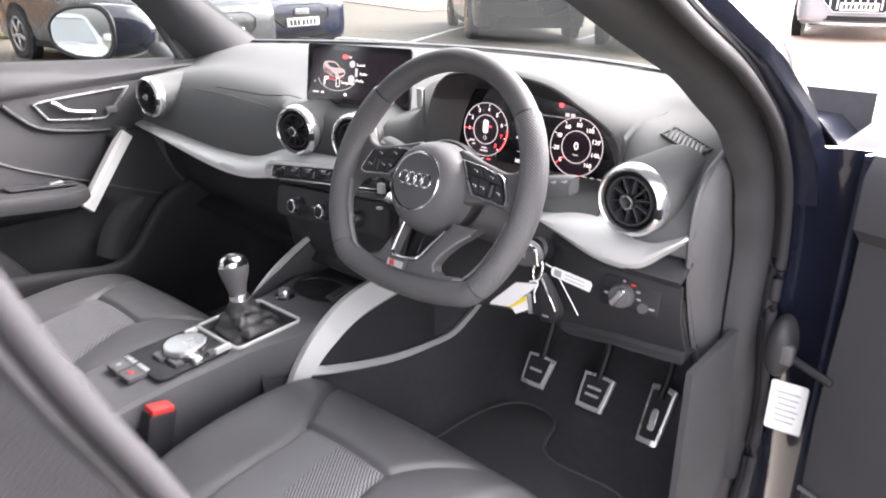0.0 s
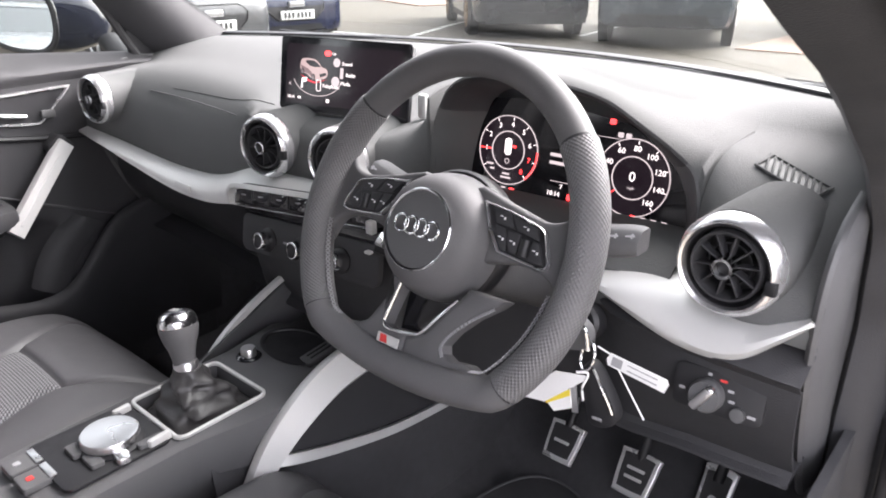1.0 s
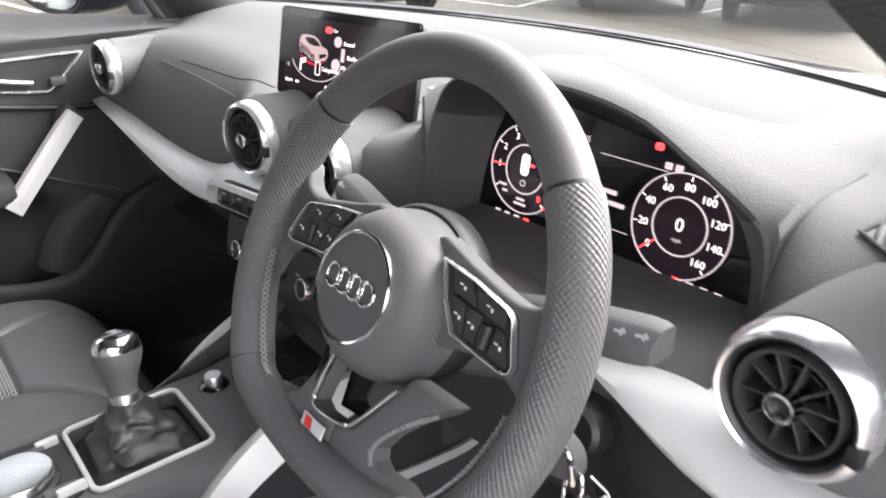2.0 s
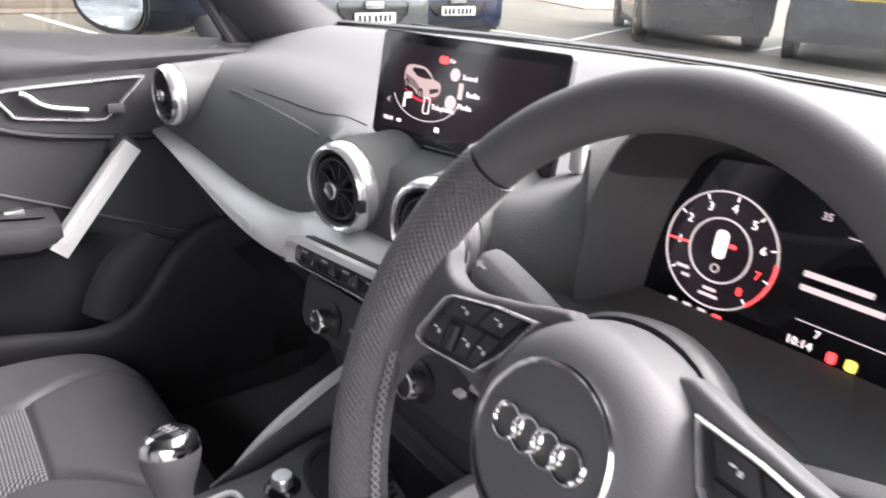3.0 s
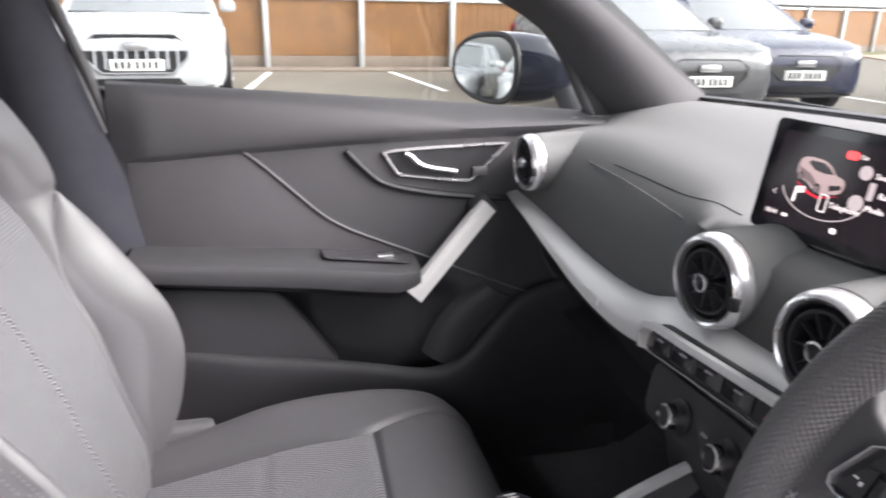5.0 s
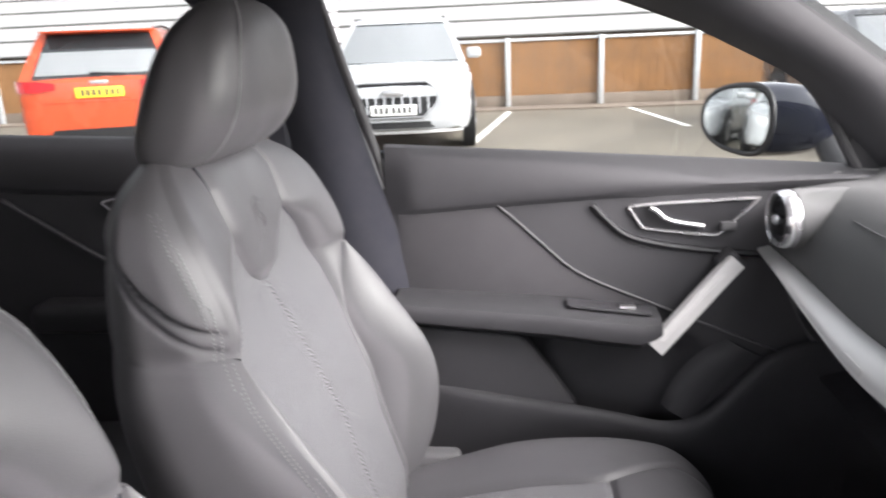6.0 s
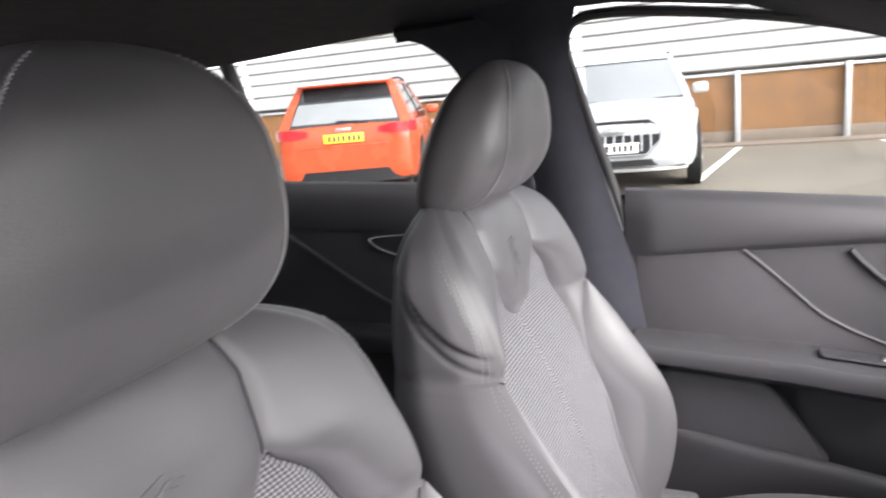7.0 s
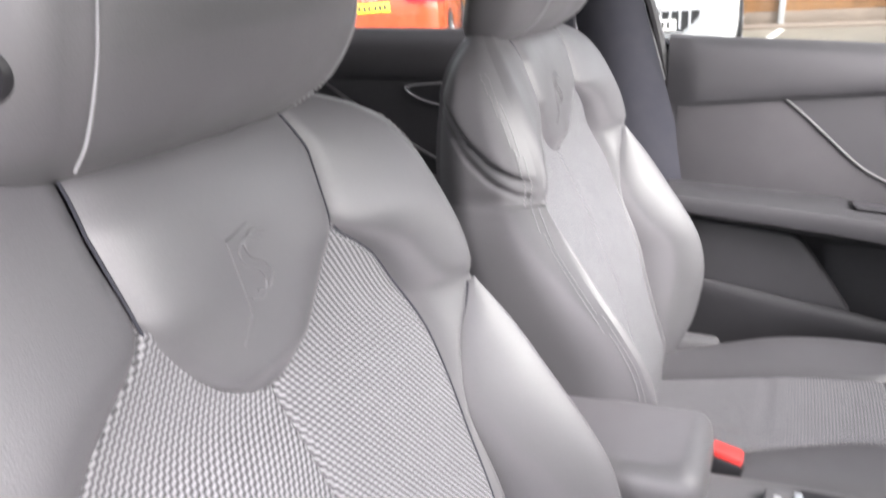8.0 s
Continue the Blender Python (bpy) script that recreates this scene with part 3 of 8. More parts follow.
def bonnet():
    rows = []
    for y in np.linspace(0.72, 1.75, 12):
        z = smooth_table([(0.72, 1.005), (1.1, 0.99), (1.5, 0.93), (1.75, 0.82)], y)
        w = lerp_table([(0.72, 0.80), (1.2, 0.86), (1.75, 0.78)], y)
        rows.append([(u * w, y + (0.16 * (1 - u * u) if y < 0.8 else 0), z - 0.03 * abs(u) ** 2.5 - (0.08 if abs(u) > 0.99 else 0)) for u in np.linspace(-1, 1, 17)])
    return sheet(rows, 0.004)


single("wall_bonnet", bonnet(), PAINT, "dark glossy car bonnet reflecting the sky", "car bonnet", "structure")


def lower_side():
    """Rear panels that close the cabin behind the seats."""
    rows = [[(x, -1.62 + 0.05 * abs(x), z) for x in np.linspace(-0.72, 0.72, 10)] for z in np.linspace(0.5, 1.05, 4)]
    return sheet(rows, 0.01)


single("wall_rear", lower_side(), LINING, "black rear wall of the cabin behind the bench", "rear panel", "structure")


def c_pillar(sgn):
    rows = []
    for z in np.linspace(1.07, 1.40, 8):
        rows.append([(sgn * (side_x(z) - 0.01), y, z) for y in np.linspace(-1.26 - 0.02 * (z - 1.07), -1.72, 5)])
    return sheet(rows, 0.02, (sgn, 0, 0))


single("wall_pillar_left_c", c_pillar(-1), LINING, "black rear pillar trim on the passenger side", "pillar trim", "structure")
single("wall_pillar_right_c", c_pillar(1), LINING, "black rear pillar trim on the driver side", "pillar trim", "structure")


for sg, nm in ((-1, "left"), (1, "right")):
    single("wall_rear_side_" + nm, sheet([[(sg * 0.705, y, z) for y in np.linspace(-1.28, -1.75, 5)] for z in np.linspace(0.35, 1.10, 5)], 0.01, (sg, 0, 0)), LINING, "black trim panel beside the luggage bay", "rear panel", "structure")


def divider():
    return tube([(-0.722, -1.148, 1.09), (-0.705, -1.165, 1.22), (-0.672, -1.190, 1.372)], 0.010, 8, flat=1.6)


single("wall_window_divider", divider(), RUBBER, "black upright bar between rear windows", "window bar", "structure")


def rear_corner():
    """Filled corner over the rear door window, next to the middle pillar."""
    rows = []
    for y in np.linspace(-0.76, -0.53, 10):
        zl = lerp_table([(-0.76, 1.372), (-0.70, 1.352), (-0.65, 1.305), (-0.60, 1.20), (-0.56, 1.08), (-0.53, 1.04)], y)
        rows.append([(-side_x(z) + 0.006, y, z) for z in np.linspace(zl, 1.39, 5)])
    return sheet(rows, 0.02)


single("wall_window_corner", rear_corner(), LINING, "black filled upper corner of the rear window", "window trim", "structure")
back_w = single("window_5", sheet([[(x, -1.72 - 0.25 * (1.38 - z), z) for x in np.linspace(-0.58, 0.58, 6)] for z in (1.06, 1.22, 1.38)], 0.003), DARK_GLASS, "dark tinted rear screen glass", "window", "structure")
back_w.visible_shadow = False


for sg, nm in ((-1, "left"), (1, "right")):
    single("wall_kick_" + nm, sheet([[(sg * (0.72 + 0.01 * k), y, z) for y in np.linspace(0.40 if sg < 0 else 0.56, 0.95, 6)] for k, z in enumerate(np.linspace(0.30, 0.98, 6))], 0.01, (sg, 0, 0)), CARPET, "dark carpeted side of the footwell", "footwell side", "structure")


# ================= dashboard =================
CREST = [(-0.74, 0.975), (-0.60, 0.990), (-0.45, 0.995), (-0.30, 0.985), (-0.18, 0.972), (0.08, 0.970), (0.135, 0.985), (0.175, 1.035), (0.215, 1.062), (0.26, 1.075), (0.33, 1.077), (0.43, 1.058), (0.51, 1.012), (0.57, 0.998), (0.66, 0.992), (0.74, 0.985)]
ARCH_TOP = [(0.1855, 0.900), (0.187, 0.940), (0.190, 0.968), (0.195, 0.997), (0.204, 1.021), (0.219, 1.045), (0.250, 1.062), (0.310, 1.068), (0.371, 1.065), (0.415, 1.055), (0.441, 1.042), (0.472, 1.020), (0.505, 0.990), (0.517, 0.972), (0.526, 0.950), (0.530, 0.925), (0.5305, 0.900)]


def cowl_y(x):
    return 0.86 - 0.50 * abs(x - 0.02) ** 2.0


def face_y(x):
    """How far the front of the pad stands from the bulkhead: the ends come nearer than the middle."""
    return curve_table([(-0.74, 0.300), (-0.60, 0.318), (-0.40, 0.328), (-0.22, 0.334), (-0.12, 0.328), (0.10, 0.328), (0.20, 0.334), (0.45, 0.338), (0.60, 0.322), (0.70, 0.318)], x)


def brow(x):
    """Right of the dials the pad rolls over in one soft curve: where it begins, how deep it is, how full."""
    return (curve_table([(0.40, 0.462), (0.53, 0.555), (0.62, 0.600)], x),
            curve_table([(0.53, 0.405), (0.565, 0.352), (0.60, 0.322), (0.70, 0.318)], x),
            smooth_table([(0.53, 3.6), (0.62, 2.3)], x))


def brow_point(x, turn):
    yb, yf, n = brow(x)
    c = curve_table(CREST, x)
    return (x, yb - (yb - yf) * math.sin(turn) ** (2 / n), 0.878 + (c - 0.878) * math.cos(turn) ** (2 / n))


def pad_low(x):
    """Height of the pad's lower edge above the silver strip."""
    return curve_table([(-0.74, 0.876), (-0.60, 0.862), (-0.44, 0.846), (-0.32, 0.843), (-0.25, 0.852), (-0.165, 0.878), (0.72, 0.878)], x)


def pad_rows():
    """Sections of the upper pad from the windscreen down to the silver strip."""
    xs = sorted(set([round(v, 4) for v in np.linspace(-0.735, 0.684, 88)] + [round(v, 4) for v in np.linspace(0.176, 0.22, 23)] + [round(v, 4) for v in np.linspace(0.50, 0.534, 18)] + [round(v, 4) for v in np.linspace(0.19, 0.5, 40)]))
    rows = []
    for x in xs:
        c, f, yc = curve_table(CREST, x), face_y(x), cowl_y(x)
        s = smooth_table([(0.42, 0.0), (0.53, 1.0)], x)
        yb = brow(x)[0]
        row = [(x, yc + 0.05, 1.018), (x, yc, 1.030)]
        for t in (0.2, 0.4, 0.6, 0.8, 0.93):
            y = yc + (0.44 - yc) * t
            if s > 0:
                y = y * (1 - s) + s * (yc + (yb - yc) * t / 0.93)
            u = t * (1 - s) + s * t / 0.93
            row.append((x, y, 1.030 + (c - 1.030) * (u ** 1.7) + 0.006 * math.sin(math.pi * u)))
        if x >= 0.530:
            row += [brow_point(x, radians(v)) for v in (14, 27, 39, 51, 63, 75)] + [(x, brow(x)[1], 0.884)]
            row += [(x, f + 0.004, 0.868), (x, f + 0.03, 0.862)]
        elif x <= 0.185:
            k = smooth_table([(-0.58, 0.046), (-0.52, 0.0), (-0.26, 0.0), (-0.20, 0.020), (0.10, 0.020), (0.145, 0.0)], x)
            f = f + (0.368 - f) * smooth_table([(0.120, 0.0), (0.183, 1.0)], x)
            # before the passenger the pad rolls over in one soft curve, by the screen it breaks more sharply
            soft = smooth_table([(-0.70, 0.35), (-0.58, 1.0), (-0.30, 1.0), (-0.17, 0.0), (0.105, 0.0), (0.135, 0.9), (0.16, 0.6), (0.183, 0.0)], x)
            hard = [(0.418 - 0.6 * k, c - 0.001), (0.385 - 0.9 * k, c - 0.005), (0.364 - k, c - 0.014)]
            for t in (0.25, 0.5, 0.75, 1.0):
                hard.append((0.360 - k + (f - 0.360 + k) * (t ** 0.5), (c - 0.022) + (pad_low(x) - c + 0.022) * t))
            yt, zl = row[-1][1], pad_low(x)
            for (y, z), turn in zip(hard, (16, 29, 41, 53, 65, 77, 90)):
                yr = yt - (yt - f) * math.sin(radians(turn)) ** 0.92
                zr = zl + (row[6][2] - zl) * math.cos(radians(turn)) ** 0.92
                row.append((x, y + (yr - y) * soft, z + (zr - z) * soft))
            row += [(x, f + 0.004, pad_low(x) - 0.010), (x, f + 0.03, pad_low(x) - 0.016)]
        else:
            a = lerp_table(ARCH_TOP, x)
            low = 0.905
            lip = max(a - 0.001, low)
            q = curve_table([(0.15, 0.366), (0.30, 0.366), (0.45, 0.392), (0.50, 0.418), (0.515, 0.424), (0.53, 0.408)], x)
            for (dy, dz), (u, v) in zip(((0.026, 0.006), (0.007, 0.004)), ((0.62, 0.14), (0.92, 0.50))):
                y0, z0 = q + dy, max(a + dz, low)
                y1, z1 = yb - (yb - q) * u, c - (c - lip) * v
                row.append((x, y0 + (y1 - y0) * s, z0 + (z1 - z0) * s))
            row += [(x, q, lip), (x, q + 0.006, lip - 0.004 if lip > low else low)]
            row += [(x, 0.464, max(a - 0.010, low)), (x, 0.472, max(a - 0.016, low)), (x, 0.472, low + 0.002), (x, 0.42, low), (x, 0.36, low - 0.004)]
        rows.append(row)
    return rows


dash = thing("dashboard", (0, 0.5, 0.70), "dark grey grained dashboard with silver trim and round vents", "dashboard")
pad = pad_rows()
part("upper_pad", sheet(pad, 0.004), DASH, dash, "soft grey grained upper pad", sharp=50)


def pad_seam():
    """The fine gap round the passenger airbag cover, laid along the roll of the pad."""
    pts = []
    for row in pad:
        x = row[0][0]
        if -0.46 < x < -0.175:
            y = curve_table([(-0.56, 0.366), (-0.46, 0.371), (-0.35, 0.380), (-0.25, 0.388), (-0.17, 0.391)], x)
            z = float(np.interp(-y, [-q[1] for q in row[1:13]], [q[2] for q in row[1:13]]))
            pts.append((x, y, z + 0.0003))
    return tube(pts, 0.0009, 6)


part("cover_seam", pad_seam(), DARK, dash, "fine gap of the airbag cover")


def cowl_strip():
    rows = []
    for x in np.linspace(-0.70, 0.70, 40):
        y = cowl_y(x)
        rows.append([(x, y - 0.012, 1.0335), (x, y + 0.004, 1.036), (x, y + 0.03, 1.030)])
    return sheet(rows, 0.003)


part("demister_strip", cowl_strip(), DARK, dash, "black demister slot strip along the windscreen")


def end_panel(sgn):
    """Rounded end of the dashboard: a ridge, then a lens-shaped cover that runs forward to the door seal."""
    rows = []
    for z in np.linspace(0.64, 1.0, 22):
        y0 = curve_table([(0.64, 0.425), (0.70, 0.385), (0.76, 0.352), (0.84, 0.322), (0.905, 0.312), (0.95, 0.318), (0.98, 0.345), (1.0, 0.40)], z)
        e = 0.682 if sgn > 0 else 0.700
        d = smooth_table([(0.64, 0.2), (0.74, 1.0), (0.92, 1.0), (1.0, 0.1)], z)
        rows.append([(sgn * (e - 0.006), y0 + 0.006, z), (sgn * (e - 0.001), y0, z), (sgn * (e + 0.003), y0 + 0.003, z), (sgn * (e + 0.003 - 0.003 * d), y0 + 0.012, z), (sgn * (e + 0.006 + 0.003 * d), y0 + 0.024, z), (sgn * (e + 0.007 + 0.005 * d), y0 + 0.055, z), (sgn * (e + 0.006), y0 + 0.10, z), (sgn * (e + 0.004), 0.66, z)])
    return sheet(rows, 0.004, (-sgn, 0, 0))


part("end_panel", end_panel(1), HARD, dash, "grey lens-shaped end cover of the dashboard")
part("end_panel", end_panel(-1), DASH, dash, "grey end panel of the dashboard")


def lower_dash():
    """Glovebox side, centre stack and knee panel: one skin below the trim."""
    rows = []
    for x in np.linspace(-0.735, 0.684, 80):
        f = face_y(x)
        bot = lerp_table([(-0.74, 0.66), (-0.21, 0.60), (-0.16, 0.66), (0.16, 0.66), (0.25, 0.655), (0.41, 0.68), (0.58, 0.712), (0.735, 0.725)], x)
        stack = smooth_table([(-0.23, 0.0), (-0.16, 1.0), (0.17, 1.0), (0.21, 0.0)], x)
        glove = smooth_table([(-0.27, 1.0), (-0.19, 0.0)], x)
        knee = smooth_table([(0.40, 0.0), (0.50, 1.0)], x)
        y0 = f + 0.055 - 0.075 * stack - 0.068 * knee
        row = [(x, f + 0.05, 0.878), (x, y0 - 0.012 * (1 - stack), 0.845)]
        for t in np.linspace(0.1, 1, 9):
            z = 0.845 + (bot - 0.845) * t
            row.append((x, y0 - 0.028 * math.sin(math.pi * min(1, t * 0.75)) * (1 - stack) * (1 - 0.8 * knee) + 0.045 * knee * t ** 2 + 0.045 * stack * t ** 3 + 0.10 * glove * t ** 2, z))
        row += [(x, y0 + 0.03, bot - 0.015), (x, y0 + 0.2, bot + 0.0)]
        rows.append(row)
    return sheet(rows, 0.004)


part("lower_panel", lower_dash(), KNEE, dash, "dark hard plastic lower panel")


def trim_left():
    top = [(-0.725, 0.288, 0.884), (-0.700, 0.289, 0.872), (-0.60, 0.293, 0.858), (-0.44, 0.297, 0.842), (-0.32, 0.296, 0.840), (-0.25, 0.292, 0.850), (-0.165, 0.288, 0.877), (-0.055, 0.290, 0.886), (0.095, 0.292, 0.893), (0.19, 0.306, 0.893)]
    bot = [(-0.725, 0.288, 0.872), (-0.700, 0.287, 0.862), (-0.60, 0.289, 0.846), (-0.507, 0.290, 0.830), (-0.373, 0.290, 0.812), (-0.265, 0.287, 0.812), (-0.165, 0.280, 0.830), (-0.055, 0.281, 0.858), (0.095, 0.283, 0.871), (0.19, 0.297, 0.874)]
    rows = []
    for a, b in zip(spline(top, 6), spline(bot, 6)):
        m = (a + b) / 2 + np.array((0, 0.006, 0))
        a = a + np.array((0, 0.027, 0))
        rows.append([a + np.array((0, 0.045, 0.004)), a, a * 0.8 + b * 0.2 + np.array((0, -0.003, 0.001)), m + np.array((0, -0.004, 0)), b * 0.8 + a * 0.2 + np.array((0, -0.006, 0)), b, b + np.array((0, 0.03, 0.008))])
    return sheet(rows, 0.003)


part("trim_strip", trim_left(), SILVER, dash, "long satin silver trim strip")


part("badge_plate", plate(rounded(0.050, 0.011, 0.002), basis((-0.318, 0.2865, 0.826), (1, 0.0, -0.02), (0, 0.30, 1)), 0.0016, 0.0005), SILVER, dash, "small plain badge plate on the silver strip")
part("seam_line", tube(spline([(-0.52, 0.3585, 0.958), (-0.40, 0.3615, 0.956), (-0.28, 0.3635, 0.949), (-0.20, 0.3645, 0.940), (-0.15, 0.366, 0.934)], 6), 0.0011, 6), HARD, dash, "fine seam across the pad")


def trim_right():
    top = [(0.445, 0.322, 0.879), (0.500, 0.316, 0.888), (0.545, 0.312, 0.888), (0.590, 0.306, 0.878), (0.625, 0.305, 0.880), (0.655, 0.309, 0.892), (0.680, 0.317, 0.903)]
    bot = [(0.450, 0.318, 0.872), (0.506, 0.302, 0.860), (0.555, 0.297, 0.847), (0.600, 0.294, 0.845), (0.630, 0.295, 0.855), (0.655, 0.302, 0.876), (0.680, 0.315, 0.899)]
    rows = []
    for a, b in zip(spline(top, 6), spline(bot, 6)):
        m = (a + b) / 2
        a = a + np.array((0, 0.018, 0))
        rows.append([a + np.array((0, 0.06, 0.006)), a, a * 0.5 + m * 0.5 + np.array((0, -0.003, 0.001)), m + np.array((0, -0.004, 0.000)), b * 0.6 + m * 0.4 + np.array((0, -0.004, 0)), b + np.array((0, 0.001, 0.001)), b + np.array((0, 0.006, -0.004)), b + np.array((0, 0.05, -0.002))])
    return sheet(rows, 0.003)


part("trim_strip", trim_right(), SILVER, dash, "satin silver wing under the driver vent")


def air_vent(c, r, yaw):
    """A round vent: broad chrome ring, black rim, grey barrel with thin vanes and a hollow chrome hub."""
    m = Matrix.Translation(c) @ pose(0, 0, 0, 90, 0, yaw)
    body = part("air_vent", lathe([(r * 0.86, -0.045), (r * 0.86, 0.006), (r * 0.80, 0.007), (r * 0.74, 0.001), (r * 0.72, -0.022), (0.0, -0.026)], m, 40), DARK, dash, "round black air vent with a chrome ring")
    part("ring", lathe([(r * 0.84, -0.01), (r * 0.99, -0.012), (r * 1.03, -0.005), (r * 1.02, 0.003), (r * 0.97, 0.010), (r * 0.90, 0.013), (r * 0.855, 0.011), (r * 0.84, 0.002)], m, 56), BRIGHT, body, "chrome ring")
    part("barrel", lathe([(r * 0.71, -0.02), (r * 0.71, 0.005), (r * 0.69, 0.009), (r * 0.65, 0.009), (r * 0.62, 0.005), (r * 0.62, -0.02)], m, 44), KNEE, body, "grey inner ring")
    part("inner_ring", lathe([(r * 0.43, -0.016), (r * 0.43, -0.002), (r * 0.405, -0.002), (r * 0.405, -0.016)], m, 32), DARK, body)
    for i in range(10):
        a = 2 * math.pi * (i + 0.25) / 10
        k = m @ Matrix.Rotation(a, 4, "Z")
        part("blade", rbox((r * 0.46, 0.0018, 0.012), k @ Matrix.Translation((r * 0.42, 0, 0.0)), 0.0005, 1), KNEE, body)
    hub = part("hub", lathe([(r * 0.13, 0.004), (r * 0.22, -0.016), (r * 0.22, 0.012), (r * 0.20, 0.016), (r * 0.155, 0.0165), (r * 0.135, 0.013)], m, 28), CHROME, body, "hollow chrome hub")
    part("hub_centre", lathe([(r * 0.135, 0.004), (r * 0.13, 0.011), (0, 0.0115)], m, 20), DARK, hub)
    part("tab", rbox((0.010, 0.014, 0.008), m @ Matrix.Translation((r * 0.90, -r * 0.14, 0.010)), 0.002), DARK, body)
    return body


VENTS = [((-0.628, 0.300, 0.936), 0.046, 4), ((-0.097, 0.310, 0.930), 0.047, 9), ((0.062, 0.312, 0.934), 0.047, 9), ((0.603, 0.304, 0.938), 0.048, -4)]
for c, r, yaw in VENTS:
    air_vent(c, r, yaw)


def vent_collar(c, r, yaw):
    m = Matrix.Translation(c) @ pose(0, 0, 0, 90, 0, yaw)
    return lathe([(r * 1.07, -0.125), (r * 1.06, -0.050), (r * 1.05, -0.024), (r * 1.03, -0.010), (r * 0.98, -0.008), (r * 0.9, -0.012), (r * 0.9, -0.125)], m, 40)


for c, r, yaw in VENTS:
    part("vent_collar", vent_collar(c, r, yaw), DASH, dash)

# side demister grille let into the top of the pad
def on_brow(x, y):
    yb, yf, n = brow(x)
    turn = math.asin(min(1.0, ((yb - y) / (yb - yf)) ** (n / 2)))
    return np.array(brow_point(x, turn))


corners = [on_brow(0.563, 0.487), on_brow(0.637, 0.456), on_brow(0.641, 0.421), on_brow(0.575, 0.452)]
gc = sum(corners) / 4
ex = (corners[1] + corners[2] - corners[0] - corners[3]) / 2
ey = (corners[0] + corners[1] - corners[2] - corners[3]) / 2
dm = basis(tuple(gc + np.array((0, -0.0005, 0.0025))), tuple(ex), tuple(ey))
gl, gw = float(np.linalg.norm(ex)), float(np.linalg.norm(ey))
gout = [(-gl / 2 - 0.004, gw / 2), (gl / 2 - 0.003, gw / 2), (gl / 2 + 0.004, -gw / 2), (-gl / 2 + 0.005, -gw / 2)]
grille = part("demister_grille", frame_plate(gout, 0.003, dm, 0.0022), DASH, dash, "small slatted demister grille")
part("backing", plate([(x * 0.96, y * 0.92) for x, y in gout], dm @ Matrix.Translation((0, 0, -0.002)), 0.002), DARK, grille)
for i in range(9):
    part("slat", rbox((0.0026, gw * 1.10, 0.003), dm @ Matrix.Translation((-gl / 2 + gl * (i + 0.7) / 9.2, 0, 0.0006)) @ Matrix.Rotation(radians(38), 4, "Z"), 0.0008, 1), DASH, grille)

# switch bar under the middle vents: buttons set back under a silver lip
BAR = lambda x, z=0.0, y=0.0: Vector((x, 0.277 + y, 0.8515 + 0.115 * (x + 0.147) + z))
bx_, by_ = BAR(1) - BAR(0), Vector((0, 0.22, 1))
bar = part("switch_bar", plate([(-0.160, -0.016), (0.160, -0.016), (0.160, 0.016), (-0.140, 0.016), (-0.160, 0.000)], basis(BAR(0.012, 0.000, 0.012), bx_, by_), 0.010, 0.001), DARK, dash, "black switch bar under a silver lip")
lip = [BAR(-0.150, -0.016, -0.004), BAR(-0.151, 0.001, -0.005), BAR(-0.146, 0.008, -0.006), BAR(-0.128, 0.0165, -0.006), BAR(-0.06, 0.0165, -0.005), BAR(0.05, 0.0165, -0.004), BAR(0.172, 0.0165, -0.003)]
part("lip", flat_bar(lip, (0.004, 0.006, 0.0075, 0.008, 0.008, 0.008, 0.008), 0.006, (0, -1, 0.35)), SILVER, bar, "silver lip")
part("chrome_line", tube([BAR(-0.148, -0.017, -0.001), BAR(0.0, -0.017, 0.0), BAR(0.172, -0.017, 0.001)], 0.0014, 8), CHROME, bar, "thin chrome line")
for i in range(7):
    k = basis(BAR(-0.122 + 0.0445 * i, -0.0015, 0.004), bx_, by_)
    b = part("button", plate(rounded(0.042, 0.022, 0.003), k, 0.004, 0.0015), PIANO if i != 4 else DARK, bar, "hazard button with a red triangle" if i == 4 else "")
    if i == 4:
        part("sign", plate([(-0.008, -0.005), (0.008, -0.005), (0.001, 0.006)], k @ Matrix.Translation((0, 0, 0.0040)), 0.0008), RED_P, b, "red triangle")
    else:
        part("sign", plate(rounded(0.012, 0.0022, 0.0006), k @ Matrix.Translation((0, 0.002, 0.0040)), 0.0004), BAR_GREY, b)

# climate panel with three knobs
cp = basis((0.004, 0.296, 0.797), (1, 0, 0.075), (0, 0.20, 1))
clim = part("climate_panel", plate(rounded(0.315, 0.062, 0.016), cp, 0.008, 0.003), KNEE, dash, "dark climate panel with three chrome knobs")
part("upper_strip", plate(rounded(0.318, 0.014, 0.003), cp @ Matrix.Translation((0.004, 0.040, 0.000)), 0.006, 0.001), PIANO, clim)
for x in (-0.086, -0.004, 0.082):
    k = cp @ Matrix.Translation((x, -0.004, 0.007))
    kn = part("knob", lathe([(0.0190, 0), (0.0190, 0.003), (0.0165, 0.005), (0.0120, 0.006), (0.0115, 0.016), (0, 0.017)], k, 32), DARK, clim)
    part("cap", lathe([(0.0118, 0.005), (0.0140, 0.009), (0.0142, 0.017), (0.0128, 0.0215), (0.0105, 0.0222), (0.0098, 0.0195)], k, 32), CHROME, kn, "chrome knob ring")
    part("face", lathe([(0.0100, 0.018), (0.0096, 0.0202), (0, 0.0205)], k, 24), DARK, kn)
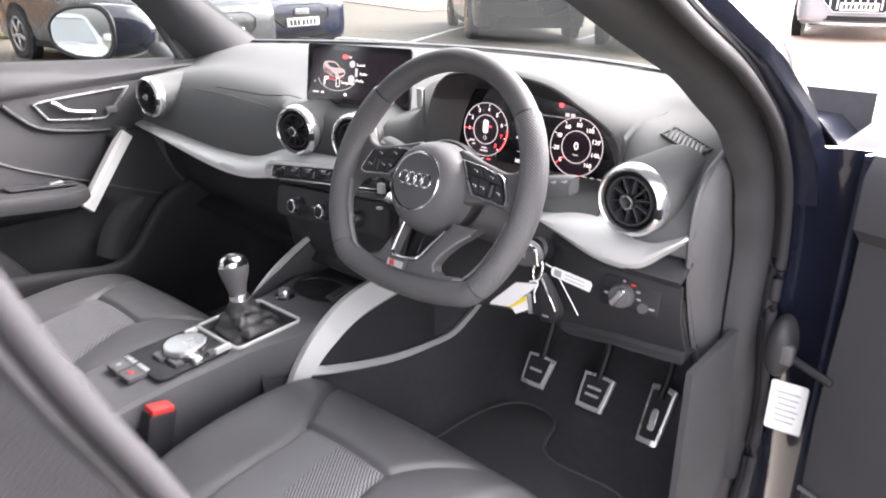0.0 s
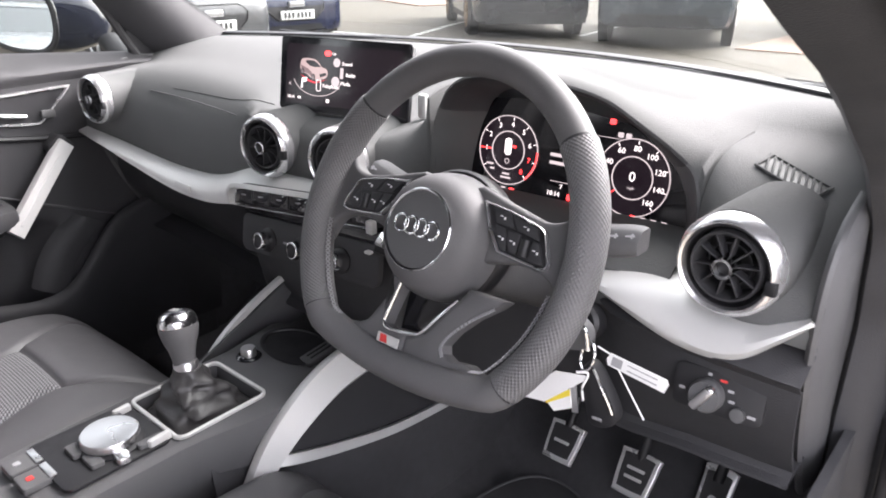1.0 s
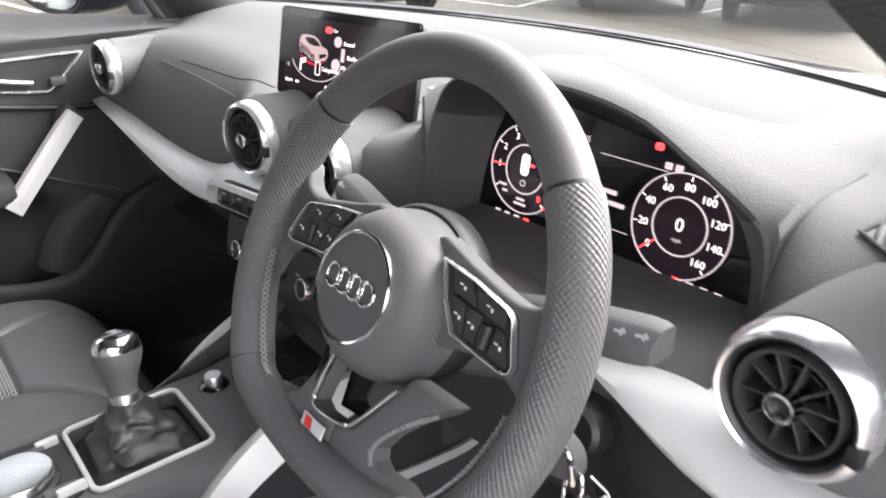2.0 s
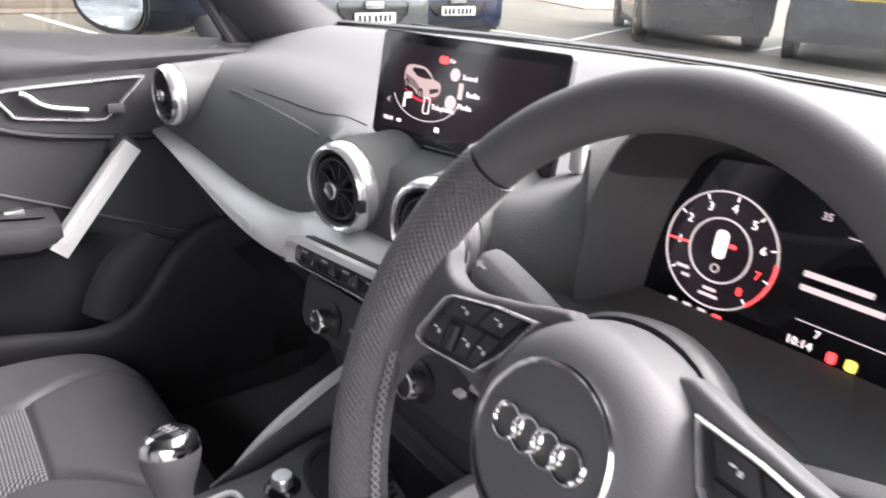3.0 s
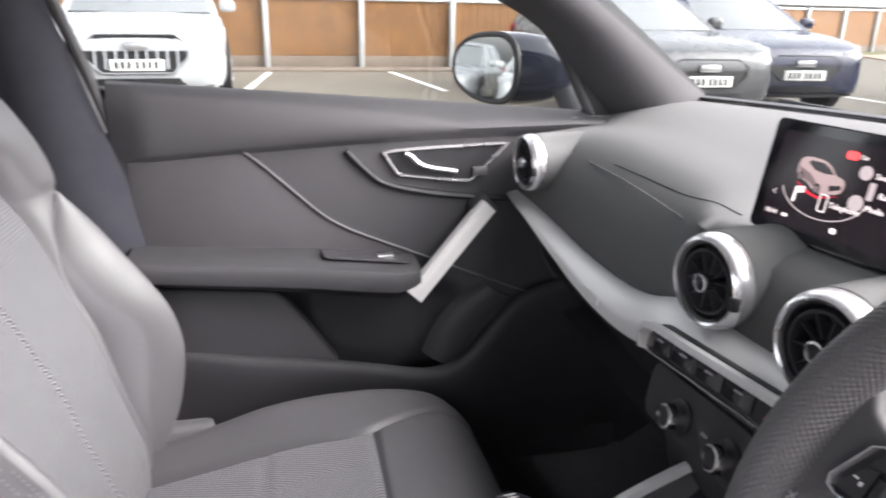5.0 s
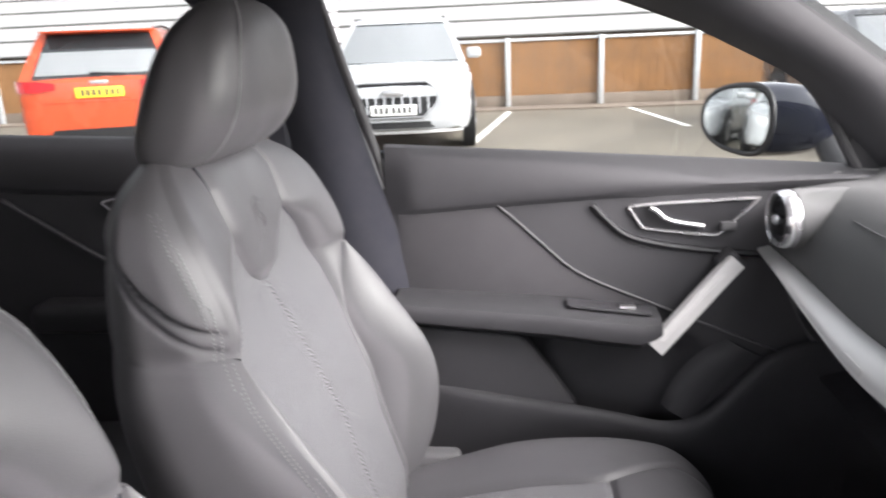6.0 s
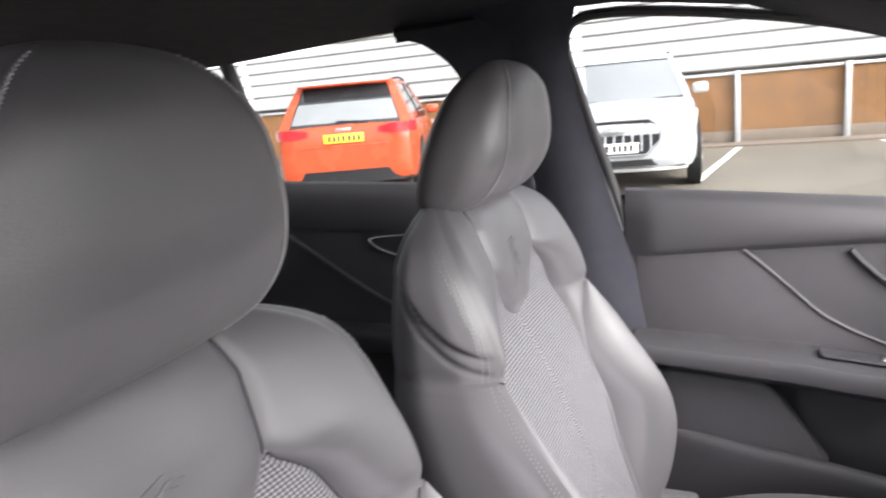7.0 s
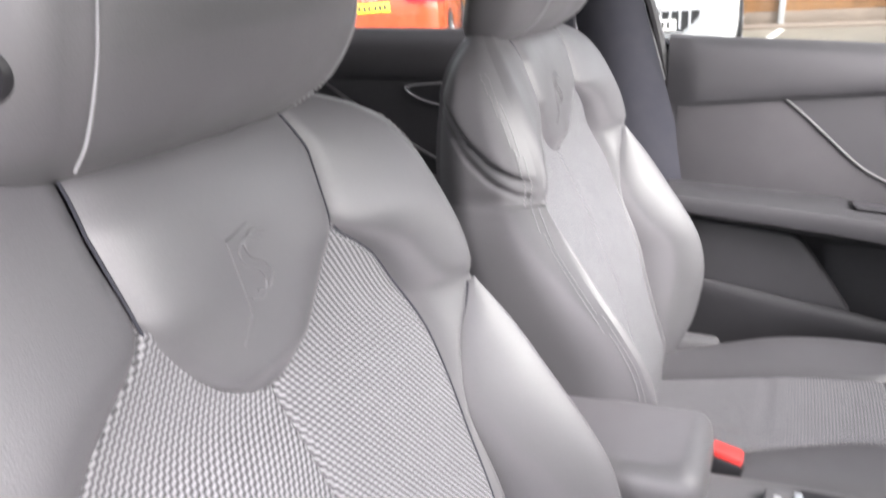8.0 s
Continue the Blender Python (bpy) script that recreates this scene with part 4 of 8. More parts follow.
for x in (-0.045, 0.039):
    part("mark", plate(rounded(0.010, 0.0035, 0.001), cp @ Matrix.Translation((x, -0.002, 0.0078)), 0.0005), BAR_GREY, clim)
part("flap_catch", rbox((0.010, 0.008, 0.004), Matrix.Translation((0.166, 0.266, 0.842)), 0.0012), SILVER, clim, "small silver catch")
part("end_cap", rbox((0.012, 0.010, 0.018), Matrix.Translation((0.168, 0.270, 0.876)), 0.002), SILVER, bar, "silver end cap")

# light switch panel on the driver side
lp = basis((0.613, 0.309, 0.803), (1, 0, 0.06), (0, 0.22, 1))
lights = part("light_switch_panel", plate(rounded(0.088, 0.044, 0.008), lp, 0.006, 0.001), DARK, dash, "black headlamp switch panel with a rotary dial")
dial = part("dial", lathe([(0.0165, 0), (0.0165, 0.013), (0.0145, 0.016), (0, 0.016)], lp @ Matrix.Translation((-0.009, -0.003, 0.004)), 32), HARD, lights)
part("grip", rbox((0.009, 0.030, 0.010), lp @ Matrix.Translation((-0.009, -0.003, 0.022)) @ Matrix.Rotation(radians(-35), 4, "Z"), 0.003), ALU, dial, "silver grip across the dial")
part("small_knob", lathe([(0.007, 0), (0.007, 0.006), (0, 0.0065)], lp @ Matrix.Translation((0.022, -0.014, 0.005)), 16), HARD, lights)
for x, y, w in ((-0.035, -0.004, 0.006), (-0.010, 0.017, 0.004), (0.012, 0.006, 0.006), (0.014, -0.004, 0.006), (0.034, -0.013, 0.008)):
    part("mark", plate(rounded(w, 0.0028, 0.0008), lp @ Matrix.Translation((x, y, 0.0058)), 0.0006), BAR_GREY, lights)
part("mark", plate(rounded(0.007, 0.0025, 0.0008), lp @ Matrix.Translation((0.004, 0.014, 0.0058)), 0.0006), RED_P, lights)


# ================= instrument cluster =================
cl = thing("instrument_cluster", (0.34, 0.42, 0.905), "lit digital instrument cluster with two round dials", "instrument cluster")
cm = basis((0.350, 0.440, 0.962), (1, 0.04, 0), (0, 0.12, 1))
disp = part("display", plate([(x - 0.350, z - 0.965) for x, z in ((0.192, 0.912), (0.505, 0.912), (0.518, 0.950), (0.500, 0.990), (0.42, 1.020), (0.30, 1.035), (0.225, 1.028), (0.192, 0.990))], cm, 0.003), SCREEN, cl, "dark display glass")
part("lower_shelf", sheet([[(x, 0.462, 0.915), (x, 0.41, 0.909), (x, 0.355, 0.903), (x, 0.335, 0.885), (x, 0.335, 0.84)] for x in np.linspace(0.145, 0.535, 9)], 0.003), DASH, cl, "grey plastic shelf below the dials")


def binnacle_wall(lo, hi):
    """Smooth collar that runs from the hood's lip back to the display."""
    rows = []
    for x, z in spline(ARCH_TOP, 4)[lo:hi]:
        q = curve_table([(0.15, 0.367), (0.30, 0.367), (0.45, 0.393), (0.50, 0.419), (0.515, 0.425), (0.53, 0.409)], x)
        row = [(x - (0.352 - x) * 0.016, q - 0.002, z + 0.0015), (x - (0.352 - x) * 0.004, q - 0.004, z - 0.001)]
        for t in np.linspace(0, 1, 7):
            k = t ** 0.8
            row.append((x + (0.352 - x) * (0.014 + 0.116 * k), q + (0.4365 - q) * t, z - 0.004 + (0.955 - z) * 0.16 * k))
        rows.append(row)
    return sheet(rows, 0.002)


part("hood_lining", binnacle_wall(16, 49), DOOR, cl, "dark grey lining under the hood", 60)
part("binnacle_cheek", binnacle_wall(0, 17), DASH, cl, "smooth grey cheek beside the dials", 60)
part("binnacle_cheek", binnacle_wall(48, 65), HARD, cl, "smooth grey cheek beside the dials", 60)


def dial_gauge(cx, cz, r, numbers, a0, a1, red_from, needle):
    m = cm @ Matrix.Translation((cx - 0.350, cz - 0.965, 0.0032))
    g = part("gauge", lathe([(r, 0), (r, 0.0006), (0, 0.0006)], m, 48), GLOW_D, disp, "round lit gauge with white figures")
    part("outer_ring", lathe([(r * 0.995, 0.0006), (r * 0.995, 0.0016), (r * 1.02, 0.0016), (r * 1.02, 0.0006)], m, 56), GLOW_G, g)
    part("inner_ring", lathe([(r * 0.54, 0.0006), (r * 0.54, 0.0014), (r * 0.57, 0.0014), (r * 0.57, 0.0006)], m, 48), GLOW_G, g)
    n = len(numbers)
    for i, s in enumerate(numbers):
        t = i / (n - 1)
        a = radians(a0 + (a1 - a0) * t)
        hot = red_from is not None and i >= red_from
        k = m @ Matrix.Translation((math.cos(a) * r * 0.76, math.sin(a) * r * 0.76, 0.001))
        if s:
            lettering(s, r * 0.21, k, "numeral", GLOW_R if hot else GLOW_W, g)
        part("tick", rbox((r * 0.09, 0.0008, 0.0006), m @ Matrix.Rotation(a, 4, "Z") @ Matrix.Translation((r * 0.93, 0, 0.001)), 0), GLOW_W, g)
    if red_from is not None:
        b = radians(a0 + (a1 - a0) * (red_from - 0.6) / (n - 1)), radians(a1)
        pts = [m @ Vector((math.cos(a) * r * 1.0, math.sin(a) * r * 1.0, 0.0018)) for a in np.linspace(b[0], b[1], 14)]
        part("red_band", tube(pts, 0.0011, 6), GLOW_R, g)
    a = radians(needle)
    part("needle", rbox((r * 0.40, 0.0014, 0.0008), m @ Matrix.Rotation(a, 4, "Z") @ Matrix.Translation((r * 0.78, 0, 0.0018)), 0), GLOW_R, g)
    return g, m


g1_, m1_ = dial_gauge(0.261, 0.9635, 0.0445, ["", "1", "2", "3", "4", "5", "6", "7", "8"], 215, -48, 7, 182)
g2_, m2_ = dial_gauge(0.4355, 0.9585, 0.0455, ["0", "20", "40", "60", "80", "100", "120", "140", "160"], 222, -48, None, 222)
lettering("0", 0.017, m2_ @ Matrix.Translation((0, 0.001, 0.001)), "numeral", GLOW_W, g2_)
lettering("mph", 0.005, m2_ @ Matrix.Translation((0, -0.012, 0.001)), "caption", GLOW_G, g2_)
part("car_symbol", plate(rounded(0.010, 0.022, 0.004), m1_ @ Matrix.Translation((0, 0.005, 0.001)), 0.0006), GLOW_W, g1_)
part("door_symbol", plate(rounded(0.006, 0.003, 0.001), m1_ @ Matrix.Translation((0.009, 0.006, 0.001)), 0.0006), GLOW_R, g1_)
part("ring_symbol", lathe([(0.0035, 0), (0.0035, 0.0006), (0.0026, 0.0006), (0.0026, 0)], m1_ @ Matrix.Translation((0, -0.014, 0.001)), 16), GLOW_G, g1_)
for dx, dz, w in ((-0.026, -0.021, 0.011), (-0.022, -0.027, 0.007), (0.0, -0.031, 0.011), (0.0, -0.036, 0.016)):
    part("caption", plate(rounded(w, 0.0025, 0.0008), m1_ @ Matrix.Translation((dx, dz, 0.001)), 0.0006), GLOW_G, g1_)
mid = cm @ Matrix.Translation((0, 0, 0.0034))
lettering("10:14", 0.0085, mid @ Matrix.Translation((-0.016, -0.045, 0.0002)), "clock", GLOW_W, disp)
for dz, w in ((0.004, 0.046), (-0.006, 0.056)):
    part("caption", plate(rounded(w, 0.0042, 0.001), mid @ Matrix.Translation((-0.026 + w / 2, dz, 0.0002)), 0.0004), GLOW_G, disp)
lettering("7", 0.008, mid @ Matrix.Translation((-0.006, -0.035, 0.0002)), "numeral", GLOW_W, disp)
lettering("35", 0.0075, mid @ Matrix.Translation((-0.022, 0.045, 0.0002)), "numeral", GLOW_G, disp)
part("rule", rbox((0.060, 0.0006, 0.0006), mid @ Matrix.Translation((0.008, -0.029, 0.0004)), 0), GLOW_G, disp)
part("rule", rbox((0.070, 0.0006, 0.0006), mid @ Matrix.Translation((0.030, 0.036, 0.0004)), 0), GLOW_G, disp)
part("belt_lamp", plate(rounded(0.006, 0.008, 0.002), mid @ Matrix.Translation((0.007, -0.046, 0.0002)), 0.0006), GLOW_R, disp)
part("warning_lamp", plate(rounded(0.007, 0.008, 0.002), mid @ Matrix.Translation((0.020, -0.046, 0.0002)), 0.0006), GLOW_Y, disp)
part("warning_lamp", plate(rounded(0.008, 0.0065, 0.002), mid @ Matrix.Translation((0.052, 0.055, 0.0002)), 0.0006), GLOW_R, disp)
for dx in (0.064, 0.074):
    part("warning_lamp", plate(rounded(0.007, 0.006, 0.001), mid @ Matrix.Translation((dx, 0.041, 0.0002)), 0.0006), GLOW_G, disp)
for x0, s in ((-0.105, GLOW_R), (0.105, GLOW_R)):
    for i in range(4):
        part("fuel_mark", plate(rounded(0.007, 0.003, 0.001), mid @ Matrix.Translation((x0 + i * 0.013 - 0.012, -0.0515, 0.0002)), 0.0006), s if i == (0 if x0 > 0 else 3) else GLOW_G, disp)

# ================= middle screen =================
sm = basis((-0.0330, 0.411, 1.026), (1, 0.19, 0.0), (0, 0.18, 1))
scr = thing("infotainment_screen", (-0.034, 0.43, 0.962), "upright black infotainment screen showing a lit menu", "screen")
part("housing", plate(rounded(0.242, 0.112, 0.006), sm @ Matrix.Translation((0, 0, -0.008)), 0.008, 0.001), DARK, scr)
face = part("display", plate(rounded(0.239, 0.109, 0.005), sm @ Matrix.Translation((0, 0, 0.0005)), 0.0012), SCREEN, scr, "glossy black display")
part("foot", rbox((0.16, 0.05, 0.025), Matrix.Translation((-0.034, 0.440, 0.972)) @ Matrix.Rotation(radians(10.8), 4, 'Z'), 0.006), DARK, scr)
part("side_button", rbox((0.016, 0.010, 0.036), Matrix.Translation((0.099, 0.446, 0.995)), 0.004), SILVER, scr, "small silver button block")
ss = sm @ Matrix.Translation((0, 0, 0.0018))
part("lit_area", plate(rounded(0.216, 0.090, 0.002), ss, 0.0002), GLOW_D, face)
ss = sm @ Matrix.Translation((0, 0, 0.0022))
# the drawn car, its shadow and the ring of menu signs
CAR_LINE = [(-0.0788, 0.0201), (-0.0717, 0.0240), (-0.0540, 0.0236), (-0.0444, 0.0191), (-0.0381, 0.0127), (-0.0292, 0.0101), (-0.0264, 0.0039), (-0.0292, -0.0026), (-0.0381, -0.0057), (-0.0522, -0.0075), (-0.0586, -0.0050), (-0.0664, 0.0004), (-0.0742, 0.0025), (-0.0798, 0.0087)]
part("car_drawing", plate([tuple(q) for q in spline(CAR_LINE, 3, True)], ss, 0.0003), glow("lit_pale_car", (0.62, 0.46, 0.44), 0.09), face)
part("car_windows", plate([(-0.0699, 0.0188), (-0.0671, 0.0214), (-0.0529, 0.0212), (-0.0458, 0.0174), (-0.0398, 0.0125), (-0.0505, 0.0117), (-0.0611, 0.0131)], ss @ Matrix.Translation((0, 0, 0.0004)), 0.0003), GLOW_D, face)
part("car_side", plate([(-0.0790, 0.0140), (-0.0640, 0.0085), (-0.0560, 0.0020), (-0.0560, -0.0035), (-0.0640, 0.0010), (-0.0760, 0.0040)], ss @ Matrix.Translation((0, 0, 0.0003)), 0.0003), glow("lit_shaded_car", (0.30, 0.20, 0.20), 0.07), face)
part("car_nose", plate([(-0.0420, 0.0020), (-0.0300, 0.0045), (-0.0285, 0.0010), (-0.0400, -0.0030)], ss @ Matrix.Translation((0, 0, 0.0004)), 0.0003), GLOW_D, face)
for x, y, r in ((-0.0750, 0.0040, 0.0042), (-0.0535, -0.0040, 0.0050)):
    part("wheel_drawing", lathe([(r, 0), (r, 0.0004), (0, 0.0004)], ss @ Matrix.Translation((x, y, 0.0005)) @ Matrix.Diagonal((0.72, 1.15, 1, 1)), 16), GLOW_D, face)
    part("wheel_drawing", lathe([(r * 0.6, 0), (r * 0.6, 0.0004), (0, 0.0004)], ss @ Matrix.Translation((x, y, 0.0009)) @ Matrix.Diagonal((0.72, 1.15, 1, 1)), 14), glow("lit_dim_wheel", (0.3, 0.24, 0.24), 0.08), face)
part("red_shadow", plate([(-0.078, -0.001), (-0.060, -0.0085), (-0.048, -0.0105), (-0.028, -0.0050), (-0.050, -0.0125), (-0.066, -0.0095)], ss, 0.0003), glow("lit_dim_red", (0.35, 0.01, 0.02), 0.3), face)
part("menu_tile", plate(rounded(0.012, 0.0075, 0.003), ss @ Matrix.Translation((-0.0275, 0.0335, 0)), 0.0003), GLOW_R, face)
lettering("Car", 0.0055, ss @ Matrix.Translation((-0.0155, 0.0335, 0.0005)), "caption", GLOW_W, face)
for x, y, r in ((-0.010, 0.021, 0.0065), (-0.011, -0.007, 0.0075)):
    part("menu_disc", lathe([(r, 0), (r, 0.0004), (0, 0.0004)], ss @ Matrix.Translation((x, y, 0)), 20), GLOW_G, face)
part("menu_icon", plate(rounded(0.006, 0.016, 0.001), ss @ Matrix.Translation((0.000, 0.006, 0)), 0.0003), GLOW_G, face)
part("menu_icon", frame_plate(rounded(0.009, 0.017, 0.002), 0.001, ss @ Matrix.Translation((-0.043, -0.015, 0)), 0.0004), GLOW_W, face)
part("menu_icon", plate([(-0.077, -0.021), (-0.076, -0.006), (-0.066, -0.004), (-0.066, -0.010), (-0.074, -0.012), (-0.074, -0.021)], ss, 0.0003), GLOW_W, face)
for s, x, y in (("Sound", 0.000, 0.020), ("Radio", 0.008, 0.004), ("Media", -0.001, -0.009), ("Telephone", -0.036, -0.015)):
    lettering(s, 0.0075, ss @ Matrix.Translation((x, y, 0.0002)), "caption", GLOW_W, face, "LEFT")
lettering("10:14", 0.0065, ss @ Matrix.Translation((-0.104, -0.036, 0.0002)), "caption", GLOW_W, face, "LEFT")
part("caption", plate(rounded(0.006, 0.003, 0.0005), ss @ Matrix.Translation((-0.080, -0.036, 0)), 0.0003), GLOW_W, face)
part("caption", plate([(-0.102, -0.016), (-0.097, -0.013), (-0.0975, -0.0145), (-0.100, -0.016), (-0.0975, -0.0175), (-0.097, -0.019)], ss, 0.0003), GLOW_G, face)
part("page_mark", plate(rounded(0.006, 0.005, 0.001), ss @ Matrix.Translation((-0.024, -0.037, 0)), 0.0003), GLOW_W, face)
arc = [ss @ Vector((-0.046 + 0.047 * math.cos(a), 0.0 + 0.030 * math.sin(a) - 0.001, 0.0002)) for a in np.linspace(radians(195), radians(345), 20)]
part("ring_line", tube(arc, 0.0006, 5), GLOW_G, face)

# ================= steering wheel =================
# wheel axis leans back; ex to the right, ey up the wheel's face, ez out towards the driver
TILT_W = 25
WM = basis((0.338, 0.2005, 0.933), (1, 0, 0), (0, math.sin(radians(TILT_W)), math.cos(radians(TILT_W))))
sw = thing("steering_wheel", WM.translation, "flat-bottomed black leather steering wheel with chrome trim", "steering wheel")


def rim_piece(a0, a1, r, ends=True):
    pts = []
    for i in range(33):
        a = radians(a0 + (a1 - a0) * i / 32)
        x, y = 0.172 * math.cos(a), 0.182 * math.sin(a)
        if y < -0.130:
            y = -0.130 - (abs(y) - 0.130) * 0.32
        pts.append(WM @ Vector((x, y, 0.0)))
    zn = WM.to_3x3() @ Vector((0, 0, 1))
    return tube(pts, r, 20, False, 1.12, zn)


def lay_out(ob, length, girth, rows=33, cols=20):
    """Gives a bar its own length and girth, in metres, as texture coordinates."""
    me = ob.data
    uv = me.uv_layers.new(name="UVMap")
    for f in me.polygons:
        ids = [me.loops[i].vertex_index for i in f.loop_indices]
        wrap = {v % cols for v in ids} >= {0, cols - 1} and len(ids) == 4
        for i, v in zip(f.loop_indices, ids):
            c = cols if wrap and v % cols == 0 else v % cols
            uv.data[i].uv = (v // cols / (rows - 1) * length, c / cols * girth)


part("rim_top", rim_piece(40, 140, 0.0168), WHEEL_L, sw, "smooth black leather top of the rim")
lay_out(part("grip", rim_piece(-40.5, 39.3, 0.0182), PERF, sw, "perforated black leather grip"), 0.242, 0.1144)
lay_out(part("grip", rim_piece(140.7, 220.5, 0.0182), PERF, sw, "perforated black leather grip"), 0.242, 0.1144)
part("rim_bottom", rim_piece(221, 319, 0.0176), WHEEL_L, sw, "smooth black leather flat bottom of the rim")
for a in (39.7, 140.3, 220.7, 319.3):
    part("seam", rim_piece(a - 0.5, a + 0.5, 0.0173), DARK, sw)


def stitches(a0, a1):
    """Cross stitches on the inner side of the rim."""
    bm = bmesh.new()
    n = int(abs(a1 - a0) / 1.7)
    for i in range(n):
        a = radians(a0 + (a1 - a0) * i / n)
        x, y = 0.1505 * math.cos(a), 0.1605 * math.sin(a)
        if y < -0.115:
            y = -0.115 - (abs(y) - 0.115) * 0.25
        for s in (1, -1):
            k = WM @ Matrix.Translation((x, y, 0.0035)) @ Matrix.Rotation(a, 4, "Z") @ Matrix.Rotation(radians(35 * s), 4, "X")
            rbox((0.0011, 0.0010, 0.0075), k, 0, 1, bm)
    return bm


for a0, a1 in ((188, 232), (-52, -8)):
    part("stitching", stitches(a0, a1), THREAD, sw, "grey cross stitching")

# airbag pad: an oval dome
pad = bmesh.new()
rows = []
for t in np.linspace(0, 1, 9):
    k = math.cos(t * math.pi / 2) ** 0.45 if t < 1 else 0.02
    row = []
    for j in range(40):
        a = 2 * math.pi * j / 40
        ry = 0.066 if math.sin(a) > 0 else 0.072
        row.append(WM @ Vector((0.070 * k * math.cos(a), ry * k * math.sin(a), -0.030 + 0.060 * math.sin(t * math.pi / 2))))
    rows.append(row)
part("airbag_pad", loft(rows), WHEEL_L, sw, "smooth round airbag pad")
part("collar", loft([[WM @ Vector((0.073 * math.cos(a) * s, 0.073 * math.sin(a) * s, z)) for a in np.linspace(0, 6.2832, 40, endpoint=False)] for s, z in ((0.9, -0.055), (0.98, -0.045), (0.98, -0.026), (0.94, -0.022))]), DARK, sw)
em = WM @ Matrix.Translation((0.0, -0.002, 0.0285))
part("badge_ring", lathe([(0.0425, -0.006), (0.0425, 0.0016), (0.0412, 0.0026), (0.0395, 0.0016), (0.0395, -0.006)], em, 56), CHROME, sw, "thin chrome ring round the emblem")
part("badge_disc", lathe([(0.0395, -0.004), (0.0392, 0.0005), (0.02, 0.0012), (0, 0.0014)], em, 48), HARD, sw)
for i in range(4):
    x = -0.0204 + 0.0136 * i
    ring = [em @ Vector((x + 0.0088 * math.cos(a), 0.002 + 0.0088 * math.sin(a), 0.0028)) for a in np.linspace(0, 6.2832, 28, endpoint=False)]
    part("emblem_ring", tube(ring, 0.0015, 8, True), CHROME, sw, "chrome emblem ring")


def mirrored(outline, sgn):
    return [(sgn * x, y) for x, y in outline]


def spoke_buttons(sgn):
    """Side spoke that flares into the rim, with a framed pod of buttons."""
    ol = [tuple(q) for q in spline([(0.030, 0.055), (0.073, 0.049), (0.105, 0.042), (0.124, 0.040), (0.140, 0.046), (0.153, 0.064), (0.166, 0.040), (0.168, 0.0), (0.160, -0.048), (0.150, -0.024), (0.134, -0.011), (0.100, -0.007), (0.050, -0.012)], 3, True)]
    s = part("spoke", plate(mirrored(ol, sgn), WM @ Matrix.Translation((0, 0, -0.020)), 0.016, 0.005, 3), WHEEL_L, sw, "black leather spoke")
    o = mirrored([(0.050, 0.045), (0.085, 0.041), (0.119, 0.034), (0.126, 0.030), (0.139, 0.002), (0.137, -0.004), (0.129, -0.006), (0.080, -0.001), (0.064, 0.018)], sgn)
    k = WM @ Matrix.Translation((0, 0, -0.006))
    part("button_pad", plate(o, k, 0.005, 0.0015), DARK, s, "black button pad")
    part("chrome_frame", frame_plate(o, 0.0022, k, 0.0085), BRIGHT, s, "chrome frame round the buttons")
    keys_ = [[(0.060, 0.0425), (0.084, 0.0385), (0.094, 0.0240), (0.070, 0.0265)], [(0.0855, 0.0382), (0.118, 0.0318), (0.1225, 0.0200), (0.0955, 0.0238)],
             [(0.0690, 0.0250), (0.0830, 0.0235), (0.0900, 0.0020), (0.0815, 0.0020)], [(0.0845, 0.0233), (0.1010, 0.0222), (0.1020, 0.0010), (0.0915, 0.0018)],
             [(0.1150, 0.0205), (0.1228, 0.0185), (0.1345, -0.0020), (0.1150, -0.0005)]]
    for q in keys_:
        cx, cy = sum(p[0] for p in q) / 4, sum(p[1] for p in q) / 4
        o2 = [tuple(v) for v in spline([(p[0] + (cx - p[0]) * 0.05, p[1] + (cy - p[1]) * 0.05) for p in q], 1, True)]
        bt = part("button", plate(mirrored(o2, sgn), k @ Matrix.Translation((0, 0, 0.0045)), 0.0028, 0.0008), KNEE, s)
        for dx, dy, w, h in ((-0.0022, 0.001, 0.0034, 0.0011), (0.0020, -0.0006, 0.0022, 0.0026)):
            part("sign", plate(rounded(w, h, 0.0004), k @ Matrix.Translation((sgn * cx + dx, cy + dy, 0.0073)), 0.0003), WHITE_P, bt)
    part("thumb_wheel", tube([k @ Vector((sgn * 0.108, 0.002, 0.0055)), k @ Vector((sgn * 0.108, 0.018, 0.0055))], 0.0052, 16), DARK, s, "ribbed thumb wheel")
    return s


spoke_buttons(1)
spoke_buttons(-1)


# the wheel is turned a little, so the fork leans towards one side
ARM_R = [(0.0, -0.1125), (0.009, -0.1105), (0.021, -0.1040), (0.036, -0.082), (0.051, -0.060), (0.060, -0.045), (0.104, -0.044), (0.096, -0.053), (0.074, -0.071), (0.056, -0.091), (0.047, -0.107), (0.050, -0.115), (0.060, -0.1195), (0.082, -0.116), (0.102, -0.122), (0.100, -0.140), (0.0, -0.146)]
ARM_L = [(0.0, -0.1125), (-0.024, -0.1145), (-0.034, -0.110), (-0.033, -0.100), (-0.026, -0.066), (-0.022, -0.045), (-0.048, -0.045), (-0.036, -0.073), (-0.048, -0.096), (-0.058, -0.113), (-0.075, -0.122), (-0.100, -0.126), (-0.100, -0.140), (0.0, -0.146)]


def fork_arm(outline):
    """One arm of the forked lower spoke, from the pad to the flat bottom of the rim."""
    return plate(outline, WM @ Matrix.Translation((0, 0, -0.020)), 0.020, 0.005, 3)


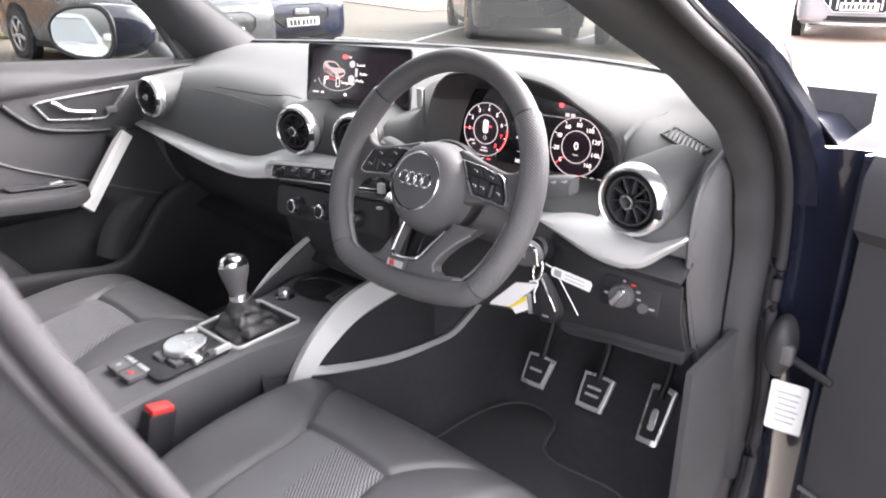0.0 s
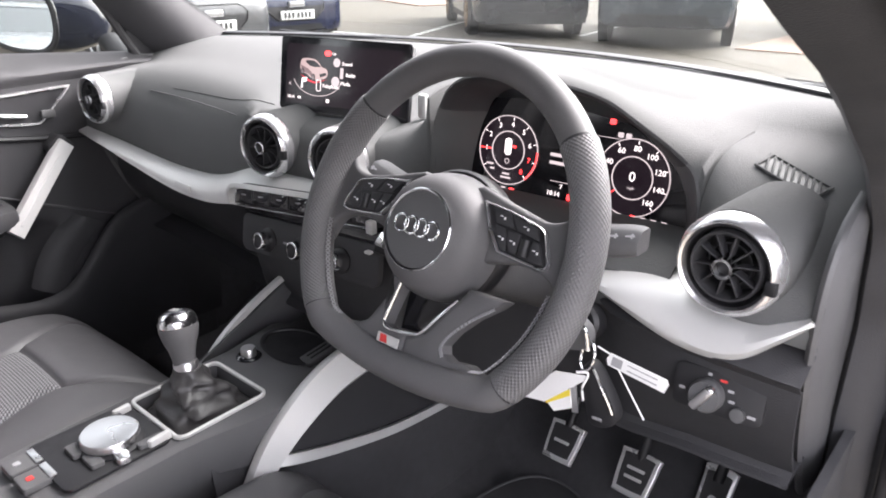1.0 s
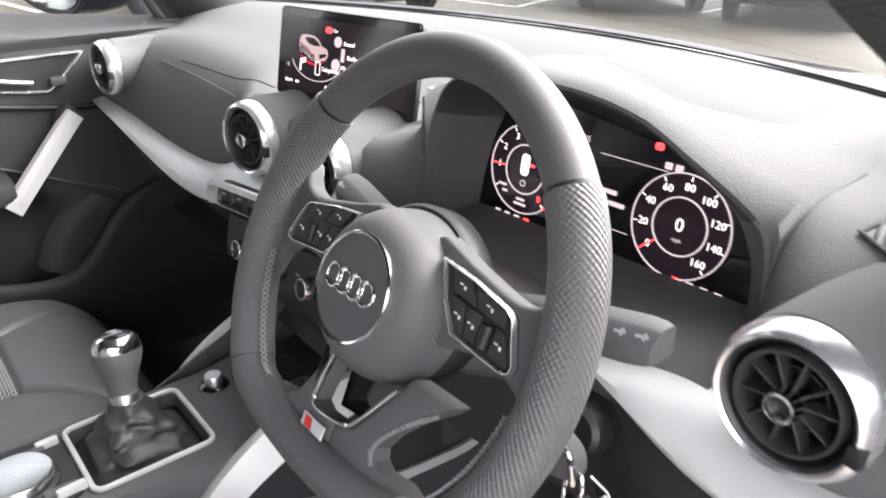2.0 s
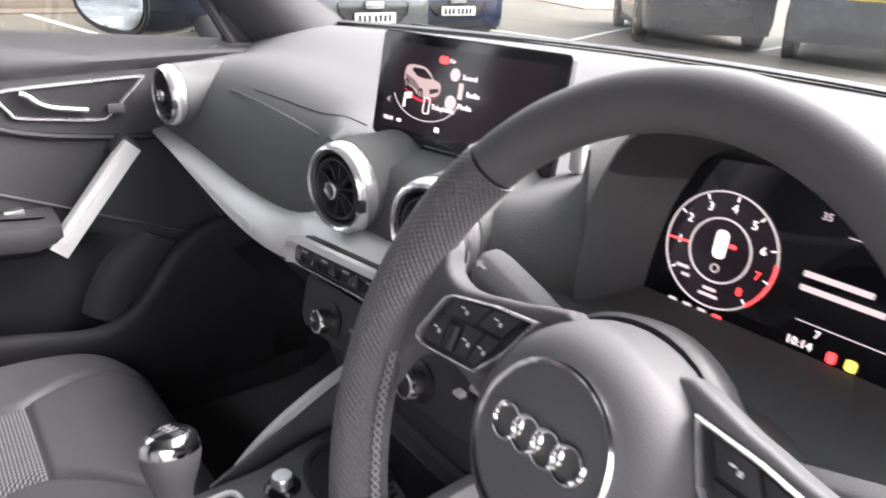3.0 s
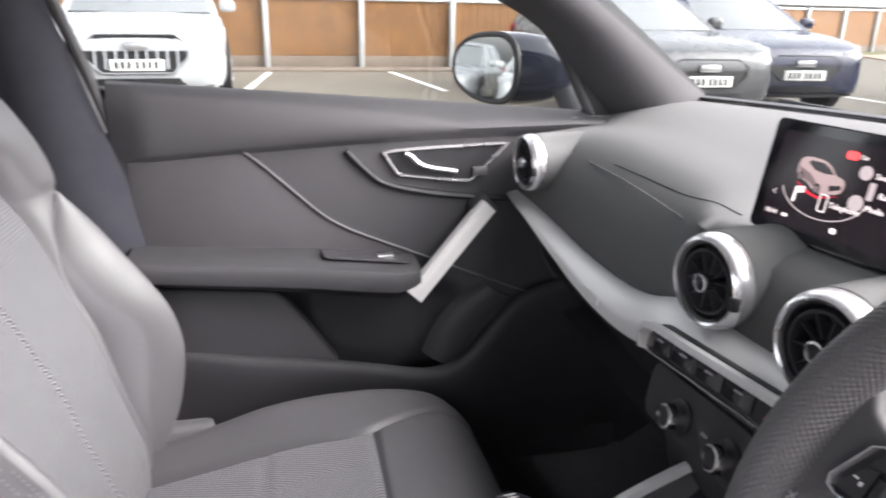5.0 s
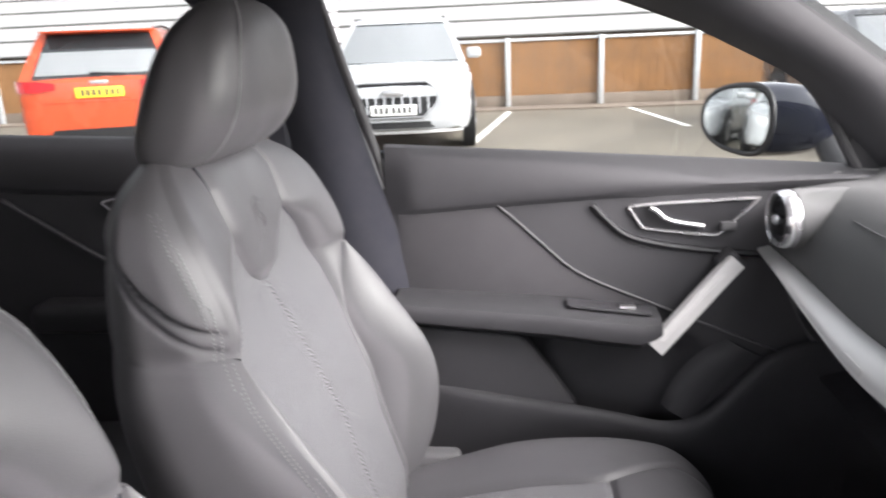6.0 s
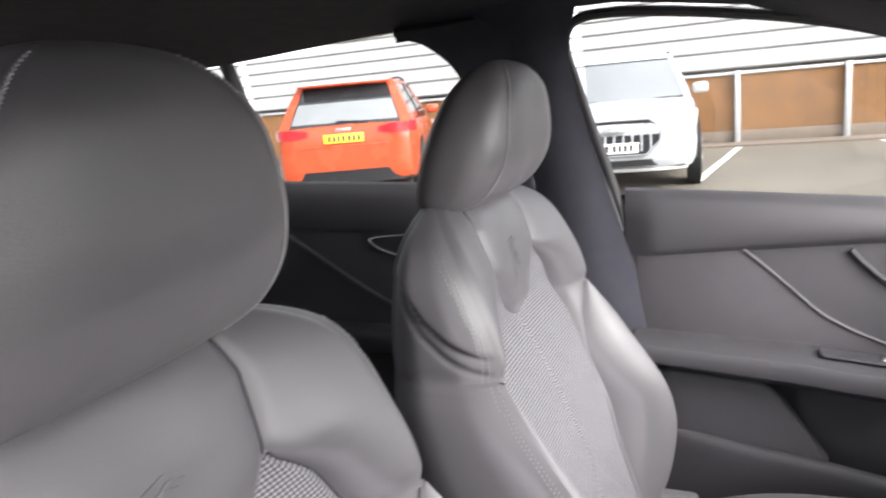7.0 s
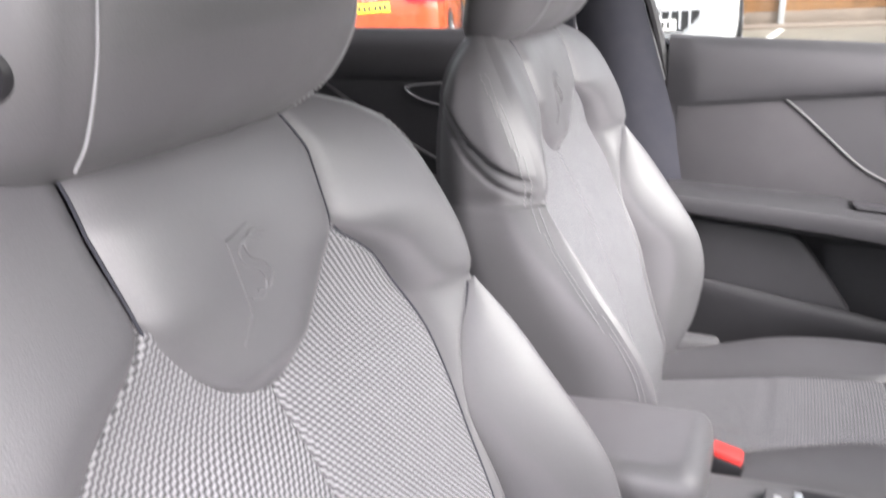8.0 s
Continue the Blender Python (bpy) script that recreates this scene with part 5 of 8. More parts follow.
lowsp = part("lower_spoke", fork_arm(ARM_R), WHEEL_L, sw, "forked lower leather spoke")
part("lower_spoke", fork_arm(ARM_L), WHEEL_L, sw, "forked lower leather spoke")
win = [WM @ Vector((x, y, -0.001)) for x, y in spline([(-0.0240, -0.056), (-0.0270, -0.070), (-0.0325, -0.100), (-0.0330, -0.108), (-0.0240, -0.1130), (0.0085, -0.1090), (0.0195, -0.1030), (0.035, -0.082), (0.052, -0.058)], 4)]
part("chrome_window", tube(win, 0.0021, 8), CHROME, lowsp, "chrome edging in the lower spoke")
part("backing", plate([(0.050, -0.045), (0.022, -0.106), (-0.030, -0.113), (-0.034, -0.045)], WM @ Matrix.Translation((0, 0, -0.032)), 0.004), PIANO, lowsp)
bm = bmesh.new()
seam = spline([(0.097, -0.0545), (0.078, -0.070), (0.0585, -0.091), (0.0500, -0.107), (0.0535, -0.1155)], 6)
for i, p in enumerate(seam):
    for q in (1, -1):
        rbox((0.0011, 0.0042, 0.0010), WM @ Matrix.Translation((float(p[0]) - 0.002, float(p[1]) - 0.001, 0.0003)) @ Matrix.Rotation(radians(-50 + 38 * q), 4, "Z"), 0, 1, bm)
part("stitching", bm, THREAD, lowsp, "grey cross stitching")
bd = WM @ Matrix.Translation((-0.0165, -0.1235, 0.0045)) @ Matrix.Rotation(radians(-12), 4, "X")
part("badge", plate([(-0.016, 0.005), (0.014, 0.005), (0.016, -0.005), (-0.014, -0.005)], bd, 0.0016, 0.0004), SILVER, lowsp, "small red and chrome badge")
part("badge_stripe", plate([(-0.012, 0.004), (-0.003, 0.004), (0.001, -0.004), (-0.009, -0.004)], bd @ Matrix.Translation((0, 0, 0.0015)), 0.0004), RED_P, lowsp)

# ---- column, stalks ----
col = thing("steering_column", (0.338, 0.34, 0.86), "black plastic steering column shroud with two stalks", "steering column")
rows = []
for t in np.linspace(0, 1, 8):
    y = 0.25 + 0.20 * t
    c = WM @ Vector((0, 0, -0.045 - 0.20 * t))
    w, h = 0.055 + 0.012 * t, 0.040 + 0.012 * t
    rows.append([c + WM.to_3x3() @ Vector((w * math.copysign(abs(math.cos(a)) ** 0.6, math.cos(a)), h * math.copysign(abs(math.sin(a)) ** 0.6, math.sin(a)) - 0.01, 0)) for a in np.linspace(0, 6.2832, 24, endpoint=False)])
part("shroud", loft(rows), HARD, col)


def stalk(sgn, tip):
    """A broad lever with a flat slanted front that carries pale symbols, and a blunt cut end."""
    base = WM @ Vector((sgn * 0.045, 0.016, -0.075))
    tip = Vector(tip)
    rows = []
    for t in (0, 0.15, 0.3, 0.45, 0.6, 0.75, 0.88, 0.96, 1.0):
        c = base.lerp(tip, t)
        k = (0.62 + 0.38 * min(1, t * 1.8)) * (1.0 if t < 0.9 else 0.93 if t < 1 else 0.82)
        rows.append([c + Vector((0, y * k, z * k)) for y, z in ((-0.0165, -0.006), (-0.0165, 0.001), (-0.0150, 0.005), (-0.007, 0.0125), (-0.004, 0.0145), (0.011, 0.0145), (0.015, 0.011), (0.016, -0.009), (0.012, -0.014), (-0.010, -0.014), (-0.0145, -0.011))])
    s = part("stalk", loft(rows), HARD, col, "black control stalk")
    along = (tip - base).normalized()
    up = Vector((0, 0.73, 0.68))
    for u, w in ((0.94, 0.010), (0.83, 0.009), (0.72, 0.006)):
        c = base.lerp(tip, u) + Vector((0, -0.0112, 0.0088)) * 0.985
        m = basis(tuple(c), tuple(along), tuple(up))
        part("mark", plate(rounded(w, 0.0022, 0.001), m, 0.0006), BAR_GREY, s)
        part("mark", plate(rounded(0.0022, 0.0058, 0.001), m @ Matrix.Translation((w * 0.2, 0, 0)), 0.0006), BAR_GREY, s)
    return s


stalk(1, (0.531, 0.277, 0.949))
stalk(-1, (0.172, 0.279, 0.950))
# a third, lower lever with a bright tip
low_base, low_tip = Vector((0.268, 0.318, 0.826)), Vector((0.184, 0.268, 0.858))
rows = []
for t in (0, 0.3, 0.6, 0.85, 0.97, 1.0):
    c = low_base.lerp(low_tip, t)
    k = 0.7 + 0.3 * t if t < 0.98 else 0.8
    rows.append([c + Vector((0.3 * z * k, y * k, z * k)) for y, z in ((-0.012, -0.006), (-0.012, 0.004), (-0.008, 0.009), (0.008, 0.009), (0.012, 0.004), (0.012, -0.006), (0.008, -0.010), (-0.008, -0.010))])
lower = part("stalk", loft(rows), DARK, col, "short lower control stalk")
part("stalk_end", rbox((0.016, 0.022, 0.006), Matrix.Translation(low_tip + Vector((0.010, -0.002, 0.008))) @ pose(0, 0, 0, 20, 22, 30), 0.002), ALU, lower, "bright stalk tip")
part("ignition_lock", lathe([(0.020, -0.01), (0.020, 0.008), (0.016, 0.012), (0, 0.012)], basis((0.470, 0.292, 0.838), (1, 0, 0), (0, 0.3, 1)), 24), DARK, col)

# ---- key and tags in the lock ----
keys = thing("key_bunch", (0.487, 0.275, 0.79), "car key with a ring, fob and white and yellow paper tags", "keys")
KP = basis((0, 0.252, 0), (1, 0, 0), (0, 0, 1))


def key_plate(outline, off, thick, bevel=0.0):
    """A flat piece that hangs in the bunch, off metres towards the driver."""
    return plate(outline, KP @ Matrix.Translation((0, 0, off)), thick, bevel)


part("key_head", key_plate([tuple(q) for q in spline([(0.452, 0.842), (0.462, 0.866), (0.482, 0.866), (0.498, 0.858), (0.502, 0.842), (0.494, 0.832), (0.470, 0.828)], 3, True)], -0.004, 0.014, 0.004), HARD, keys, "black key head in the lock")
part("key_edge", tube(spline([(0.466, 0.240, 0.868), (0.484, 0.239, 0.867), (0.499, 0.239, 0.859), (0.503, 0.240, 0.838)], 5), 0.0024, 8), CHROME, keys, "chrome key edge")
for x, z in ((0.466, 0.852), (0.478, 0.848)):
    part("sign", key_plate([(x - 0.002, z - 0.004), (x + 0.003, z - 0.005), (x + 0.003, z + 0.004), (x - 0.002, z + 0.005)], 0.0102, 0.0004), BAR_GREY, keys)
ringp = [(0.502 + 0.007 * math.cos(a), 0.243 + 0.004 * math.sin(a), 0.830 + 0.015 * math.sin(a)) for a in np.linspace(0, 6.2832, 24, endpoint=False)]
part("split_ring", tube(ringp, 0.0017, 8, True), CHROME, keys, "steel split ring")
part("fob", key_plate([tuple(q) for q in spline([(0.497, 0.812), (0.506, 0.824), (0.516, 0.818), (0.529, 0.800), (0.540, 0.779), (0.538, 0.765), (0.525, 0.755), (0.510, 0.757), (0.503, 0.780)], 3, True)], -0.002, 0.015, 0.005), DARK, keys, "black spare key fob")
part("fob_edge", tube(spline([(0.512, 0.2375, 0.822), (0.522, 0.236, 0.808), (0.532, 0.236, 0.792), (0.537, 0.237, 0.780)], 5), 0.0017, 6), CHROME, keys, "chrome fob edge")
part("fob_print", key_plate([(0.515, 0.764), (0.526, 0.765), (0.526, 0.7685), (0.515, 0.7675)], 0.0126, 0.0004), BAR_GREY, keys)
part("card", key_plate([(0.503, 0.834), (0.518, 0.830), (0.560, 0.772), (0.536, 0.772)], -0.010, 0.0010), DARK, keys, "dark plastic card")
part("card_edge", tube([(0.503, 0.2605, 0.834), (0.518, 0.2605, 0.830), (0.539, 0.2605, 0.801), (0.560, 0.2605, 0.772)], 0.0009, 6), WHITE_P, keys, "pale edge of the card")
part("white_tag", key_plate([(0.428, 0.759), (0.433, 0.766), (0.474, 0.807), (0.508, 0.815), (0.506, 0.808), (0.463, 0.765)], 0.020, 0.0008), WHITE_P, keys, "white paper tag")
part("yellow_tag", key_plate([(0.459, 0.766), (0.489, 0.789), (0.493, 0.768), (0.472, 0.755)], 0.015, 0.0008), WHITE_P, keys, "yellow and white paper tag")
part("yellow_band", key_plate([(0.459, 0.766), (0.489, 0.789), (0.490, 0.782), (0.463, 0.761)], 0.0160, 0.0004), YELLOW_P, keys, "yellow band")
part("blade", key_plate([(0.487, 0.790), (0.494, 0.792), (0.498, 0.762), (0.491, 0.760)], 0.010, 0.0015), ALU, keys)
part("cable_tie", tube(spline([(0.498, 0.230, 0.816), (0.510, 0.232, 0.818), (0.505, 0.232, 0.800), (0.507, 0.232, 0.786)], 5), 0.0013, 6), WHITE_P, keys, "white plastic tie")
lab = part("label_tag", key_plate([(0.5245, 0.840), (0.583, 0.834), (0.585, 0.829), (0.5815, 0.819), (0.522, 0.826), (0.5205, 0.833)], 0.004, 0.0008), WHITE_P, keys, "white printed key label")
part("print", key_plate([(0.527, 0.8375), (0.538, 0.8365), (0.5365, 0.8265), (0.5255, 0.8275)], 0.0050, 0.0003), BAR_GREY, lab)
for dz in (0.0, -0.006):
    part("print", key_plate([(0.543, 0.8345 + dz), (0.574, 0.8312 + dz), (0.574, 0.8300 + dz), (0.543, 0.8333 + dz)], 0.0050, 0.0003), BAR_GREY, lab)

# ================= middle console =================
con = thing("centre_console", (0.0, 0.05, 0.32), "dark grey centre console between the seats with silver braces", "console")


def console_body():
    rows = []
    for y in sorted(list(np.linspace(-0.235, 0.46, 30)) + [0.030, 0.033, 0.159, 0.162]):
        dip = 0.022 if 0.0325 < y < 0.1595 else 0.0
        zt = smooth_table([(-0.24, 0.608), (-0.05, 0.618), (0.20, 0.622), (0.30, 0.622), (0.34, 0.60), (0.46, 0.60)], y)
        wl, wr = lerp_table([(-0.24, -0.105), (0.2, -0.108), (0.46, -0.17)], y), smooth_table([(-0.24, 0.056), (0.02, 0.062), (0.17, 0.086), (0.46, 0.094)], y)
        rows.append([(wl - 0.012, y, 0.34), (wl - 0.006, y, 0.54), (wl, y, zt - 0.020), (wl + 0.008, y, zt - 0.004), (wl + 0.02, y, zt), (-0.0755, y, zt + 0.001), (-0.0735, y, zt + 0.001 - dip), (-0.014, y, zt + 0.002 - dip), (0.0445, y, zt + 0.001 - dip), (0.0465, y, zt + 0.001), (wr - 0.010, y, zt), (wr - 0.004, y, zt - 0.004), (wr, y, zt - 0.020), (wr, y, 0.56), (wr - 0.016, y, 0.53), (wr - 0.020, y, 0.34)])
    return loft(rows)


body = part("body", console_body(), HARD, con, "grained console body")
ZT = 0.6215


def lid(cx, cy, w, l, z, r, thick, material, parent, label="", name="panel", turn=0):
    return part(name, plate(rounded(w, l, r), pose(cx, cy, z, 0, 0, turn), thick, min(0.002, thick * 0.4)), material, parent, label)


# gaiter well with its silver frame, gaiter and lever
part("gaiter_frame", frame_plate(rounded(0.130, 0.137, 0.014), 0.0055, pose(-0.0145, 0.096, ZT + 0.0005, 1, 0, 0), 0.005), SILVER, con, "chrome frame round the gear gaiter")
lid(-0.0145, 0.096, 0.114, 0.122, ZT - 0.0185, 0.010, 0.003, DARK, con)
lever = part("gear_lever", tube([(-0.022, 0.100, 0.625), (-0.029, 0.094, 0.66), (-0.034, 0.094, 0.69)], 0.009, 12), DARK, con, "gear lever with a black and chrome knob")
rows = []
for t in np.linspace(0, 1, 29):
    cx, cy = -0.014 - 0.016 * t ** 0.8, 0.096 - 0.002 * t
    hw = 0.055 + (0.018 - 0.055) * t ** 0.85
    hl = 0.059 + (0.018 - 0.059) * t ** 0.85
    row = []
    for j in range(48):
        a = 2 * math.pi * j / 48
        p = 0.35 + 0.65 * t
        fold = 1 + (0.13 * math.sin(4 * a + 9 * t) + 0.05 * math.sin(7 * a - 11 * t)) * math.sin(math.pi * t) ** 0.8 - 0.12 * math.sin(math.pi * ((t * 4 + 0.10 * math.sin(3 * a)) % 1)) ** 2 * math.sin(math.pi * t) ** 0.6
        ca, sa = math.cos(a), math.sin(a)
        row.append((cx + hw * fold * math.copysign(abs(ca) ** p, ca), cy + hl * fold * math.copysign(abs(sa) ** p, sa), 0.606 + 0.062 * t))
    rows.append(row)
part("gaiter", loft(rows), mat("black_gaiter_leather", (0.040, 0.039, 0.040), 0.36, vary=0.15, scale=60, bump=0.4, bump_scale=300), lever, "creased black leather gaiter")
part("collar", lathe([(0.0165, 0), (0.0165, 0.009), (0.015, 0.012), (0, 0.012)], pose(-0.031, 0.093, 0.664, -6, -10, 0), 24), ALU, lever, "silver collar")
rows = []
prof = [(0.0145, 0.0), (0.0150, 0.010), (0.0180, 0.024), (0.0230, 0.038), (0.0255, 0.050), (0.0250, 0.058)]
KM = pose(-0.033, 0.093, 0.670, -7, -10, 15)
for r, h in prof:
    rows.append([KM @ Vector((r * 0.92 * math.cos(a), r * 1.08 * math.sin(a), h)) for a in np.linspace(0, 6.2832, 28, endpoint=False)])
part("knob", loft(rows), WHEEL_L, lever, "leather gear knob")
rows = []
for r, h in ((0.0252, 0.0565), (0.0256, 0.0600), (0.0235, 0.0675), (0.0190, 0.0725), (0.0110, 0.0752), (0.0010, 0.0760)):
    rows.append([KM @ Vector((r * 0.92 * math.cos(a), r * 1.08 * math.sin(a), h)) for a in np.linspace(0, 6.2832, 28, endpoint=False)])
part("knob_cap", loft(rows), CHROME, lever, "chrome knob cap")
part("shift_plate", lathe([(0.0165, 0.0738), (0.0150, 0.0752), (0.0, 0.0766)], KM, 24), PIANO, lever, "gloss black shift pattern plate")
for x in (-0.006, 0.0, 0.006):
    part("shift_mark", rbox((0.0011, 0.012, 0.0006), KM @ Matrix.Translation((x, 0, 0.0768)), 0), BAR_GREY, lever)
part("shift_mark", rbox((0.013, 0.0011, 0.0006), KM @ Matrix.Translation((0, 0, 0.0769)), 0), BAR_GREY, lever)

# rotary controller with its buttons
deck = lid(-0.018, -0.040, 0.118, 0.130, ZT - 0.001, 0.012, 0.004, DARK, con, "dark control deck", "control_deck")
rk = pose(-0.010, -0.028, ZT + 0.002)
part("rotary_base", lathe([(0.039, 0), (0.039, 0.003), (0.034, 0.006), (0, 0.006)], rk, 40), DARK, deck)
part("rotary_knob", lathe([(0.0320, 0.005), (0.0345, 0.007), (0.0345, 0.0145), (0.0330, 0.0168), (0.0300, 0.0172), (0, 0.0168)], rk, 44), ALU, deck, "brushed aluminium rotary knob")
for x, y, w, l in ((-0.052, -0.006, 0.010, 0.024), (0.028, 0.004, 0.012, 0.034), (0.012, -0.060, 0.028, 0.016), (-0.022, -0.066, 0.028, 0.016)):
    lid(x, y, w, l, ZT + 0.002, 0.003, 0.007, HARD, deck, name="button")
lid(0.030, -0.034, 0.024, 0.016, ZT + 0.002, 0.004, 0.008, ALU, deck, "silver touch button", "button", -10)
lid(0.034, 0.012, 0.008, 0.030, ZT + 0.002, 0.003, 0.010, SILVER, deck, "chrome toggle", "toggle", 5)
lid(-0.058, 0.010, 0.008, 0.024, ZT + 0.002, 0.003, 0.010, SILVER, deck, "chrome toggle", "toggle", 5)
for i, x in enumerate((-0.050, -0.012)):
    b = lid(x, -0.118, 0.033, 0.034, ZT - 0.003, 0.003, 0.008, HARD, con, "parking brake button", "button")
    lid(x, -0.102, 0.031, 0.008, ZT + 0.005, 0.001, 0.002, ALU, b, "silver edge", "edge")
    lid(x, -0.122, 0.008, 0.008, ZT + 0.005, 0.002, 0.0012, RED_P if i else BAR_GREY, b, "", "sign")
# start button ahead of the lever
sb = lathe([(0.019, 0), (0.019, 0.002), (0.016, 0.004), (0, 0.004)], pose(-0.055, 0.205, ZT + 0.001), 32)
part("start_base", sb, PIANO, con)
part("start_button", lathe([(0.0115, 0), (0.0115, 0.012), (0.010, 0.0145), (0, 0.0145)], pose(-0.055, 0.205, ZT + 0.003), 28), ALU, con, "round aluminium start button")
# cup holder with a grey insert
cup = part("cup_holder", lathe([(0.052, 0.002), (0.054, 0.004), (0.048, 0.004), (0.046, -0.002), (0.030, -0.003), (0, -0.003)], pose(-0.024, 0.270, ZT + 0.001) @ Matrix.Diagonal((1.25, 0.86, 1, 1)), 36), DARK, con, "dark oval cup holder")
part("insert", rbox((0.036, 0.052, 0.008), pose(0.026, 0.272, ZT + 0.008, 14, -10, -12), 0.003), HARD, cup, "grey ribbed cup holder insert")
for i in range(2):
    part("slot", rbox((0.004, 0.036, 0.004), pose(0.026, 0.272, ZT + 0.008, 14, -10, -12) @ Matrix.Translation((-0.006 + 0.012 * i, 0.002, 0.0035)), 0.001), DARK, cup)
part("hump", rbox((0.10, 0.06, 0.05), pose(-0.02, 0.405, 0.615, 20, 0, 0), 0.012), HARD, con)


part("brace", flat_bar([(0.094, 0.096, 0.524), (0.096, 0.130, 0.568), (0.098, 0.175, 0.606), (0.098, 0.240, 0.637), (0.100, 0.326, 0.651), (0.104, 0.43, 0.660)], (0.030, 0.040, 0.046, 0.050, 0.050, 0.048), 0.008, (1, 0, 0.55)), SILVER, con, "broad satin silver brace")
part("brace", flat_bar([(0.090, 0.120, 0.556), (0.103, 0.160, 0.545), (0.103, 0.250, 0.515), (0.103, 0.345, 0.490), (0.103, 0.436, 0.477), (0.103, 0.506, 0.472), (0.103, 0.556, 0.488), (0.103, 0.600, 0.508)], (0.016, 0.017, 0.016, 0.015, 0.014, 0.013, 0.013, 0.012), 0.006, (1, 0, 0.5)), SILVER, con, "slim lower silver brace")
part("brace_panel", sheet([[(0.095, 0.15, 0.545), (0.096, 0.30, 0.505), (0.098, 0.46, 0.48)], [(0.094, 0.19, 0.592), (0.094, 0.30, 0.640), (0.096, 0.46, 0.66)]], 0.004), KNEE, con)
part("brace", flat_bar([(-0.142, 0.150, 0.545), (-0.142, 0.188, 0.590), (-0.142, 0.221, 0.620), (-0.142, 0.274, 0.652), (-0.144, 0.358, 0.686), (-0.150, 0.43, 0.700)], (0.010, 0.011, 0.011, 0.011, 0.010, 0.009), 0.005, (1, 0.2, 0.3)), SILVER, con, "slim satin silver brace")
part("brace_panel", sheet([[(-0.118, 0.15, 0.55), (-0.150, 0.42, 0.58)], [(-0.116, 0.15, 0.605), (-0.158, 0.42, 0.69)]], 0.004), HARD, con)
# armrest behind
part("armrest", rbox((0.150, 0.30, 0.075), pose(-0.045, -0.342, 0.640, 3, 0, 0), 0.024, 4), LEATHER, con, "padded grey armrest lid")
part("armrest_base", rbox((0.135, 0.30, 0.26), pose(-0.045, -0.36, 0.49), 0.01), HARD, con)

# the whole console stands a little to the right of the tunnel's middle
con.location = con.location + Vector((0.022, -0.006, 0.016))

# belt buckles beside the console
def buckle(x, y, z, lean, grp="belt buckles"):
    b = thing("belt_buckle", (x, y, z - 0.09), "black seat belt buckle with a red release button beside the seat", "belt buckle", grp)
    m = pose(x, y, z, -14, lean, 0)
    part("body", rbox((0.028, 0.045, 0.10), m @ Matrix.Translation((0, 0, -0.05)), 0.006), DARK, b)
    part("button", rbox((0.024, 0.036, 0.012), m @ Matrix.Translation((0, 0, 0.002)), 0.003), RED_P, b, "red release button")
    part("strap", rbox((0.006, 0.03, 0.16), m @ Matrix.Translation((0, 0, -0.15)), 0.002), RUBBER, b)
    return b


buckle(0.105, -0.136, 0.622, 3)
buckle(-0.116, -0.185, 0.622, -3)


# ================= seats =================
# front seat back: seams and edges as tables over the height
W_OUT = [(0.48, 0.184), (0.52, 0.204), (0.56, 0.222), (0.61, 0.238), (0.66, 0.246), (0.76, 0.252), (0.85, 0.250), (0.89, 0.245), (0.918, 0.236), (0.932, 0.231), (0.95, 0.231), (0.985, 0.229), (1.03, 0.224), (1.06, 0.216), (1.085, 0.198), (1.10, 0.176), (1.112, 0.148), (1.124, 0.106)]
B_SEAM = [(0.56, 0.150), (0.70, 0.165), (0.80, 0.178), (0.88, 0.186), (0.92, 0.182), (0.95, 0.168), (0.98, 0.146), (1.0, 0.122), (1.016, 0.101), (1.03, 0.093), (1.08, 0.098), (1.125, 0.089)]
C_SEAM = [(0.48, 0.176), (0.56, 0.188), (0.70, 0.198), (0.77, 0.190), (0.82, 0.191), (0.874, 0.206), (0.905, 0.222), (0.932, 0.2305)]
H_SEAM = [(0.939, 0.0), (0.9405, 0.016), (0.944, 0.027), (0.950, 0.038), (0.960, 0.051), (0.974, 0.064), (0.99, 0.076), (1.01, 0.088), (1.03, 0.093), (1.08, 0.098), (1.125, 0.089)]
MID_Y = [(0.56, -0.300), (0.675, -0.338), (0.736, -0.354), (0.79, -0.376), (0.84, -0.397), (0.89, -0.420), (0.94, -0.445), (1.0, -0.453), (1.06, -0.463), (1.09, -0.470), (1.112, -0.482), (1.125, -0.500)]
C_Y = [(0.56, -0.312), (0.632, -0.337), (0.737, -0.364), (0.819, -0.388), (0.879, -0.393), (0.91, -0.390), (0.932, -0.390)]
RIDGE_Y = [(0.50, -0.295), (0.56, -0.263), (0.60, -0.250), (0.66, -0.241), (0.70, -0.244), (0.74, -0.256), (0.78, -0.279), (0.83, -0.314), (0.88, -0.350), (0.91, -0.374), (0.932, -0.389), (0.95, -0.387), (0.98, -0.393), (1.01, -0.404), (1.05, -0.424), (1.08, -0.444), (1.10, -0.464), (1.125, -0.500)]
REAR_Y = [(0.56, -0.445), (0.70, -0.490), (0.79, -0.514), (0.866, -0.527), (0.95, -0.532), (1.03, -0.527), (1.08, -0.520), (1.10, -0.516), (1.125, -0.512)]
NOTCH = 0.930
FOLD = [(-0.54, 1.060), (-0.501, 1.032), (-0.478, 1.001), (-0.453, 0.979), (-0.421, 0.962), (-0.376, 0.950)]


def dent(d, deep=0.006, wide=0.0055):
    """A seam pressed into the padding, d metres away."""
    return deep * math.exp(-(d / wide) ** 2)


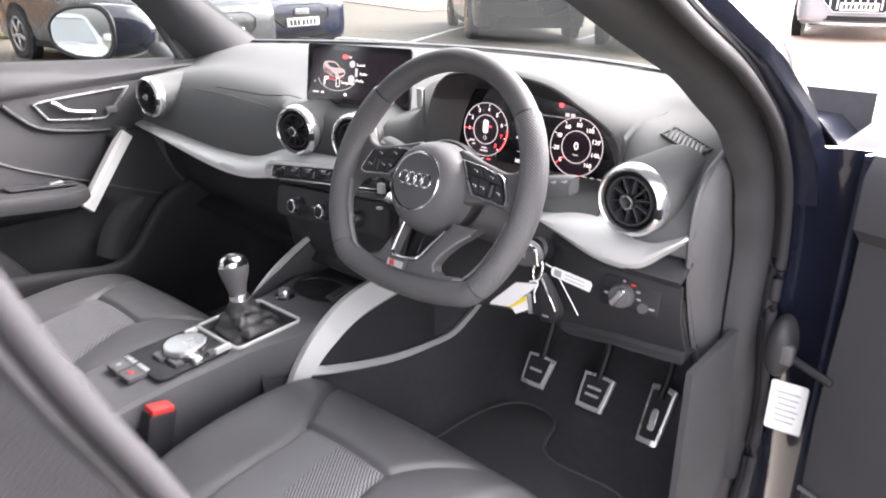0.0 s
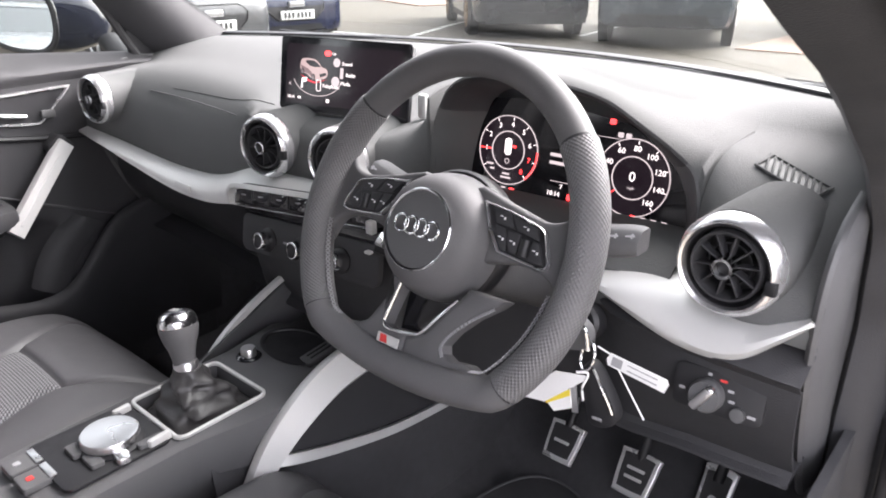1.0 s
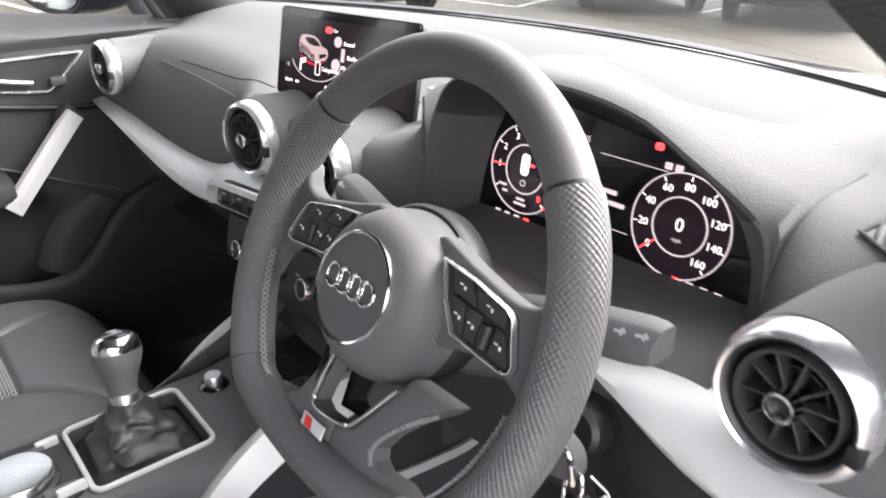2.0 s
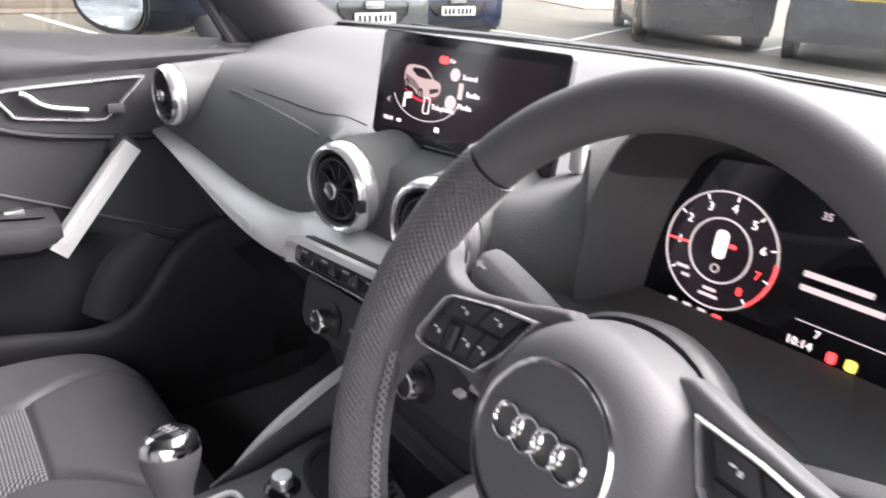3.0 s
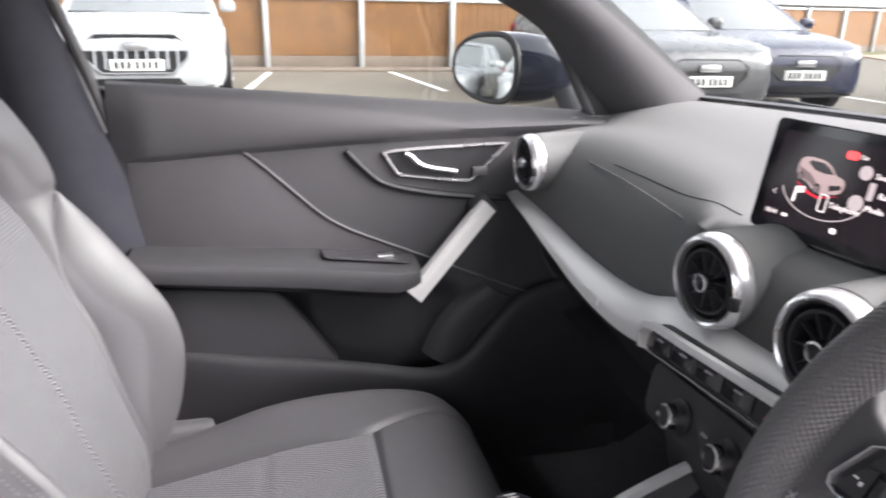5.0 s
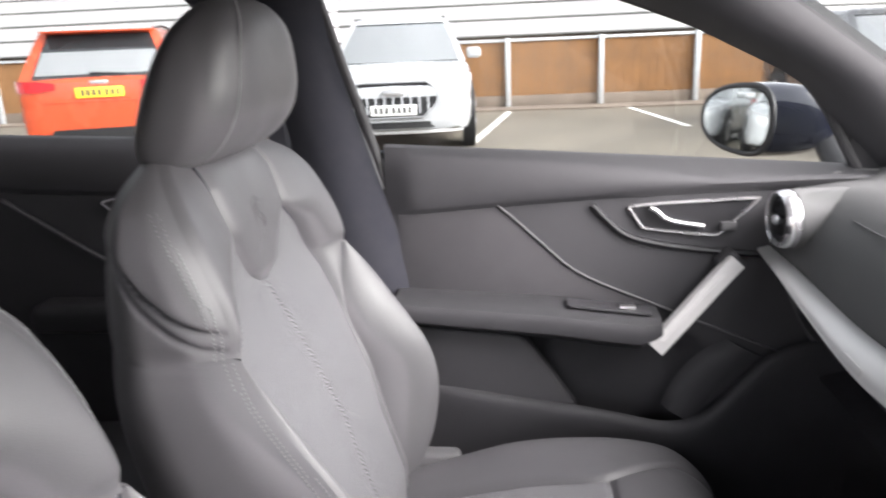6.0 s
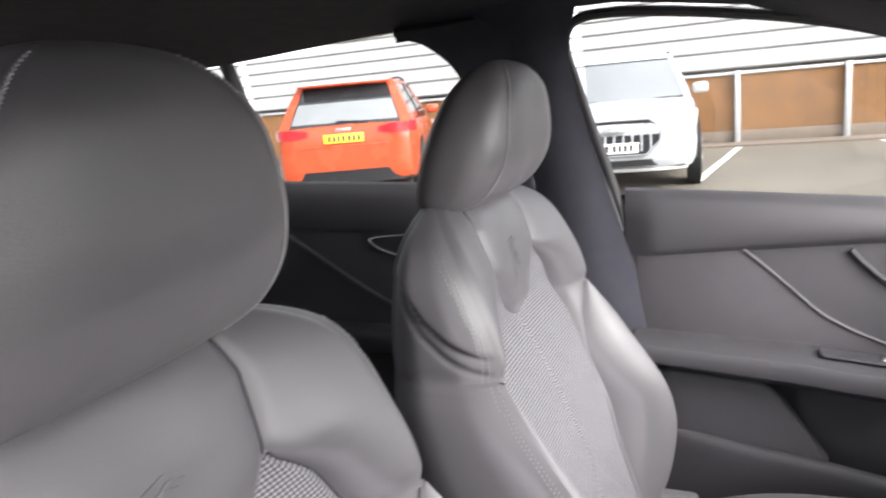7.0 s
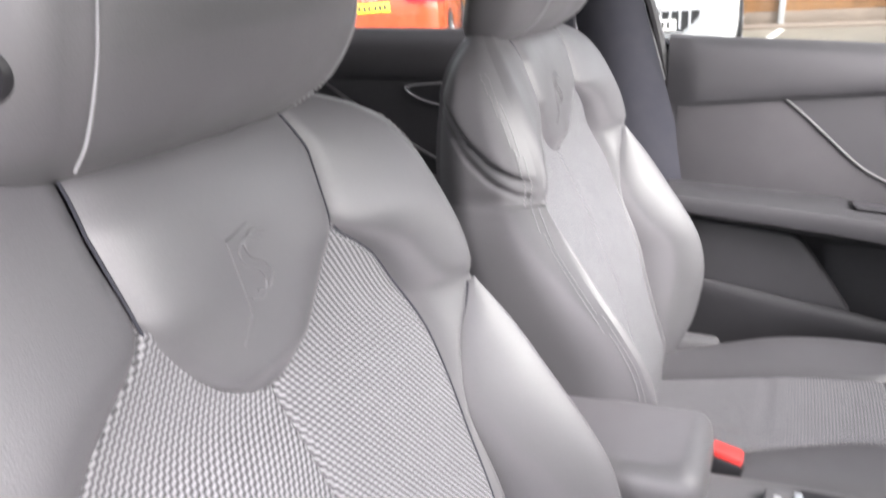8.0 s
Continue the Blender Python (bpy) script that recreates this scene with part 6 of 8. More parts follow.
def seat_cloth(z, n=57):
    """Front of the middle field at a height, from seam to seam."""
    b, y0 = curve_table(B_SEAM, z), curve_table(MID_Y, z)
    lift = lerp_table([(0.80, 0.004), (0.95, 0.010), (1.02, 0.017), (1.08, 0.010), (1.12, 0.0)], z)
    out = []
    for x in sorted([*np.linspace(-b, b, n)] + [sg * d for sg in (-1, 1) for d in (0.0012, 0.0024, 0.0038)]):
        a = abs(x)
        y = y0 + lift * (a / b) ** 2 + 0.004 * (1 - (a / b) ** 2) - dent(a - b)
        if z < 0.94:
            y -= dent(a, 0.0045, 0.0022)
        out.append((x, y, z))
    return out


def seat_head(z, n=25):
    """The smooth upper panel stands a little proud of the cloth."""
    h, b, y0 = lerp_table(H_SEAM, z), curve_table(B_SEAM, z), curve_table(MID_Y, z)
    lift = lerp_table([(0.94, 0.010), (1.02, 0.017), (1.08, 0.010), (1.12, 0.0)], z)
    full = smooth_table([(0.94, 0.004), (0.965, 0.016), (1.05, 0.016), (1.10, 0.012), (1.125, 0.004)], z)
    out = []
    for x in np.linspace(-h, h, n):
        a = abs(x)
        y = y0 + lift * (a / b) ** 2 + full * (1 - (a / max(h, 1e-3)) ** 4) - dent(a - h, 0.005) + 0.001
        out.append((x, y, z))
    return out


def seat_wing(z, n=25):
    """From the cloth seam out to the shoulder's edge, or to the bolster's seam below the notch."""
    b, y0 = curve_table(B_SEAM, z), curve_table(MID_Y, z)
    lift = lerp_table([(0.80, 0.004), (0.95, 0.010), (1.02, 0.017), (1.08, 0.010), (1.12, 0.0)], z)
    low = z < NOTCH
    xo, yo = (curve_table(C_SEAM, z), curve_table(C_Y, z)) if low else (curve_table(W_OUT, z), curve_table(RIDGE_Y, z))
    yi = y0 + lift
    out = []
    for s in np.linspace(0, 1, n):
        x = b + (xo - b) * s
        rise = math.sin(s * math.pi / 2) ** 0.85 if not low else s
        y = yi + (yo - yi) * rise
        if low:
            y += 0.006 * math.sin(math.pi * s) - dent(x - xo, 0.006, 0.005)
        else:
            y -= 0.010 * max(0.0, (s - 0.86) / 0.14) ** 2
        out.append((x, y - dent(x - b, 0.006, 0.005), z))
    return out


def seat_bolster(z, n=23):
    """The stout side bolster: a full pad from its seam up to the outer ridge."""
    xc, yc, w, r = curve_table(C_SEAM, z), curve_table(C_Y, z), curve_table(W_OUT, z), curve_table(RIDGE_Y, z)
    out = []
    for s in np.linspace(0, 1, n):
        f = s * math.pi / 2
        x = xc + (w - xc) * (0.45 * s + 0.55 * (1 - math.cos(f)))
        y = yc + (r - yc) * (0.55 * math.sin(f) + 0.45 * s) - dent(s * 0.05, 0.006, 0.006) - 0.012 * max(0.0, (s - 0.88) / 0.12) ** 2 * min(1.0, (NOTCH - z) / 0.05)
        out.append((x, y, z))
    return out


def seat_side(z, n=26):
    """From the ridge round to the rear edge; the upper panel overlaps the lower one in a soft fold."""
    w, yb = curve_table(W_OUT, z), curve_table(REAR_Y, z)
    x0, y0, _ = (seat_bolster(z, 3) if z < NOTCH else seat_wing(z, 3))[-1]
    y0 = min(y0, curve_table(RIDGE_Y, z))
    out = []
    for s in np.linspace(0, 1, n):
        y = y0 + (yb - y0) * s
        swell = 0.016 * math.sin(min(1, s / 0.35) * math.pi / 2) - 0.030 * max(0.0, (s - 0.62) / 0.38) ** 2
        over = z - lerp_table(FOLD, y)
        swell += (0.007 / (1 + math.exp(-over / 0.004)) - dent(over, 0.006, 0.0045) - dent(over + 0.020, 0.0035, 0.004)) * min(1.0, s / 0.10)
        out.append((x0 + (swell if z < 1.08 else swell * (1.125 - z) / 0.045), y, z))
    return out


def seat_back_parts(parent):
    zs = list(np.linspace(0.48, 0.90, 48)) + list(np.linspace(0.905, 1.04, 60)) + list(np.linspace(1.045, 1.122, 24))
    def flip(rows, sg):
        return [[(sg * x, y, z) for x, y, z in r] for r in rows]
    part("cloth_insert", loft([seat_cloth(z) for z in zs if z <= 1.031], False, False), MESH_B, parent, "grey woven cloth insert", 60)
    part("head_panel", loft([seat_head(z) for z in zs if z >= 0.9402], False, False), LEATHER, parent, "smooth leather upper panel with an embossed badge", 60)
    low, high = [z for z in zs if z < NOTCH] + [NOTCH - 1e-4], [NOTCH] + [z for z in zs if z > NOTCH]
    for sg in (-1, 1):
        part("bolster", loft(flip([seat_bolster(z) for z in low], sg), False, False), LEATHER, parent, "grey leather side bolster", 60)
        part("side_strip", loft(flip([seat_wing(z) for z in low], sg), False, False), LEATHER, parent, "", 60)
        part("shoulder_panel", loft(flip([seat_wing(z) for z in high], sg), False, False), LEATHER, parent, "grey leather shoulder panel", 60)
        part("side_panel", loft(flip([seat_side(z) for z in zs], sg), False, False), LEATHER, parent, "grey leather side panel with a soft fold", 60)
        # twin rows of stitches behind the ridge
        for back in (0.008, 0.014):
            bm = bmesh.new()
            for i in range(104):
                z = 0.60 + 0.485 * i / 104
                row = seat_side(z, 40)
                y0 = row[0][1]
                x, y, _ = min(row, key=lambda q: abs(q[1] - (y0 - back)))
                rbox((0.0010, 0.0011, 0.0030), Matrix.Translation((sg * (x + 0.0006), y, z)) @ pose(0, 0, 0, 24, 0, 0), 0, 1, bm)
            part("stitching", bm, SEAM_THREAD, parent, "grey stitching")
    # the sewn joints show as dark lines in the valleys between the panels
    for sg in (-1, 1):
        lines = [[seat_cloth(z)[-1] for z in np.linspace(0.56, 1.02, 60)], [seat_head(z)[-1] for z in np.linspace(0.9402, 1.118, 50)], [seat_bolster(z, 5)[0] for z in np.linspace(0.56, 0.925, 50)]]
        for line, lift in zip(lines, (0.0010, 0.0012, 0.0010)):
            part("seam", tube([(sg * x, y + lift, z) for x, y, z in line], 0.0011, 6), LINING, parent, "dark sewn seam")
    rows = []
    for z in zs[::3] + [1.122]:
        x0, y0, _ = seat_side(z, 4)[-1]
        rows.append([(x0 * math.sin(a), y0 - 0.022 * math.cos(a) ** 0.7 if abs(a) < 1.57 else y0, z) for a in np.linspace(-1.5708, 1.5708, 15)])
    part("back_shell", loft(rows, False, False), LEATHER, parent, "dark grey back of the seat")
    rows = []
    for s in np.linspace(0, 1, 8):
        w = curve_table(W_OUT, 1.122)
        y = -0.494 * (1 - s) - 0.514 * s
        rows.append([(x, y, 1.1215 + 0.006 * math.sin(math.pi * s) * (1 - (x / w) ** 2)) for x in np.linspace(-w, w, 13)])
    part("top_panel", loft(rows, False, False), LEATHER, parent)
    # embossed badge on the head panel: a slanted frame with a double curl
    def on(x, z):
        row = seat_head(z, 41)
        return (x, float(np.interp(x, [q[0] for q in row], [q[1] for q in row])) + 0.0004, z)
    curl = [(-0.012, 1.046), (0.000, 1.049), (0.009, 1.043), (0.007, 1.034), (-0.003, 1.027), (-0.007, 1.018), (-0.001, 1.010), (0.010, 1.012)]
    for dx, dz in ((-0.006, 0.0), (0.001, -0.003)):
        part("embossed_badge", tube([on(x + dx, z + dz) for x, z in spline(curl, 4)], 0.0011, 6), LEATHER, parent, "embossed badge")
    part("embossed_badge", tube([on(x, z) for x, z in ((-0.004, 1.054), (0.018, 1.050), (0.014, 1.000), (0.028, 0.984))], 0.0009, 6), LEATHER, parent, "embossed badge")


REST_W = [(1.104, 0.106), (1.108, 0.118), (1.116, 0.128), (1.131, 0.137), (1.155, 0.142), (1.18, 0.141), (1.205, 0.137), (1.225, 0.131), (1.245, 0.121), (1.262, 0.108), (1.277, 0.090), (1.288, 0.070), (1.295, 0.048), (1.299, 0.022)]
REST_F = [(1.104, -0.475), (1.112, -0.456), (1.13, -0.427), (1.16, -0.404), (1.19, -0.395), (1.22, -0.394), (1.262, -0.398), (1.285, -0.412), (1.295, -0.425), (1.299, -0.438)]
REST_B = [(1.104, -0.533), (1.110, -0.543), (1.125, -0.550), (1.16, -0.544), (1.20, -0.530), (1.23, -0.516), (1.262, -0.497), (1.285, -0.474), (1.295, -0.460), (1.299, -0.446)]


def rest_point(z, a):
    """A place on the headrest at a height and an angle round it; 90 degrees faces ahead."""
    w, f, b = curve_table(REST_W, z), curve_table(REST_F, z), curve_table(REST_B, z)
    ca, sa = math.cos(a), math.sin(a)
    k = 2 / 2.9
    x, y = w * math.copysign(abs(ca) ** k, ca), (f + b) / 2 + (f - b) / 2 * math.copysign(abs(sa) ** k, sa)
    return (x, y, z)


SEAM_A = 44


def headrest_part(parent):
    zs = [1.104, 1.106, 1.109, 1.113, 1.118] + list(np.linspace(1.124, 1.262, 22)) + [1.268, 1.274, 1.280, 1.285, 1.289, 1.2925, 1.295, 1.297, 1.299]
    rows = []
    for z in zs:
        row = []
        for j in range(72):
            a = 2 * math.pi * j / 72
            p = Vector(rest_point(z, a))
            d = min(abs(math.degrees(a) - SEAM_A), abs(math.degrees(a) - 180 + SEAM_A))
            c = Vector((0, (curve_table(REST_F, z) + curve_table(REST_B, z)) / 2, z))
            p -= (p - c).normalized() * dent(d, 0.0034, 3.0)
            row.append(p)
        rows.append(row)
    hr = part("headrest", loft(rows), LEATHER, parent, "padded grey leather headrest")
    # a stitched seam runs up each side and over the crown
    for sg in (-1, 1):
        pts = []
        for z in np.linspace(1.112, 1.292, 46):
            x, y, _ = rest_point(z, radians(SEAM_A + 5))
            pts.append((sg * x, y + 0.0006, z))
        bm = bmesh.new()
        for i in range(len(pts) * 2 - 2):
            p, q = Vector(pts[i // 2]), Vector(pts[i // 2 + 1])
            c = p.lerp(q, 0.25 + 0.5 * (i % 2)) + Vector((0, 0.0004, 0))
            m = Matrix.Translation(c) @ (q - p).to_track_quat("Z", "Y").to_matrix().to_4x4() @ Matrix.Rotation(radians(24 * sg), 4, "Y")
            rbox((0.0012, 0.0010, 0.0018), m, 0, 1, bm)
        part("stitching", bm, THREAD, hr, "light grey stitching")
        part("post", tube([(sg * 0.075, -0.490, 1.06), (sg * 0.075, -0.494, 1.135)], 0.0065, 14), CHROME, parent, "chrome headrest post")
        part("post_guide", rbox((0.034, 0.026, 0.012), Matrix.Translation((sg * 0.077, -0.490, 1.122)), 0.004), DARK, parent)
    return hr


S_SEAM = [(-0.30, 0.130), (-0.06, 0.090), (-0.01, 0.081), (0.028, 0.086), (0.08, 0.115), (0.14, 0.155), (0.20, 0.180), (0.24, 0.190)]


def cushion_z(x, y):
    a = abs(x)
    w = 0.234
    s = curve_table(S_SEAM, y)
    z = curve_table([(-0.30, 0.503), (-0.20, 0.535), (-0.10, 0.567), (0.0, 0.588), (0.06, 0.591), (0.11, 0.581), (0.15, 0.562), (0.19, 0.524), (0.215, 0.486), (0.232, 0.440)], y)
    if a > s:
        t = min(1, (a - s) / (w - s))
        amp = curve_table([(-0.30, 0.016), (-0.15, 0.021), (-0.05, 0.014), (0.02, 0.006), (0.08, 0.0), (0.24, 0.0)], y)
        z += amp * math.sin(min(1, t / 0.6) * math.pi / 2) if t < 0.6 else amp
        if t > 0.6:
            q = (t - 0.6) / 0.4
            z -= 0.045 * q ** 2.6 + 0.03 * q ** 8
    else:
        z += 0.006 * (1 - (a / s) ** 2)
    z -= 0.007 * math.exp(-((a - s) / 0.0055) ** 2)
    if a < s:
        z -= 0.007 * math.exp(-((y - 0.028) / 0.0055) ** 2)
        z -= 0.004 * math.exp(-((y + 0.13) / 0.004) ** 2)
    return z


def cushion_parts(parent):
    ys = list(np.linspace(-0.30, 0.0, 34)) + list(np.linspace(0.006, 0.050, 19)) + list(np.linspace(0.056, 0.232, 40))
    def grid(f, y0, y1):
        rows = []
        for y in ys:
            if y0 <= y <= y1:
                rows.append([(x, y, cushion_z(x, y)) for x in f(y)])
        return loft(rows, False, False)
    part("cushion_insert", grid(lambda y: np.linspace(-curve_table(S_SEAM, y), curve_table(S_SEAM, y), 45), -0.31, 0.0285), MESH_C, parent, "grey woven cloth cushion insert", 60)
    part("cushion_front", grid(lambda y: np.linspace(-curve_table(S_SEAM, y), curve_table(S_SEAM, y), 41), 0.0275, 0.24), LEATHER, parent, "smooth grey leather cushion front", 60)
    for sg in (-1, 1):
        part("cushion_bolster", grid(lambda y: [sg * v for v in np.linspace(curve_table(S_SEAM, y), 0.234, 23)], -0.31, 0.24), LEATHER, parent, "grey leather cushion bolster", 60)
    rows = []
    for y in ys[::3] + [0.232]:
        zt = cushion_z(0.2339, y)
        rows.append([(-0.234, y, zt), (-0.236, y, zt - 0.03), (-0.20, y, 0.44), (-0.19, y, 0.40), (0.19, y, 0.40), (0.20, y, 0.44), (0.236, y, zt - 0.03), (0.234, y, zt)])
    part("cushion_base", loft(rows, False, False), HARD, parent, "dark plastic seat base")
    part("cushion_nose", loft([[(x, 0.232 - 0.03 * t, cushion_z(x, 0.232) - 0.06 * t) for x in np.linspace(-0.234, 0.234, 21)] for t in (0, 0.3, 0.6, 1.0)], False, False), LEATHER, parent)
    for sg in (-1, 1):
        part("runner", rbox((0.03, 0.42, 0.05), Matrix.Translation((sg * 0.17, -0.05, 0.355)), 0.004), DARK, parent, "black seat runner")
        part("riser", rbox((0.02, 0.36, 0.06), Matrix.Translation((sg * 0.17, -0.05, 0.395)), 0.004), DARK, parent)
    part("hinge_cover", rbox((0.03, 0.14, 0.10), Matrix.Translation((0.222, -0.28, 0.50)), 0.012, 3), HARD, parent)
    part("hinge_cover", rbox((0.03, 0.14, 0.10), Matrix.Translation((-0.222, -0.28, 0.50)), 0.012, 3), HARD, parent)


seat = thing("front_seat", (0, -0.05, 0.33), "grey leather and woven cloth front sports seat", "car seat", "front seats")
seat_back_parts(seat)
rest = headrest_part(seat)
cushion_parts(seat)
seat.location = (0.341, -0.068, 0.326)
seat_p = copy_thing(seat, Matrix.Translation((-0.341, -0.068, 0.326)))
part("release_button", lathe([(0.0150, -0.006), (0.0150, 0.005), (0.0130, 0.008), (0.008, 0.0066), (0, 0.0062)], basis((0.1315, -0.447, 1.169), (-0.26, 0.966, 0), (0, 0, 1)), 28), DARK, rest, "round black release button")
tagged(seat, "grey leather and woven cloth driver seat beside the open door")
tagged(seat_p, "grey leather and woven cloth passenger seat beside the closed door")


def rear_bench():
    b = thing("rear_bench", (0, -0.95, 0.33), "dark grey leather rear bench behind the front seats", "rear bench")
    rows = []
    for x in np.linspace(-0.64, 0.64, 25):
        d = 0.012 * math.cos(x * 9)
        rows.append([(x, -0.72, 0.36), (x, -0.70, 0.50), (x, -0.74, 0.545 + d), (x, -1.0, 0.53 + d), (x, -1.18, 0.50)])
    part("cushion", sheet(rows, 0.02, (0, 0, -1)), LEATHER, b)
    rows = []
    for x in np.linspace(-0.64, 0.64, 25):
        d = 0.012 * math.cos(x * 9)
        rows.append([(x, -1.12 + d, 0.48), (x, -1.20 + d, 0.72), (x, -1.29 + d, 0.98), (x, -1.33, 1.02), (x, -1.40, 1.02), (x, -1.36, 0.5)])
    part("backrest", sheet(rows, 0.02, (0, -1, 0)), LEATHER, b)
    return b


rear_bench()


# ================= doors =================
def door_card(y0, y1, sgn, ledge, line=None, pocket=None):
    ys = np.linspace(y0, y1, 60)
    rows = []
    for y in ys:
        zt = ledge(y)
        zl = line(y) if line else zt - 0.10
        k = min(1.0, max(0.0, (y - y0) / 0.05)) if y0 > -0.4 else 1.0
        z1 = max(zt - 0.030, zl + 0.018)
        row = [(sgn * 0.736, y, zt - 0.012), (sgn * 0.724, y, zt), (sgn * 0.712, y, zt - 0.004)]
        row += [(sgn * (0.704 - e * k), y, z) for e, z in ((0.010, z1), (0.015, z1 * 0.7 + zl * 0.3 + 0.002), (0.017, z1 * 0.4 + zl * 0.6 + 0.003), (0.015, zl + 0.006), (0.011, zl), (0.003, zl - 0.008))]
        for z in np.linspace(zl - 0.02, 0.80, 6):
            row.append((sgn * 0.702, y, z))
        for z in np.linspace(0.735, 0.36, 18):
            x = lerp_table([(0.36, 0.71), (0.45, 0.695), (0.56, 0.690), (0.66, 0.696), (0.72, 0.702)], z)
            row.append((sgn * (x + (pocket(y, z) if pocket else 0.0)), y, z))
        rows.append(row)
    return sheet(rows, 0.012, (sgn, 0, 0))


def pocket_depth(y, z):
    """How far the hollow of a front door's pocket lies behind the card."""
    along = smooth_table([(-0.13, 0.0), (-0.06, 1.0), (0.13, 1.0), (0.24, 0.0)], y) if -0.13 < y < 0.24 else 0.0
    high = smooth_table([(0.42, 0.0), (0.46, 1.0), (0.66, 1.0), (0.715, 0.0)], z) if 0.42 < z < 0.715 else 0.0
    return 0.075 * along * high


def y_plane(sgn, x=0.70):
    """Sets outlines drawn as (y, z) on the door, facing the cabin."""
    return Matrix(((0, 0, -sgn, sgn * x), (1, 0, 0, 0), (0, 1, 0, 0), (0, 0, 0, 1)))


def front_door(sgn, label):
    d = thing("front_door", (sgn * 0.74, 0.50, 0.34), label, "car door")
    P = lambda x=0.702: y_plane(sgn, x)
    part("door_card", door_card(-0.36, 0.56, sgn, lambda y: sill_z(y), lambda y: lerp_table([(-0.36, 0.938), (-0.282, 0.945), (-0.136, 0.956), (0.023, 0.966), (0.199, 0.973), (0.393, 0.978), (0.56, 0.975)], y), pocket_depth), DOOR, d, "dark grey grained door card")
    # cloth field between ledge and armrest
    part("cloth_panel", plate(spline([(-0.34, 0.935), (-0.165, 0.948), (-0.105, 0.896), (-0.040, 0.838), (0.035, 0.797), (0.11, 0.765), (0.10, 0.755), (-0.34, 0.755)], 3), P(0.7035), 0.004, 0.002), CLOTH, d, "soft cloth panel")
    # slim curved strip
    strip = [(-0.164, 0.953), (-0.130, 0.924), (-0.103, 0.899), (-0.042, 0.842), (-0.005, 0.818), (0.034, 0.799), (0.13, 0.759), (0.19, 0.733), (0.302, 0.688), (0.366, 0.660), (0.46, 0.62)]
    part("trim_line", tube([(sgn * 0.699, y, z) for y, z in spline(strip, 5)], 0.0025, 8), HARD, d, "slim moulded strip")
    # recess round the handle
    part("recess_line", tube([(sgn * 0.7005, y, z) for y, z in spline([(0.004, 0.948), (0.028, 0.922), (0.063, 0.893), (0.12, 0.876), (0.20, 0.864), (0.297, 0.855), (0.40, 0.85)], 5)], 0.006, 8), DARK, d)
    hp = spline([(0.066, 0.946), (0.12, 0.9515), (0.20, 0.955), (0.275, 0.958), (0.282, 0.952), (0.25, 0.920), (0.222, 0.893), (0.205, 0.889), (0.150, 0.895), (0.095, 0.902), (0.084, 0.911), (0.068, 0.936)], 2, True)
    h = part("door_handle", plate(hp, P(0.7045), 0.0045), DARK, d, "inner door handle in a chrome surround")
    part("surround", frame_plate([tuple(q) for q in hp], 0.0052, P(0.7045), 0.009), BRIGHT, h, "bright silver surround")
    part("lever", tube([(sgn * 0.692, y, z) for y, z in spline([(0.102, 0.943), (0.112, 0.938), (0.128, 0.924), (0.150, 0.917), (0.192, 0.910)], 5)], 0.0048, 10, flat=0.8), BRIGHT, h, "bright silver lever")
    part("lock_rocker", rbox((0.010, 0.026, 0.015), Matrix.Translation((sgn * 0.698, 0.234, 0.908)), 0.002), HARD, h)
    # armrest
    rows = []
    for y in np.linspace(-0.345, 0.118, 26):
        zt = lerp_table([(-0.345, 0.795), (-0.07, 0.778), (0.118, 0.757)], y)
        zb = lerp_table([(-0.345, 0.748), (-0.07, 0.724), (0.08, 0.705), (0.118, 0.722)], y)
        d0 = lerp_table([(-0.345, 0.085), (0.0, 0.10), (0.08, 0.10), (0.118, 0.085)], y)
        rows.append([(sgn * 0.705, y, zt + 0.004), (sgn * (0.705 - d0 + 0.018), y, zt + 0.003), (sgn * (0.705 - d0 + 0.004), y, zt - 0.003), (sgn * (0.705 - d0), y, zt - 0.014), (sgn * (0.705 - d0 + 0.006), y, (zt + zb) / 2 - 0.01), (sgn * (0.705 - d0 + 0.030), y, zb), (sgn * 0.705, y, zb - 0.004)])
    ar = part("armrest", loft(rows), DOOR, d, "padded dark grey armrest")
    part("switch_plate", plate(rounded(0.145, 0.040, 0.008), basis((sgn * 0.656, 0.030, 0.7745), (0, 1, -0.11), (-1, 0, 0)), 0.003, 0.001), KNEE, ar)
    part("window_switch", rbox((0.014, 0.028, 0.008), Matrix.Translation((sgn * 0.655, 0.062, 0.775)), 0.002), ALU, ar, "small window switch")
    # silver grab handle: a slanted flat bar
    part("grab_handle", flat_bar([(sgn * 0.666, 0.243, 0.853), (sgn * 0.658, 0.212, 0.821), (sgn * 0.647, 0.176, 0.783), (sgn * 0.636, 0.140, 0.745), (sgn * 0.627, 0.106, 0.709)], (0.033, 0.034, 0.034, 0.034, 0.035), 0.008, (-sgn, 0.15, 0.2)), SILVER, d, "slanted satin silver grab handle")
    part("grab_groove", flat_bar([(sgn * 0.6525, 0.223, 0.832), (sgn * 0.639, 0.178, 0.785), (sgn * 0.621, 0.120, 0.724)], (0.006, 0.008, 0.006), 0.0012, (-sgn, 0.15, 0.2)), SILVER, d)
    part("grab_foot", rbox((0.050, 0.040, 0.040), Matrix.Translation((sgn * 0.688, 0.236, 0.846)) @ pose(0, 0, 0, -45, 0, 0), 0.010, 3), DOOR, d)
